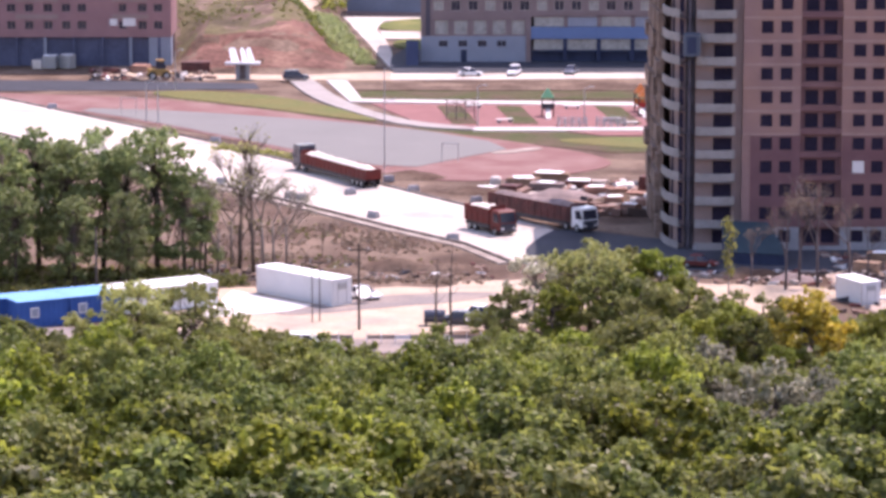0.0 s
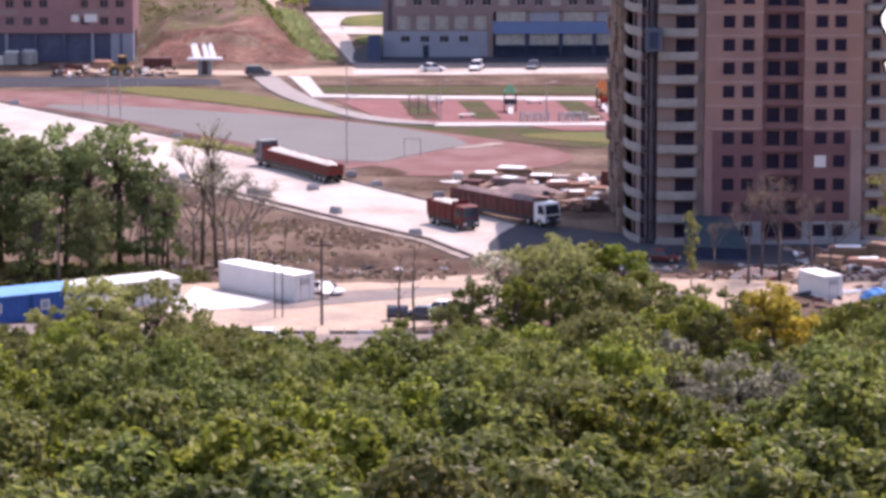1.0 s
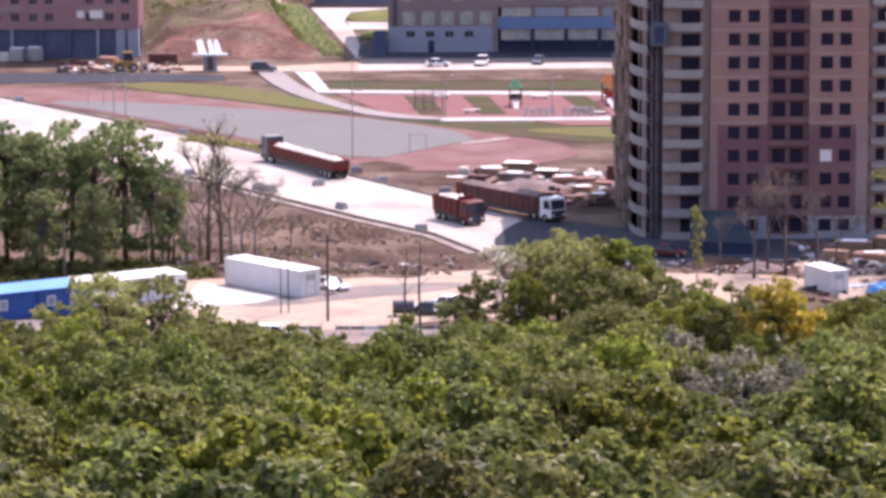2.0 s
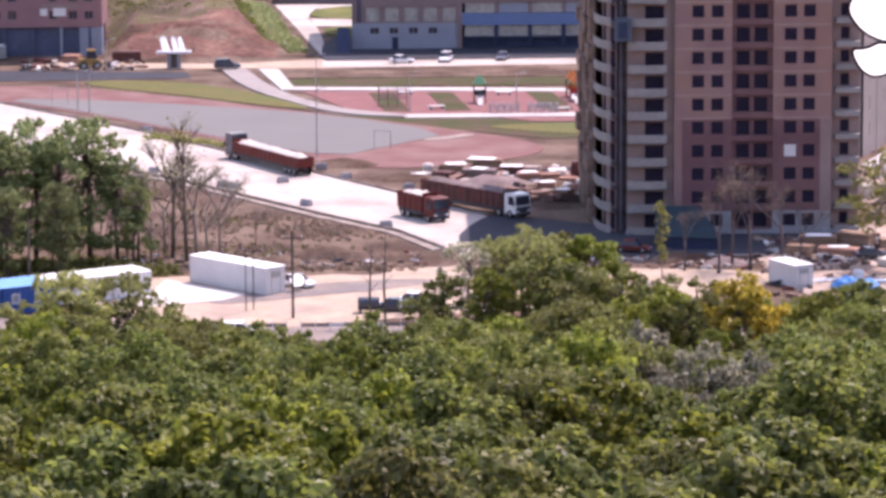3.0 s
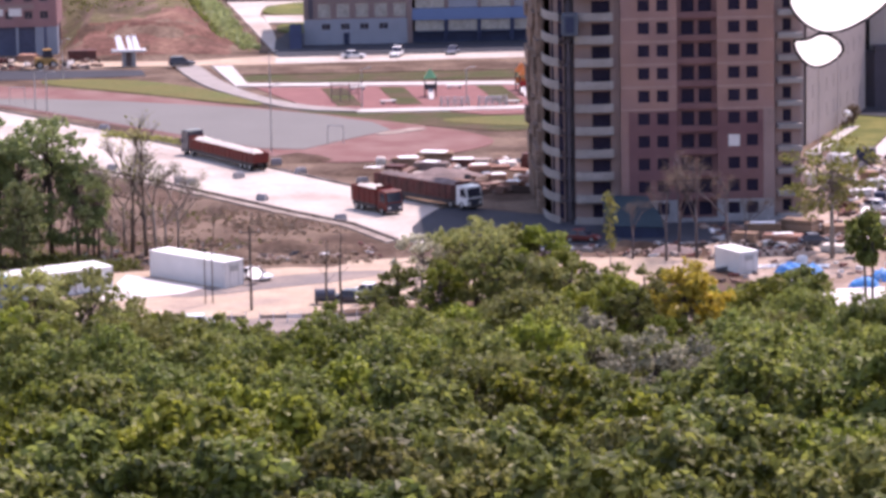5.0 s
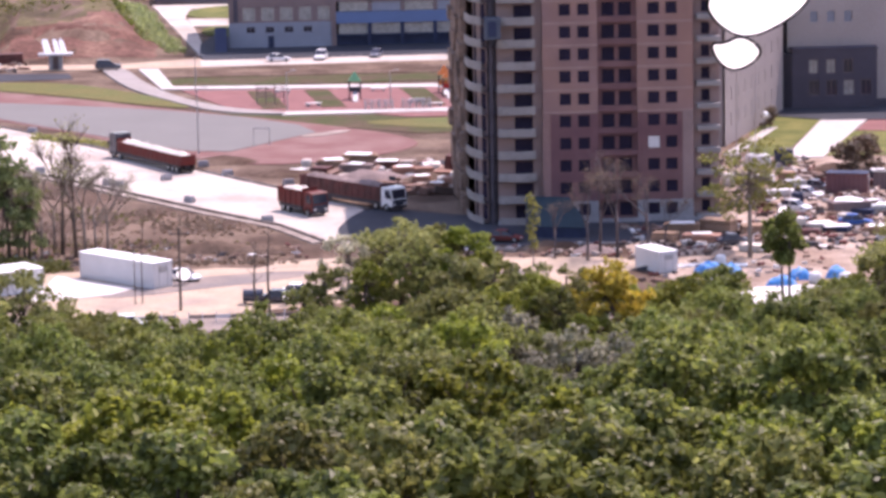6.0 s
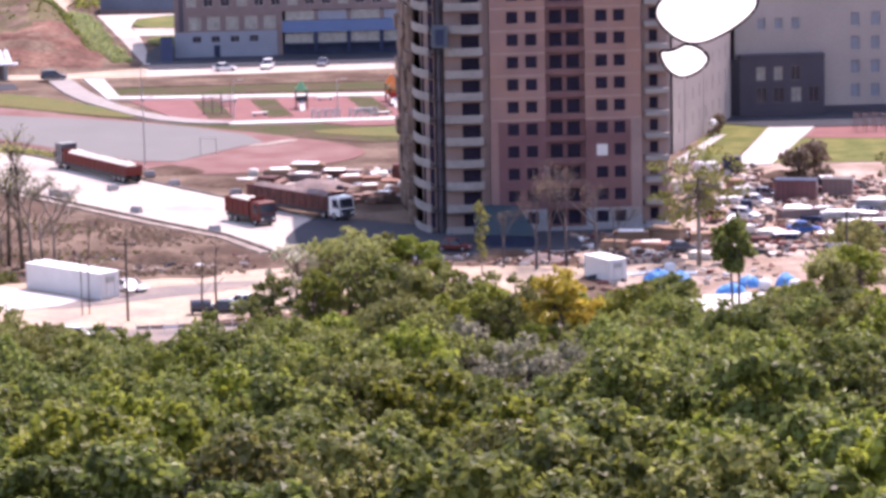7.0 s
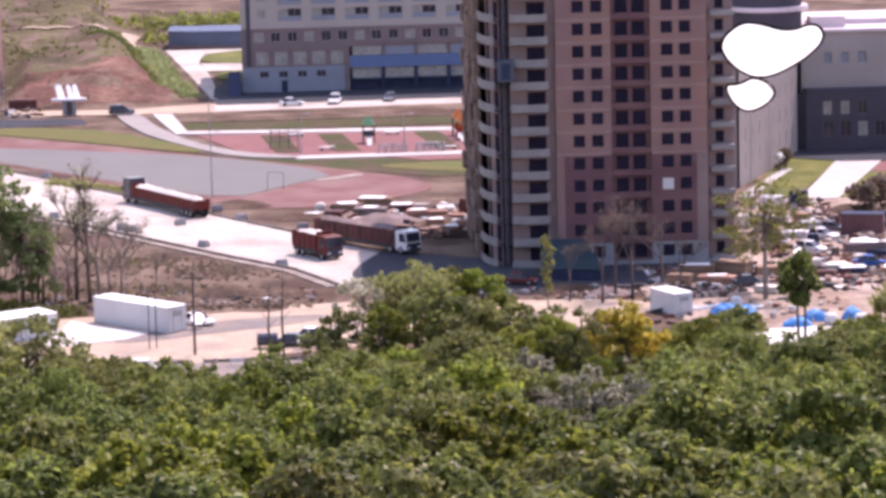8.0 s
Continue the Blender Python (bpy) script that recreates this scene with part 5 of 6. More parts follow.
def tipper(m, cab_paint, body_paint, load, label, length=9.0, body_h=1.5, cab_h=2.9, trailer=False):
    """Truck with an open body behind the cab; front at +x."""
    t = thing("tipper_truck", m, label, "truck")
    L = length
    w = 1.25
    part("chassis", Geo().box(-L / 2, L / 2 - 0.4, -0.45, 0.45, 0.7, 1.0), STEEL, t)
    cx1, cx0 = L / 2, L / 2 - 2.2
    cab = Geo()
    pts = [(cx0, 0.6), (cx1 - 0.05, 0.6), (cx1, 1.6), (cx1 - 0.25, cab_h - 0.15), (cx1 - 0.5, cab_h), (cx0 + 0.1, cab_h), (cx0, cab_h - 0.1)]
    cab.loft([[(x, -w, z) for x, z in pts], [(x, w, z) for x, z in pts]])
    c = part("cab", cab, cab_paint, t)
    part("windscreen", Geo().loft([[(cx1 + 0.01, -w * 0.88, 1.68), (cx1 + 0.01, w * 0.88, 1.68), (cx1 - 0.22, w * 0.85, cab_h - 0.28), (cx1 - 0.22, -w * 0.85, cab_h - 0.28)],
                                   [(cx1 - 0.08, -w * 0.88, 1.68), (cx1 - 0.08, w * 0.88, 1.68), (cx1 - 0.3, w * 0.85, cab_h - 0.28), (cx1 - 0.3, -w * 0.85, cab_h - 0.28)]]), GLASS, c)
    for s in (-1, 1):
        part("side_window", Geo().box(cx0 + 0.75, cx1 - 0.45, s * w - 0.03, s * w + 0.02, 1.7, cab_h - 0.35), GLASS, c)
        part("headlight", Geo().box(cx1 - 0.06, cx1 + 0.04, s * 0.85 - 0.2, s * 0.85 + 0.2, 0.8, 1.05), WHITEMETAL, c)
        part("mirror", Geo().box(cx1 - 0.2, cx1 - 0.1, s * (w + 0.22) - 0.1, s * (w + 0.22) + 0.1, 1.7, 2.3), STEEL, c)
    part("grille", Geo().loft([[(cx1 - 0.1, -w * 0.9, 0.7), (cx1 + 0.0, -w * 0.9, 0.7), (cx1 + 0.0, w * 0.9, 0.7), (cx1 - 0.1, w * 0.9, 0.7)],
                               [(cx1 - 0.1, -w * 0.9, 1.5), (cx1 + 0.03, -w * 0.9, 1.5), (cx1 + 0.03, w * 0.9, 1.5), (cx1 - 0.1, w * 0.9, 1.5)]]), CARDARK, c)
    part("bumper", Geo().box(cx1 - 0.3, cx1 + 0.08, -w, w, 0.42, 0.68, 0.05), STEEL, t)
    b0, b1, z0 = -L / 2 - 0.2, cx0 - 0.25, 1.15
    z1 = z0 + body_h
    tub = Geo()
    tub.box(b0, b1, -w, w, z0, z0 + 0.12)
    for y in (-w, w - 0.1):
        tub.box(b0, b1, y, y + 0.1, z0 + 0.12, z1)
    tub.box(b1 - 0.1, b1, -w + 0.1, w - 0.1, z0 + 0.12, z1 + 0.35).box(b0, b0 + 0.1, -w + 0.1, w - 0.1, z0 + 0.12, z1)
    bd = part("tipper_body", tub, body_paint, t)
    for s in (-1, 1):
        part("side_skirt", Geo().box(b0 + 0.3, b1 - 0.2, s * (w - 0.06) - 0.03, s * (w - 0.06) + 0.03, 0.62, z0 - 0.02), STEEL, t)
    x = b0 + 0.5
    while x < b1:
        for s in (-1, 1):
            part("rib", Geo().box(x, x + 0.12, s * (w + 0.045) - 0.045, s * (w + 0.045) + 0.045, z0, z1), body_paint, bd)
        x += 1.3
    rnd = random.Random(int(L * 10))
    lg = Geo()
    nx, ny = max(int((b1 - b0) / 0.6), 4), 5
    vs = []
    for i in range(nx + 1):
        for j in range(ny + 1):
            edge = min(i, nx - i, 2) / 2 * min(j, ny - j, 2) / 2
            vs.append((b0 + 0.12 + (b1 - b0 - 0.24) * i / nx, -w + 0.12 + (2 * w - 0.24) * j / ny, z1 - 0.25 + edge * (0.5 + rnd.uniform(-0.15, 0.25))))
    lg.add(vs, [(i * (ny + 1) + j, (i + 1) * (ny + 1) + j, (i + 1) * (ny + 1) + j + 1, i * (ny + 1) + j + 1) for i in range(nx) for j in range(ny)])
    part("load", lg, load, t, "heaped load in the truck body", True)
    xs = [L / 2 - 1.2, -L / 2 + 1.0, -L / 2 + 2.3] + ([-L / 2 + 3.6, cx0 - 1.2] if trailer else [])
    wheel_set(t, [(x, s * (w - 0.2)) for x in xs for s in (-1, 1)], 0.52, 0.4)
    for s in (-1, 1):
        part("mudguard", Geo().box(-L / 2 + 0.3, -L / 2 + 2.95, s * (w - 0.2) - 0.25, s * (w - 0.2) + 0.25, 1.06, 1.12), STEEL, t)
    return t


def heading(x, y, dx, dy, z=0.14):
    return pose(x, y, z, 0, 0, math.degrees(math.atan2(dy, dx)))


tipper(heading(-14.9, 486.0, -11.0, 20.0), CARDARK, TRUCKRED, LIGHTLOAD, "long dark red tipper truck with a dark cab and pale load", 22.0, 1.4, 3.6, True)
tipper(heading(12.7, 445.2, 12.0, -15.5), CARWHITE, REDBROWN, GRAVEL, "long red tipper truck with a white cab, loaded with gravel", 19.0, 1.9, 3.1, True)
tipper(heading(6.0, 438.6, 8.0, -13.0), TRUCKRED, TRUCKRED, LIGHTLOAD, "short dark red tipper truck with a pale load", 8.2, 2.0, 3.1)

car(heading(12.4, 611.9, -0.22, -1.0, 0.15), CARWHITE, "white estate car on the upper road", True)
car(heading(22.4, 614.0, -0.25, -1.0, 0.15), CARGREY, "grey saloon car on the upper road")
car(heading(4.8, 610.5, 1, 0.05, 0.15), CARWHITE, "white saloon car on the upper road")
car(heading(-25.3, 603.4, 1.0, 0.12, 0.26), CARDARK, "dark off-road car with a pale roof rack on the footpath", True)
car(heading(-8.9, 391.0, 1.0, -0.8, 0.06), CARWHITE, "white saloon car beside the long container")
car(heading(2.2, 375.5, 1.0, -0.15, 0.06), CARDARK, "dark blue saloon car beside the round tank")
car(heading(4.4, 378.8, 1.0, -0.3, 0.06), CARWHITE, "white saloon car in the sandy yard")
car(heading(-14.3, 360.9, 1.0, -0.05, 0.05), CARWHITE, "white van-like car on the lane", True)
for x, y, p, w_ in ((13.2, 394, CARWHITE, "white"), (17.6, 396.5, CARGREY, "grey"), (21.8, 395.2, CARWHITE, "white")):
    car(heading(x, y, 1.0, -0.2, 0.06), p, w_ + " car parked behind the large tree")
car(heading(30.4, 411.5, 1.0, -0.3, 0.2), TRUCKRED, "small dark red car in the tower's shade")
car(heading(72.6, 440.5, 0.8, -0.6, 0.08), CARWHITE, "white car on the building site")
car(heading(69.4, 430.0, 0.8, -0.6, 0.08), CARWHITE, "white car on the building site")
car(heading(74.9, 446.5, 0.8, -0.4, 0.08), CARGREY, "grey car on the building site")
car(heading(75.0, 417.2, 1.0, -0.2, 0.08), BLUEMETAL, "blue car among stacked sheets")
car(heading(67.5, 421.0, 0.9, -0.3, 0.08), CARDARK, "dark car on the building site")
car(heading(58.0, 405.5, 1.0, 0.1, 0.08), CARDARK, "dark car beside the timber stacks")


# ---------------------------------------------------------------- containers and huts
def container(m, L, W_, H, wall, roof, label, doors=True, windows=(), name="container"):
    """Near left corner at the origin, length along x, depth along y."""
    t = thing(name, m, label, "container")
    g = Geo()
    n = max(int(L / 0.28), 4)

    def ribbed(a, b, out):
        d = Vector((b[0] - a[0], b[1] - a[1]))
        k = max(int(d.length / 0.3), 3)
        pts = []
        for i in range(k + 1):
            o = 0.0 if i % 2 == 0 else 0.045
            pts.append((a[0] + d.x * i / k + out[0] * o, a[1] + d.y * i / k + out[1] * o))
        vs = [(x, y, z) for z in (0.15, H - 0.12) for x, y in pts]
        g.add(vs, [(i, i + 1, k + 2 + i, k + 1 + i) for i in range(k)])

    ribbed((0.06, 0.06), (L - 0.06, 0.06), (0, 1))
    ribbed((0.06, W_ - 0.06), (L - 0.06, W_ - 0.06), (0, -1))
    ribbed((0.06, 0.06), (0.06, W_ - 0.06), (1, 0))
    ribbed((L - 0.06, 0.06), (L - 0.06, W_ - 0.06), (-1, 0))
    part("wall", g, wall, t)
    fr = Geo()
    for x in (0, L - 0.14):
        for y in (0, W_ - 0.14):
            fr.box(x, x + 0.14, y, y + 0.14, 0, H)
    for z in (0, H - 0.14):
        for y in (0, W_ - 0.14):
            fr.box(0.14, L - 0.14, y, y + 0.14, z, z + 0.14)
        for x in (0, L - 0.14):
            fr.box(x, x + 0.14, 0.14, W_ - 0.14, z, z + 0.14)
    part("frame", fr, wall, t)
    rf = Geo().loft([[(-0.06, -0.06, H + 0.01), (L + 0.06, -0.06, H + 0.01), (L + 0.06, W_ + 0.06, H + 0.01), (-0.06, W_ + 0.06, H + 0.01)],
                     [(-0.06, -0.06, H + 0.07), (L + 0.06, -0.06, H + 0.07), (L + 0.06, W_ + 0.06, H + 0.07), (-0.06, W_ + 0.06, H + 0.07)],
                     [(0.3, W_ * 0.45, H + 0.16), (L - 0.3, W_ * 0.45, H + 0.16), (L - 0.3, W_ * 0.55, H + 0.16), (0.3, W_ * 0.55, H + 0.16)]])
    part("roof", rf, roof, t)
    if doors:
        for y0, y1 in ((0.18, W_ / 2 - 0.02), (W_ / 2 + 0.02, W_ - 0.18)):
            d = part("door", Geo().box(L - 0.03, L + 0.03, y0, y1, 0.2, H - 0.2), wall, t)
            part("lock_bar", Geo().tube((L + 0.06, (y0 + y1) / 2, 0.25), (L + 0.06, (y0 + y1) / 2, H - 0.25), 0.03, None, 6), GREYMETAL, d)
        part("vent", Geo().box(L + 0.03, L + 0.1, W_ * 0.3, W_ * 0.7, H * 0.62, H * 0.85), GREYMETAL, t)
    for x in windows:
        w = part("window", Geo().box(x - 0.5, x + 0.5, -0.04, 0.04, 1.1, 2.2), WHITEMETAL, t)
        part("pane", Geo().box(x - 0.38, x + 0.38, -0.06, -0.03, 1.22, 2.08), BLUEGREY, w)
    return t


def along(x, y, dx, dy):
    return heading(x, y, dx, dy, 0.08)


container(along(-21.2, 395.0, 9.3, -9.9), 13.0, 2.9, 3.0, WHITEMETAL, WHITEBRIGHT, "long white shipping container with end doors")
container(along(-45.6, 372.0, 0.86, 0.5), 6.0, 5.6, 2.9, BLUEMETAL, BLUEROOF, "blue site cabin with a light blue roof", False, (2.0,), "site_cabin")
container(along(-40.3, 375.1, 0.86, 0.5), 6.0, 5.6, 2.9, BLUEMETAL, BLUEROOF, "blue site cabin with a light blue roof", False, (1.5, 4.2), "site_cabin")
container(along(-50.0, 376.0, 0.5, -0.86), 2.6, 5.6, 2.9, BLUEMETAL, BLUEROOF, "blue site cabin with a light blue roof", False, (1.3,), "site_cabin")
for k in range(3):
    container(along(-37.2 + 4.1 * k, 379.3 + 2.4 * k, 0.86, 0.5), 4.6, 4.6, 2.7, WHITEMETAL, WHITEBRIGHT, "white site cabin with a bright sheet roof", k == 2, (2.2,), "site_cabin")
container(along(44.3, 391.8, 0.43, -0.9), 5.4, 2.5, 2.45, WHITEMETAL, WHITEBRIGHT, "small white storage container on the site")
container(along(75.6, 443.5, 0.95, -0.3), 5.5, 2.6, 2.7, BRICKDARK, NAVY, "dark red container on the building site")
container(along(82.5, 446.5, 0.95, -0.3), 4.0, 2.6, 2.2, BROWNWALL, ROOFMAT, "dark brown container on the building site")
container(along(72.7, 470.0, 0.9, -0.3), 2.4, 1.8, 2.2, NAVY, ROOFMAT, "dark kiosk beside the walkway", False, (), "kiosk")


def lean_to():
    t = thing("lean_to_shed", pose(33.5, 413.5, 0.16), "teal sheet lean-to shed at the tower's foot", "shed")
    part("roof", Geo().loft([[(0, 0, 1.5), (7.5, -1.2, 1.3), (7.5, -1.0, 1.4), (0, 0.2, 1.6)], [(0, 5.5, 4.3), (5.5, 5.5, 4.1), (5.5, 5.6, 4.2), (0, 5.6, 4.4)]]), TEAL, t, "teal blue sloping sheet roof")
    part("front", Geo().loft([[(0.2, 0.2, -0.1), (7.2, -0.9, -0.1), (7.2, -0.8, -0.1), (0.2, 0.3, -0.1)], [(0.2, 0.2, 1.5), (7.2, -0.9, 1.28), (7.2, -0.8, 1.28), (0.2, 0.3, 1.5)]]), NAVY, t)
    part("post", Geo().box(0.1, 0.25, 5.2, 5.4, -0.1, 4.2), STEEL, t)
    part("post", Geo().box(5.2, 5.35, 5.2, 5.4, -0.1, 4.0), STEEL, t)
    part("side", Geo().loft([[(0.05, 0.3, -0.1), (0.05, 5.2, -0.1), (0.12, 5.2, -0.1), (0.12, 0.3, -0.1)], [(0.05, 0.3, 1.55), (0.05, 5.2, 4.1), (0.12, 5.2, 4.1), (0.12, 0.3, 1.55)]]), NAVY, t)


lean_to()
# dark patch deepens the tower's cast shadow through its colour
patch("apron_shadow", rounded([(15, 442), (28, 431), (62, 424), (62, 409), (34, 409.5), (20, 406.5), (11.5, 413), (9.5, 422), (12, 434)], 1), 0.19, ASPHALT, "dark asphalt at the tower's foot with the tower's shadow painted in", "asphalt", 0.0)


# ---------------------------------------------------------------- heaps and stacks
def heap(x, y, rx, ry, h, material, label, seed, name="dirt_mound", category="mound", steep=1.6, rough=0.3):
    g = Geo()
    n, rings = 18, 6
    vs = []
    for j in range(rings + 1):
        q = j / rings
        for k in range(n):
            a = 6.28319 * k / n
            rr = (1 - q) * (1 + 0.25 * noise.noise(Vector((math.cos(a) * 1.4, math.sin(a) * 1.4, seed))))
            z = h * (1 - (1 - q) ** steep) * (1 + rough * noise.noise(Vector((math.cos(a) * rr * 3, math.sin(a) * rr * 3, seed + 5))))
            vs.append((rx * rr * math.cos(a), ry * rr * math.sin(a), z - 0.12 + 0.1 * (q > 0)))
    g.add(vs, [(j * n + k, j * n + (k + 1) % n, (j + 1) * n + (k + 1) % n, (j + 1) * n + k) for j in range(rings) for k in range(n)])
    ob = part(name, g, material, None, "", True)
    ob.location = (x, y, 0.08)
    return tagged(ob, label, category)


heap(-5.5, 411, 5.5, 2.6, 1.3, DIRT, "low heap of brown earth", 1.0)
heap(0.5, 409, 4.5, 2.2, 1.0, DIRT, "low heap of brown earth", 2.0)
heap(-11.5, 407, 3.5, 2.0, 0.9, DIRT, "low heap of brown earth", 3.0)
heap(35.5, 405.5, 4.5, 2.2, 1.1, DIRT, "brown earth heap in front of the tower", 4.0)
heap(40.5, 403.5, 3.0, 2.0, 0.8, GRAVEL, "grey gravel heap in front of the tower", 5.0)
heap(-4.5, 487, 6.0, 3.0, 0.9, DIRT, "low earth heap on the road verge", 6.0)
heap(4.0, 473, 5.0, 3.0, 0.8, DIRT, "low earth heap on the road verge", 7.0)
heap(15.5, 463, 7.5, 4.0, 1.9, GRAVEL, "long heap of grey-brown rubble behind the trucks", 16.0)
heap(23.5, 462, 5.0, 5.0, 1.5, DIRT, "heap of brown earth among the brick packs", 17.0)
heap(67, 462, 3.5, 3.0, 1.0, SAND, "sand heap beside the tower", 8.0)
heap(80, 462, 5.0, 2.5, 1.4, DIRT, "earth heap on the building site", 9.0)
heap(64.5, 447, 3.0, 3.0, 0.8, SAND, "sand heap beside the tower", 10.0)
heap(52.5, 386.5, 2.0, 1.5, 1.15, BLUETARP, "heap under a crumpled blue tarpaulin", 11.0, "tarpaulin_mound", "mound", 3.6, 0.45)
heap(54.6, 385.2, 1.6, 1.3, 1.15, BLUETARP, "heap under a crumpled blue tarpaulin", 12.0, "tarpaulin_mound", "mound", 3.6, 0.45)
heap(62.3, 381.0, 1.5, 1.2, 1.15, BLUETARP, "heap under a crumpled blue tarpaulin", 13.0, "tarpaulin_mound", "mound", 3.6, 0.45)
heap(59.6, 377.5, 1.9, 1.2, 0.9, BLUETARP, "low heap under a blue tarpaulin", 14.0, "tarpaulin_mound", "mound", 3.6, 0.45)
heap(66.5, 381.5, 1.3, 1.2, 1.15, BLUETARP, "heap under a crumpled blue tarpaulin", 15.0, "tarpaulin_mound", "mound", 3.6, 0.45)


def stack(m, L, W_, H, layers, material, label, name="timber_stack", category="stack"):
    """Layered pack: boards or bricks on bearers."""
    t = thing(name, m, label, category)
    rnd = random.Random(int(L * 100 + H * 10 + W_))
    for y in (-W_ * 0.35, W_ * 0.35):
        part("bearer", Geo().box(-L / 2, L / 2, y - 0.06, y + 0.06, 0, 0.12), WOOD, t)
    hh = (H - 0.12) / layers
    for i in range(layers):
        a, b = rnd.uniform(-0.08, 0.08), rnd.uniform(-0.06, 0.06)
        part("layer", Geo().box(-L / 2 + a, L / 2 + a, -W_ / 2 + b, W_ / 2 + b, 0.12 + hh * i, 0.12 + hh * (i + 1) - 0.03), material, t)
    return t


rnd = random.Random(21)
for x, y, L, W_, H, mt, lab in (
        (11.0, 476.5, 4.0, 2.6, 1.5, WOOD, "stack of weathered boards"), (14.8, 478.5, 5.0, 2.6, 1.9, WOOD, "stack of weathered boards"), (18.5, 474.5, 3.4, 2.4, 1.4, REDBROWN, "stack of rusty red formwork panels"),
        (14.0, 471.0, 4.6, 2.4, 1.6, GRAVEL, "stack of grey concrete panels"), (9.2, 471.0, 2.6, 2.2, 1.3, REDBROWN, "stack of rusty red formwork panels"), (20.5, 468.0, 3.0, 2.2, 1.5, BRICKSTACK, "strapped pack of pale bricks"),
        (23.2, 465.5, 2.6, 2.2, 1.7, BRICKSTACK, "strapped pack of pale bricks"), (25.6, 462.5, 2.4, 2.0, 1.6, BRICKSTACK, "strapped pack of pale bricks"), (22.6, 459.5, 2.4, 2.0, 1.4, BRICKSTACK, "strapped pack of pale bricks"),
        (26.6, 457.0, 2.2, 2.0, 1.5, BRICKSTACK, "strapped pack of pale bricks"), (24.4, 454.0, 2.4, 1.8, 1.2, BRICKSTACK, "strapped pack of pale bricks"), (27.6, 467.5, 2.4, 2.0, 3.0, REDBROWN, "tall rusty red frame pack"),
        (52.5, 413.0, 4.4, 2.2, 1.6, WOOD, "stack of weathered boards"), (57.2, 413.6, 4.2, 2.2, 1.9, WOOD, "stack of weathered boards"), (61.4, 412.6, 3.2, 2.2, 1.3, WOOD, "stack of weathered boards"),
        (54.4, 408.2, 4.6, 2.0, 1.0, BRICKSTACK, "strapped pack of reddish bricks"), (50.0, 409.0, 3.0, 2.0, 1.2, WOOD, "low stack of weathered boards"), (59.6, 400.5, 3.0, 2.0, 0.9, LIGHTLOAD, "strapped pack of pale blocks"),
        (75.5, 425.0, 5.0, 2.4, 1.9, BROWNWALL, "stack of dark brown panels"), (81.6, 425.5, 6.0, 2.4, 1.2, GREYMETAL, "stack of grey steel sheets"), (83.0, 419.5, 6.5, 2.4, 1.0, GREYMETAL, "stack of grey steel sheets"),
        (77.5, 410.5, 5.0, 2.4, 1.0, WOOD, "stack of weathered boards"), (70.2, 414.5, 3.2, 2.2, 0.9, LIGHTLOAD, "strapped pack of pale blocks"), (87.0, 432.0, 5.0, 2.4, 1.6, GREYMETAL, "stack of grey steel sheets"),
        (-69.6, 622.5, 2.4, 2.0, 2.3, GREYMETAL, "grey crate beside the brick building"), (-66.6, 622.8, 2.2, 2.0, 2.4, GREYMETAL, "grey crate beside the brick building"), (-72.0, 622.0, 1.6, 1.6, 1.6, LIGHTLOAD, "pale crate beside the brick building"),
        (-53.0, 616.5, 3.0, 2.2, 1.4, BRICKSTACK, "strapped pack of reddish bricks"), (-58.0, 615.0, 2.6, 1.8, 0.9, REDBROWN, "low stack of rusty red panels"), (-43.5, 617.5, 5.0, 2.2, 1.8, REDBROWN, "dark red flat wagon load")):
    stack(pose(x, y, 0.08, 0, 0, rnd.uniform(-35, 10)), L, W_, H, max(int(H / 0.28), 3), mt, lab, "brick_pack" if mt is BRICKSTACK else "crate" if "crate" in lab else "material_stack")


# white panels added on some stacks to brighten the site like blown glints
GLINTPANELS = []
for k in range(46):
    x, y = rnd.uniform(66, 93), rnd.uniform(404, 458)
    if (abs(x - 57) < 4) or (72 < x < 87 and 436 < y < 448):
        continue
    H = rnd.uniform(0.5, 1.7)
    mt, lab, nm = rnd.choice(((WOOD, "stack of weathered boards", "material_stack"), (GREYMETAL, "stack of grey steel sheets", "material_stack"), (LIGHTLOAD, "strapped pack of pale blocks", "material_stack"),
                              (BROWNWALL, "stack of dark brown panels", "material_stack"), (REDBROWN, "stack of rusty red formwork panels", "material_stack"), (WHITEMETAL, "stack of white wall panels", "material_stack"),
                              (NAVY, "stack under dark blue film", "material_stack"), (STEEL, "dark steel formwork stack", "material_stack")))
    stack(pose(x, y, 0.08, 0, 0, rnd.uniform(-40, 20)), rnd.uniform(1.4, 4.2), rnd.uniform(1.0, 2.2), H, max(int(H / 0.3), 2), mt, lab, nm)
    if k % 3 == 1:
        GLINTPANELS.append((x, y, 0.09 + H, rnd.uniform(1.8, 4.4), rnd.uniform(1.2, 2.4), rnd.uniform(-30, 20)))


def sheet(x, y, z, L, W_, rz, tilt, label, material=None):
    """A loose bright panel lying on a stack."""
    ob = part("loose_panel", Geo().box(-L / 2, L / 2, -W_ / 2, W_ / 2, 0, 0.06), material or WHITEBRIGHT)
    ob.matrix_world = pose(x, y, z, tilt, 0, rz)
    return tagged(ob, label, "panel")


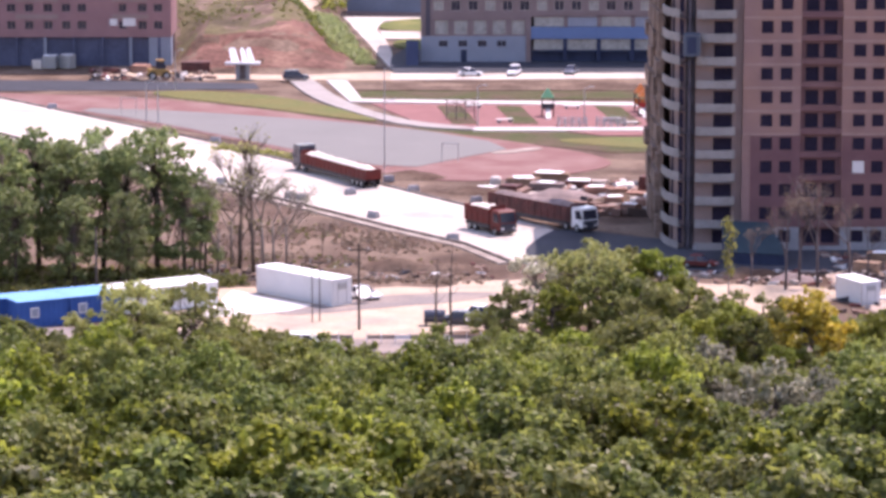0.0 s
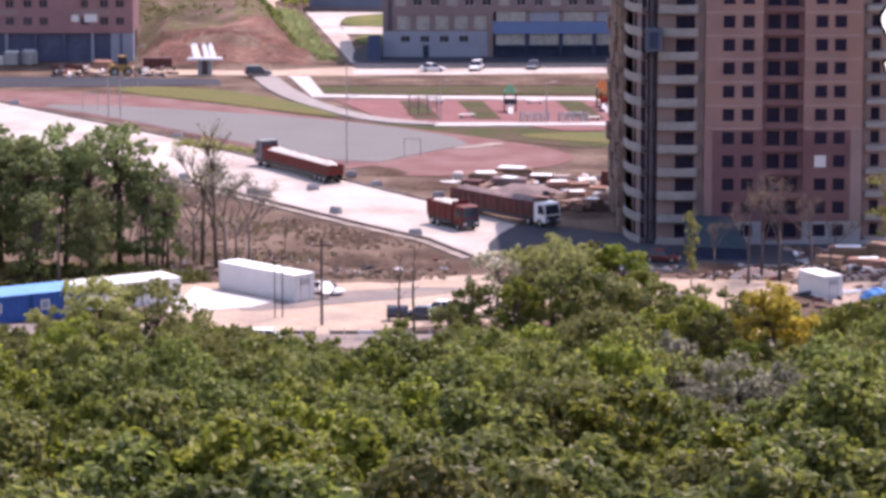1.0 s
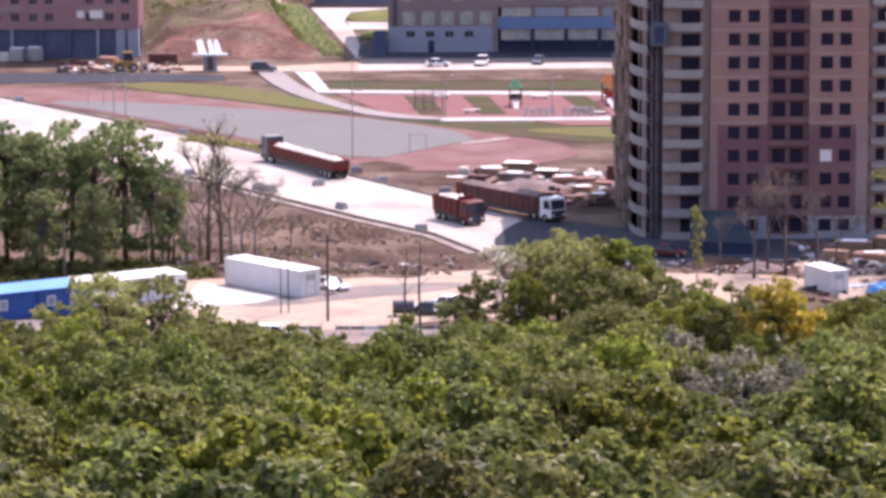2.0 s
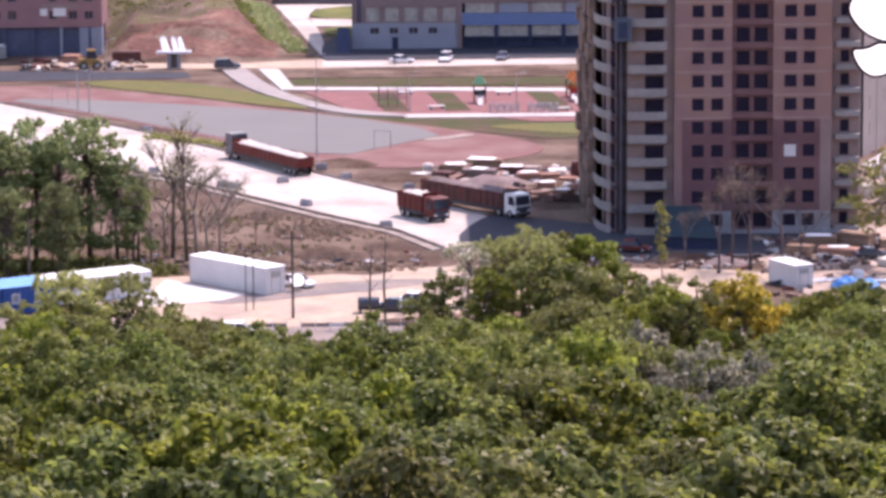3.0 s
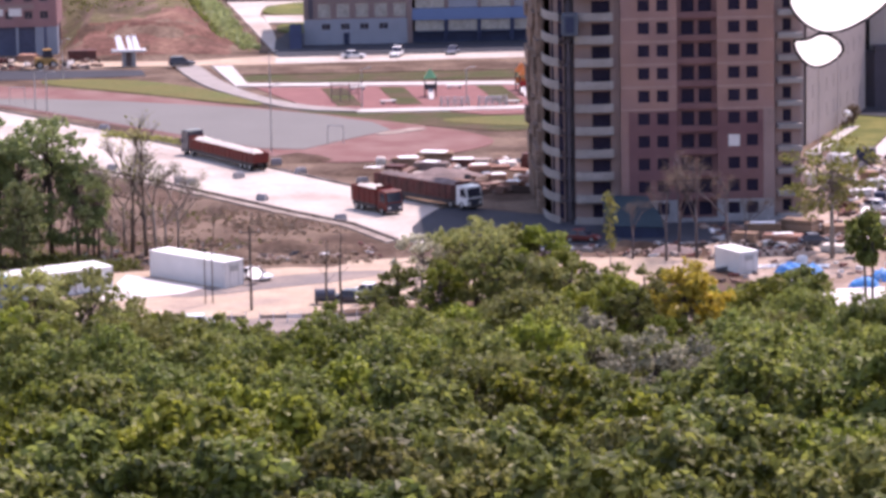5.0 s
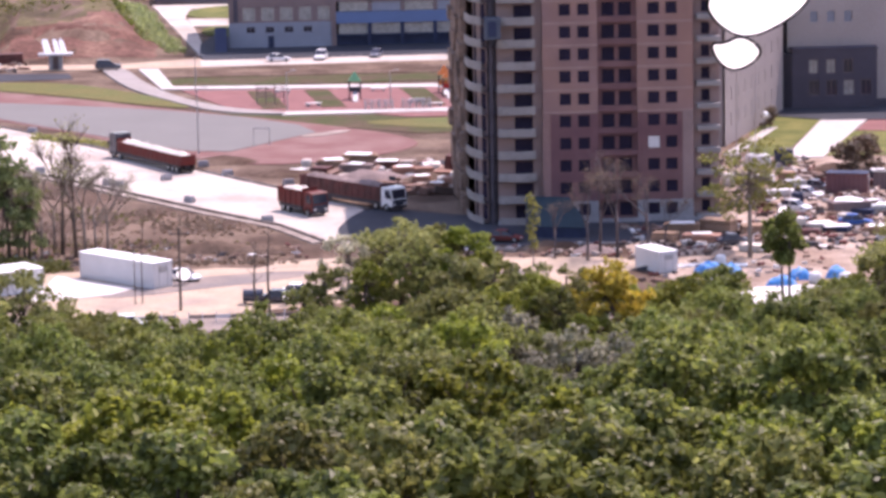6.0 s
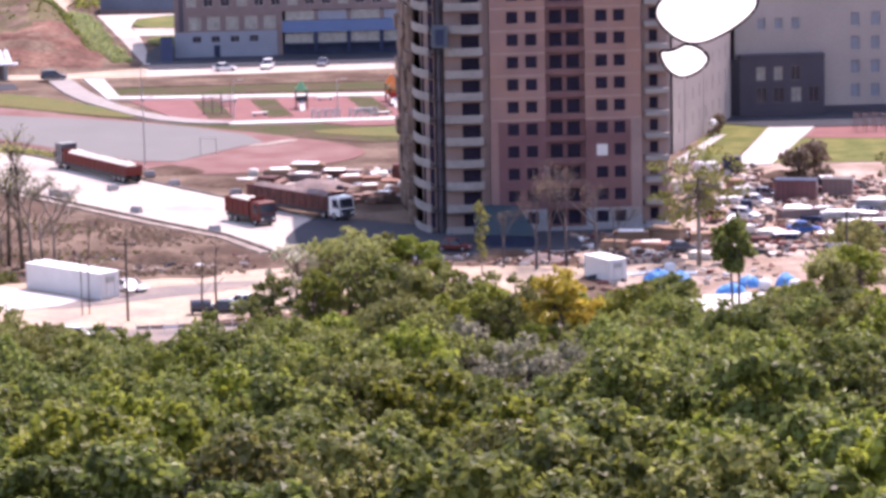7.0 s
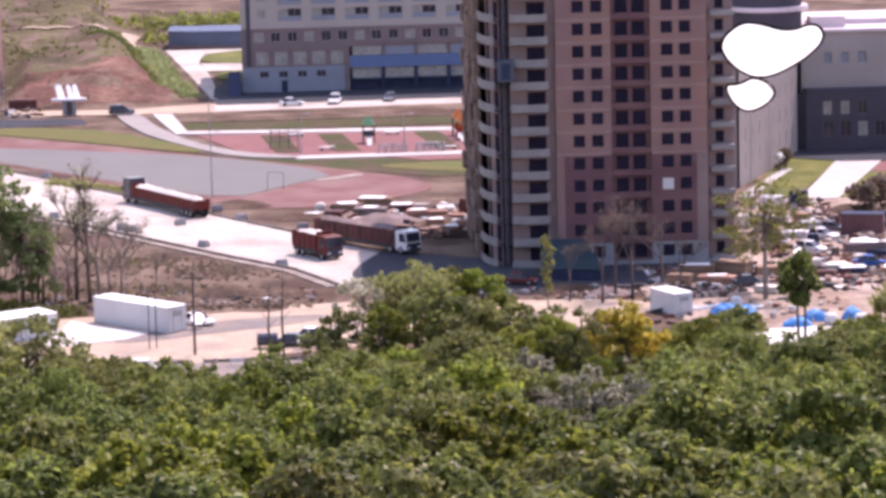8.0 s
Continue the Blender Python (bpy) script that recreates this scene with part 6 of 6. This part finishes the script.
for x, y, z, L, W_, rz in ((14.6, 478.5, 2.0, 3.6, 2.2, -20), (11.0, 476.5, 1.6, 2.8, 2.0, 10), (14.0, 471.0, 1.72, 2.2, 1.8, -30), (18.5, 474.5, 1.52, 3.0, 1.9, -10), (22.6, 459.5, 1.52, 2.0, 1.6, 15),
                           (20.5, 468.0, 1.62, 2.2, 1.6, 5), (24.4, 454.0, 1.34, 1.8, 1.2, -20), (6.0, 475.0, 0.5, 2.2, 1.4, 20), (52.5, 413.0, 1.72, 3.2, 1.6, -5), (81.6, 425.5, 1.34, 4.8, 2.0, -15),
                           (83.0, 419.5, 1.12, 5.2, 2.0, -10), (75.5, 425.0, 2.02, 3.6, 1.8, -18), (77.5, 410.5, 1.1, 4.0, 1.8, -8), (87.0, 432.0, 1.74, 4.0, 1.9, -10), (70.2, 414.5, 1.0, 2.6, 1.8, 8),
                           (-69.6, 622.5, 2.42, 2.3, 1.9, 0), (-66.6, 622.8, 2.52, 2.1, 1.9, -4), (54.4, 408.2, 1.12, 2.4, 1.2, 5)):
    sheet(x, y, z, L, W_, rz, 0, "bright white panel lying on a stack")
for x, y, z, L, W_, rz in GLINTPANELS:
    sheet(x, y, z, L, W_, rz, 0, "bright white panel lying on a stack")
sheet(51.0, 391.5, 0.12, 4.5, 1.8, 8, 0, "white sheet lying on the sand")
sheet(55.8, 391.0, 0.12, 3.5, 1.6, -12, 0, "white sheet lying on the sand")
sheet(6.8, 456.2, 0.2, 3.0, 1.6, -40, 0, "white plank beside the road's edge")


def big_bag(x, y, s, material, label):
    t = Geo()
    rings = []
    for z, k in ((0, 0.86), (0.15, 1.0), (0.6, 1.06), (0.9, 0.98), (1.02, 0.6)):
        rings.append([(s * k * 0.55 * math.copysign(abs(math.cos(a)) ** 0.6, math.cos(a)), s * k * 0.55 * math.copysign(abs(math.sin(a)) ** 0.6, math.sin(a)), s * z) for a in [6.28319 * i / 14 for i in range(14)]])
    t.loft(rings)
    ob = part("bulk_bag", t, material, None, "", True)
    ob.location = (x, y, 0.08)
    return tagged(ob, label, "bag")


for x, y, s in ((25.0, 470.5, 1.5), (27.4, 461.0, 1.6), (25.4, 458.6, 1.4), (27.9, 454.5, 1.5), (7.2, 478.6, 1.3)):
    big_bag(x, y, s, LIGHTLOAD, "pale bulk bag of building material")
for x, y, s in ((63.8, 453.0, 1.6), (71.0, 468.5, 1.8), (69.6, 470.5, 1.6), (63.5, 378.0, 1.2), (66.8, 376.8, 1.3), (47.2, 375.5, 1.0), (51.5, 377.0, 1.0), (54.5, 392.0, 1.1)):
    big_bag(x, y, s, WHITEMETAL, "white bulk bag on the building site")


DEBRIS = bpy.data.materials.new("mixed_debris")
DEBRIS.use_nodes = True
dn, dl = DEBRIS.node_tree.nodes, DEBRIS.node_tree.links
dg, dr = dn.new("ShaderNodeNewGeometry"), dn.new("ShaderNodeValToRGB")
dr.color_ramp.interpolation = 'CONSTANT'
for pos, c in ((0.0, (0.09, 0.06, 0.05)), (0.25, (0.22, 0.13, 0.10)), (0.5, (0.16, 0.05, 0.045)), (0.62, (0.38, 0.31, 0.27)), (0.78, (0.05, 0.05, 0.06)), (0.88, (0.62, 0.60, 0.58))):
    e = dr.color_ramp.elements[0] if pos == 0.0 else dr.color_ramp.elements.new(pos)
    e.position, e.color = pos, (*c, 1)
dr.color_ramp.elements.remove(dr.color_ramp.elements[-1])
dl.new(dg.outputs["Random Per Island"], dr.inputs["Fac"])
dl.new(dr.outputs["Color"], dn["Principled BSDF"].inputs["Base Color"])
dn["Principled BSDF"].inputs["Roughness"].default_value = 0.9


def debris(name, label, regions, seed):
    """Loose boards, bricks and scraps, too many to count."""
    q = random.Random(seed)
    g = Geo()
    for x0, x1, y0, y1, n, big in regions:
        for _ in range(n):
            x, y = q.uniform(x0, x1), q.uniform(y0, y1)
            m = pose(x, y, 0.08, q.uniform(-12, 12), q.uniform(-12, 12), q.uniform(0, 180))
            a, b, h = q.uniform(0.15, 0.9) * big, q.uniform(0.08, 0.4) * big, q.uniform(0.08, 0.5) * big
            vs = [m @ Vector((sx * a, sy * b, z)) for z in (-0.1, h) for sx, sy in ((-1, -1), (1, -1), (1, 1), (-1, 1))]
            g.add(vs, [(3, 2, 1, 0), (4, 5, 6, 7), (0, 1, 5, 4), (1, 2, 6, 5), (2, 3, 7, 6), (3, 0, 4, 7)])
    return tagged(part(name, g, DEBRIS), label, "debris", "", "stuff")


debris("loose_debris", "loose boards, bricks and scraps round the stacks", [(7, 28.5, 453, 481, 300, 1.1), (9, 28.5, 452, 479, 150, 2.1), (46, 64, 400, 421, 260, 1.0), (64, 94, 400, 462, 800, 1.1), (44, 68, 380, 400, 80, 0.8), (63, 78, 455, 476, 160, 1.0)], 31)
debris("yard_debris", "scraps and rubble on the bank below the road", [(-30, 6, 403, 414, 160, 0.7), (-62, -40, 604, 622, 120, 1.2), (28, 45, 400, 409, 110, 0.8)], 32)


# ---------------------------------------------------------------- posts, blocks and fixtures
def road_block(x, y, rz):
    t = Geo().loft([[(-0.75, -0.4, 0), (0.75, -0.4, 0), (0.75, 0.4, 0), (-0.75, 0.4, 0)], [(-0.75, -0.4, 0.35), (0.75, -0.4, 0.35), (0.75, 0.4, 0.35), (-0.75, 0.4, 0.35)], [(-0.65, -0.25, 0.85), (0.65, -0.25, 0.85), (0.65, 0.25, 0.85), (-0.65, 0.25, 0.85)]])
    ob = part("concrete_block", t, RAWCONC)
    ob.matrix_world = pose(x, y, 0.14, 0, 0, rz)
    return tagged(ob, "grey concrete barrier block on the road", "road block", "blocks along the road")


for x, y in ((-4.0, 473.0), (4.4, 462.8), (-9.0, 449.8), (-19.0, 465.4), (-20.5, 467.0), (-62.9, 564), (1.2, 431.6), (-7.5, 482.5), (-34, 523), (-12.5, 470.2), (-30.5, 480.5)):
    road_block(x, y, rnd.uniform(-40, 40))


def utility_pole(x, y, h, label, arms=1, r=0.16):
    t = thing("utility_pole", pose(x, y, 0), label, "pole")
    part("post", Geo().tube((0, 0, -0.4), (0, 0, h), r, r * 0.7, 8), POLEWOOD, t)
    for k in range(arms):
        a = part("crossarm", Geo().box(-1.1, 1.1, -0.06, 0.06, h - 0.75 - 0.6 * k, h - 0.6 - 0.6 * k), POLEWOOD, t)
        for xx in (-1.0, 1.0):
            part("insulator", Geo().tube((xx, 0, h - 0.6 - 0.6 * k), (xx, 0, h - 0.35 - 0.6 * k), 0.06, 0.04, 6), WHITEMETAL, a)


utility_pole(-9.0, 372, 9.4, "dark wooden utility pole with a crossarm")
utility_pole(-13.4, 377, 7.2, "slim wooden utility pole", 1, 0.08)
utility_pole(-14.2, 376.6, 7.0, "slim wooden utility pole", 0, 0.07)
utility_pole(-38.5, 386, 9.0, "slim wooden utility pole", 0)
utility_pole(57.8, 360.5, 8.0, "slim wooden utility pole", 0)
utility_pole(72.2, 374, 9.5, "pale utility pole beside the building site")


def street_lamp(x, y, h=9.0):
    t = thing("street_lamp", pose(x, y, 0.1), "slim grey street lamp with a curved arm", "street lamp", "lamps round the sports ground")
    part("post", Geo().tube((0, 0, 0), (0, 0, h), 0.11, 0.06, 8), GREYMETAL, t)
    part("arm", Geo().tube((0, 0, h), (0.9, 0, h + 0.35), 0.05, 0.04, 6), GREYMETAL, t)
    part("lamp_head", Geo().box(0.7, 1.5, -0.12, 0.12, h + 0.28, h + 0.42, 0.03), GREYMETAL, t)


for x, y, h in ((-8.3, 495.5, 9.5), (5.4, 543, 6.0), (-9.5, 569, 6.0), (-45, 590, 6.5), (38, 545, 6), (22, 545, 5.5), (-44.5, 547, 6.0), (-46.5, 549, 6.0)):
    street_lamp(x, y, h)


def goal(x, y, rz):
    t = thing("football_goal", pose(x, y, 0.16, 0, 0, rz), "thin grey steel football goal frame", "goal")
    part("post", Geo().tube((-1.2, 0, 0), (-1.2, 0, 2.6), 0.06, None, 6), GREYMETAL, t)
    part("post", Geo().tube((1.2, 0, 0), (1.2, 0, 2.6), 0.06, None, 6), GREYMETAL, t)
    part("crossbar", Geo().tube((-1.2, 0, 2.6), (1.2, 0, 2.6), 0.06, None, 6), GREYMETAL, t)


goal(1.0, 502.5, -12)
goal(-50, 557, 0)


def gate_sign():
    t = thing("entrance_sign", pose(-34.6, 606.5, 0.1), "pale slab on piers carrying three leaning white panels", "sign")
    part("slab", Geo().box(-3.0, 3.0, -1.0, 1.0, 2.55, 2.95, 0.06), WHITEMETAL, t)
    part("pier", Geo().box(-1.2, -0.5, -0.5, 0.5, -0.1, 2.55), RAWCONC, t)
    part("pier", Geo().box(0.5, 1.2, -0.5, 0.5, -0.1, 2.55), RAWCONC, t)
    part("back_wall", Geo().box(-0.48, 0.48, 0.2, 0.4, -0.1, 2.55), BROWNWALL, t)
    for x, w in ((-1.7, 1.1), (0.0, 0.75), (1.1, 0.8)):
        part("panel", Geo().loft([[(x - w / 2 + 0.35, -0.4, 2.95), (x + w / 2 + 0.55, -0.4, 2.95), (x + w / 2 + 0.55, -0.1, 2.95), (x - w / 2 + 0.35, -0.1, 2.95)],
                                  [(x - w / 2 - 0.2, 1.6, 4.9), (x + w / 2 - 0.2, 1.6, 4.9), (x + w / 2 - 0.2, 1.9, 4.9), (x - w / 2 - 0.2, 1.9, 4.9)],
                                  [(x - w / 2, 1.8, 5.2), (x + w / 2 - 0.4, 1.8, 5.2), (x + w / 2 - 0.4, 2.0, 5.2), (x - w / 2, 2.0, 5.2)]]), WHITEBRIGHT, t, "leaning white panel")


gate_sign()


def loader():
    t = thing("wheel_loader", pose(-48.8, 606.0, 0.1, 0, 0, 12), "brown-yellow wheel loader with its bucket lowered", "loader")
    part("body", Geo().box(-2.2, 1.0, -0.9, 0.9, 0.7, 1.9, 0.15), YELLOW, t)
    cab = part("cab", Geo().loft([[(-0.8, -0.8, 1.9), (0.9, -0.8, 1.9), (0.9, 0.8, 1.9), (-0.8, 0.8, 1.9)], [(-0.6, -0.7, 3.2), (0.6, -0.7, 3.2), (0.6, 0.7, 3.2), (-0.6, 0.7, 3.2)]]), GLASS, t)
    part("cab_roof", Geo().box(-0.75, 0.75, -0.8, 0.8, 3.2, 3.35), YELLOW, cab)
    for s in (-0.6, 0.6):
        part("lift_arm", Geo().tube((0.8, s, 1.6), (2.6, s, 0.7), 0.14, None, 6), YELLOW, t)
    part("bucket", Geo().profile([(-1.3, 0.1), (1.3, 0.1), (1.3, 1.0), (1.1, 1.0), (1.1, 0.25), (-1.1, 0.25), (-1.1, 1.0), (-1.3, 1.0)], 2.5, 3.2), STEEL, t)
    wheel_set(t, [(x, s) for x in (-1.5, 0.9) for s in (-0.95, 0.95)], 0.7, 0.5)


loader()


PLAYORANGE = mat("orange_play_paint", (0.52, 0.16, 0.05), 0.5, 0.2, 1, 6, 0.1)


def play_tower(x, y, panel, roof, label, roof_label):
    t = thing("play_tower", pose(x, y, 0.12), label, "playground tower")
    for x in (-0.9, 0.9):
        for y in (-0.9, 0.9):
            part("post", Geo().tube((x, y, 0), (x, y, 3.0), 0.08, None, 6), STEEL, t)
    part("deck", Geo().box(-1.0, 1.0, -1.0, 1.0, 1.2, 1.3), WOOD, t)
    part("side_panel", Geo().box(-0.95, 0.95, -1.02, -0.95, 1.3, 2.1), panel, t)
    part("side_panel", Geo().box(0.95, 1.02, -0.95, 0.95, 1.3, 2.1), panel, t)
    part("roof", Geo().loft([[(-1.0, -1.0, 3.0), (1.0, -1.0, 3.0), (1.0, 1.0, 3.0), (-1.0, 1.0, 3.0)], [(-0.1, -0.1, 4.4), (0.1, -0.1, 4.4), (0.1, 0.1, 4.4), (-0.1, 0.1, 4.4)]]), roof, t, roof_label)
    part("slide", Geo().profile([(-4.0, 0.1), (-1.0, 1.35), (-1.0, 1.25), (-4.0, 0.0)], -0.4, 0.4), GREYMETAL, t)


play_tower(16.6, 555, STEEL, GREENPAINT, "playground tower with a green pointed roof", "green pointed roof")
play_tower(31.6, 561, PLAYORANGE, PLAYORANGE, "orange playground tower beside the footpath", "orange pointed roof")
play_tower(32.0, 556, REDPAINT, PLAYORANGE, "orange and red playground tower", "orange pointed roof")


def bench(x, y, rz):
    t = thing("bench", pose(x, y, 0.12, 0, 0, rz), "white concrete bench on the pink playground", "bench", "playground benches")
    part("seat", Geo().box(-1.3, 1.3, -0.45, 0.45, 0.4, 0.55, 0.03), WHITECONC, t)
    for k in (-0.9, 0.9):
        part("leg", Geo().box(k - 0.15, k + 0.15, -0.35, 0.35, 0, 0.4), RAWCONC, t)


for x, y, rz in ((5.0, 565.5, 8), (20.8, 564.5, -6), (9.6, 547, 20), (26.5, 549, 0), (29.0, 543.5, 4)):
    bench(x, y, rz)


def climbing_frame(x, y, material, label, h=3.0, n=4):
    t = thing("climbing_frame", pose(x, y, 0.12), label, "climbing frame")
    for k in range(n):
        for yy in (-1.2, 1.2):
            part("post", Geo().tube((-2.2 + 4.4 * k / (n - 1), yy, 0), (-2.2 + 4.4 * k / (n - 1), yy, h - 0.3 * (k % 2)), 0.08, None, 6), material, t)
        part("bar", Geo().tube((-2.2 + 4.4 * k / (n - 1), -1.2, h * 0.85), (-2.2 + 4.4 * k / (n - 1), 1.2, h * 0.85), 0.06, None, 6), material, t)
    for yy in (-1.2, 1.2):
        for z in (h * 0.4, h * 0.62, h * 0.85):
            part("rail", Geo().tube((-2.2, yy, z), (2.2, yy, z), 0.06, None, 6), material, t)


climbing_frame(2.8, 551.5, BROWNWALL, "brown climbing frame on the pink playground")
climbing_frame(101, 508, BROWNWALL, "brown climbing frame by the tan building")
climbing_frame(20, 541.8, GREYMETAL, "grey low exercise frame beside the footpath", 1.5, 5)
climbing_frame(26, 541.8, GREYMETAL, "grey low exercise frame beside the footpath", 1.5, 5)


def tank():
    t = thing("round_tank", pose(-0.9, 374.8, 0.06), "dark round tank lying on skids", "tank")
    part("shell", Geo().tube((-1.1, 0, 0.95), (1.1, 0, 0.95), 0.72, None, 20), CARDARK, t)
    part("rim", Geo().tube((-1.16, 0, 0.95), (-1.1, 0, 0.95), 0.76, None, 20), STEEL, t)
    part("rim", Geo().tube((1.1, 0, 0.95), (1.16, 0, 0.95), 0.76, None, 20), STEEL, t)
    for x in (-0.9, 0.9):
        part("skid", Geo().box(x - 0.1, x + 0.1, -0.8, 0.8, 0, 0.4), STEEL, t)


tank()


def lane_fence():
    t = thing("lane_fence", pose(-14, 364.5, 0.05), "low white fence beside the lane", "fence")
    for k in range(14):
        part("post", Geo().box(1.5 * k - 0.05, 1.5 * k + 0.05, -0.05, 0.05, 0, 1.2), WHITEMETAL, t)
    for k in range(13):
        if k % 5 != 3:
            part("board", Geo().box(1.5 * k + 0.06, 1.5 * k + 1.44, -0.03, 0.03, 0.45, 0.85), DUSTY if k % 3 else WHITEMETAL, t)


lane_fence()


# white globe and post added in place of a bright glint
def glint_globe():
    t = thing("glint_globe", pose(76.4, 503.5, 0.2), "white globe on an added post standing in for a bright glint", "lamp")
    part("post", Geo().tube((0, 0, 0), (0, 0, 2.2), 0.06, None, 6), STEEL, t)
    g = Geo()
    n = 12
    rings = [[(0.5 * math.sin(p) * math.cos(6.28319 * k / n), 0.5 * math.sin(p) * math.sin(6.28319 * k / n), 2.6 - 0.5 * math.cos(p)) for k in range(n)] for p in (0.15, 0.6, 1.1, 1.57, 2.0, 2.5, 3.0)]
    g.loft(rings)
    part("globe", g, WHITEBRIGHT, t, "white globe", True)


glint_globe()

# backlit white for the shapes that stand in for sun glints
GLINTWHITE = bpy.data.materials.new("glint_white")
GLINTWHITE.use_nodes = True
fn, fl = GLINTWHITE.node_tree.nodes, GLINTWHITE.node_tree.links
ft = fn.new("ShaderNodeBsdfTranslucent")
ft.inputs["Color"].default_value = (0.93, 0.93, 0.93, 1)
fm = fn.new("ShaderNodeMixShader")
fm.inputs["Fac"].default_value = 0.75
fn["Principled BSDF"].inputs["Base Color"].default_value = (0.9, 0.9, 0.9, 1)
fl.new(fn["Principled BSDF"].outputs[0], fm.inputs[1])
fl.new(ft.outputs[0], fm.inputs[2])
fl.new(fm.outputs[0], fn["Material Output"].inputs["Surface"])


def sail(x, y, z, outline, label, lean=38):
    """A white sheet with a dark rim standing in for a blown sun glint; it leans forward."""
    t = thing("glint_shape", pose(x, y, 0), label, "sail")
    pts = rounded(outline, 3)
    m = Matrix.Translation((0, 0, z)) @ Matrix.Rotation(radians(lean), 4, 'X')
    k = 1 / math.cos(radians(lean))
    P = [m @ Vector((a, 0, b * k)) for a, b in pts]
    g = Geo()
    c = m @ Vector((0, 0, 0))
    n = len(P)
    g.add([*P, c], [(i, (i + 1) % n, n) for i in range(n)])
    part("sail", g, GLINTWHITE, t, "bright white translucent sheet painting the glint")
    halo = Geo()
    nrm = m.to_3x3() @ Vector((0, 1, 0))
    for i in range(n):
        side = (P[(i + 1) % n] - P[i - 1]).normalized().cross(nrm)
        halo.v += [tuple(P[i] + side * 0.2 * math.cos(1.2566 * j) + nrm * 0.2 * math.sin(1.2566 * j)) for j in range(5)]
        halo.f += [(i * 5 + j, i * 5 + (j + 1) % 5, (i + 1) % n * 5 + (j + 1) % 5, (i + 1) % n * 5 + j) for j in range(5)]
    part("halo", halo, HALOBLACK, t, "black rim painting the dark edge of the glint")
    # mast added only to carry the glint shape
    part("mast", Geo().tube((0, 0.5, -0.2), (0, 0.5, z), 0.07, 0.05, 8), TAN, t)


sail(62.1, 415, 27.9, [(-6.7, 1.1), (-4.0, 3.9), (-1.3, 3.5), (2.2, 2.3), (5.3, 3.7), (7.0, 1.4), (4.4, -1.6), (-0.2, -4.1), (-4.1, -2.6)], "large white black-rimmed shape standing in for a blown sun glint")
sail(60.7, 422, 21.6, [(-3.6, 1.6), (-1.7, 1.4), (0.2, 2.6), (2.9, 1.0), (3.0, -0.8), (0.2, -2.6), (-2.1, -1.4)], "small white black-rimmed shape standing in for a blown sun glint")


def reflector(x, y, z, r, label):
    """A round white disc with a dark rim, added as a sun glint; the post is added too."""
    t = thing("glint_disc", pose(x, y, 0.08), label, "reflector")
    m = Matrix.Translation((0, 0, z)) @ Matrix.Rotation(radians(30), 4, 'X')
    nrm = m.to_3x3() @ Vector((0, 1, 0))
    n = 24
    out = [(m.to_3x3() @ Vector((math.cos(6.28319 * k / n), 0, math.sin(6.28319 * k / n) / math.cos(radians(30))))) for k in range(n)]
    c = Vector((0, 0, z))
    part("disc", Geo().add([c + o * r for o in out] + [c], [(i, (i + 1) % n, n) for i in range(n)]), GLINTWHITE, t, "white disc painting a sun glint")
    rim = Geo()
    for i in range(n):
        rim.v += [tuple(c + out[i] * (r + 0.07 * math.cos(1.5708 * j)) + nrm * 0.07 * math.sin(1.5708 * j)) for j in range(4)]
        rim.f += [(i * 4 + j, i * 4 + (j + 1) % 4, (i + 1) % n * 4 + (j + 1) % 4, (i + 1) % n * 4 + j) for j in range(4)]
    part("rim", rim, HALOBLACK, t, "dark rim")
    part("post", Geo().tube((0, 0.12, -0.1), (0, 0.12, z), 0.05, None, 6), STEEL, t)


reflector(-8.9, 388.2, 1.2, 0.9, "round white disc standing in for a sun glint on the white car")
reflector(2.8, 373.2, 0.85, 0.5, "small round white disc standing in for a sun glint by the dark car")
reflector(66.4, 420.7, 1.5, 0.75, "round white disc standing in for a sun glint among the stacks")
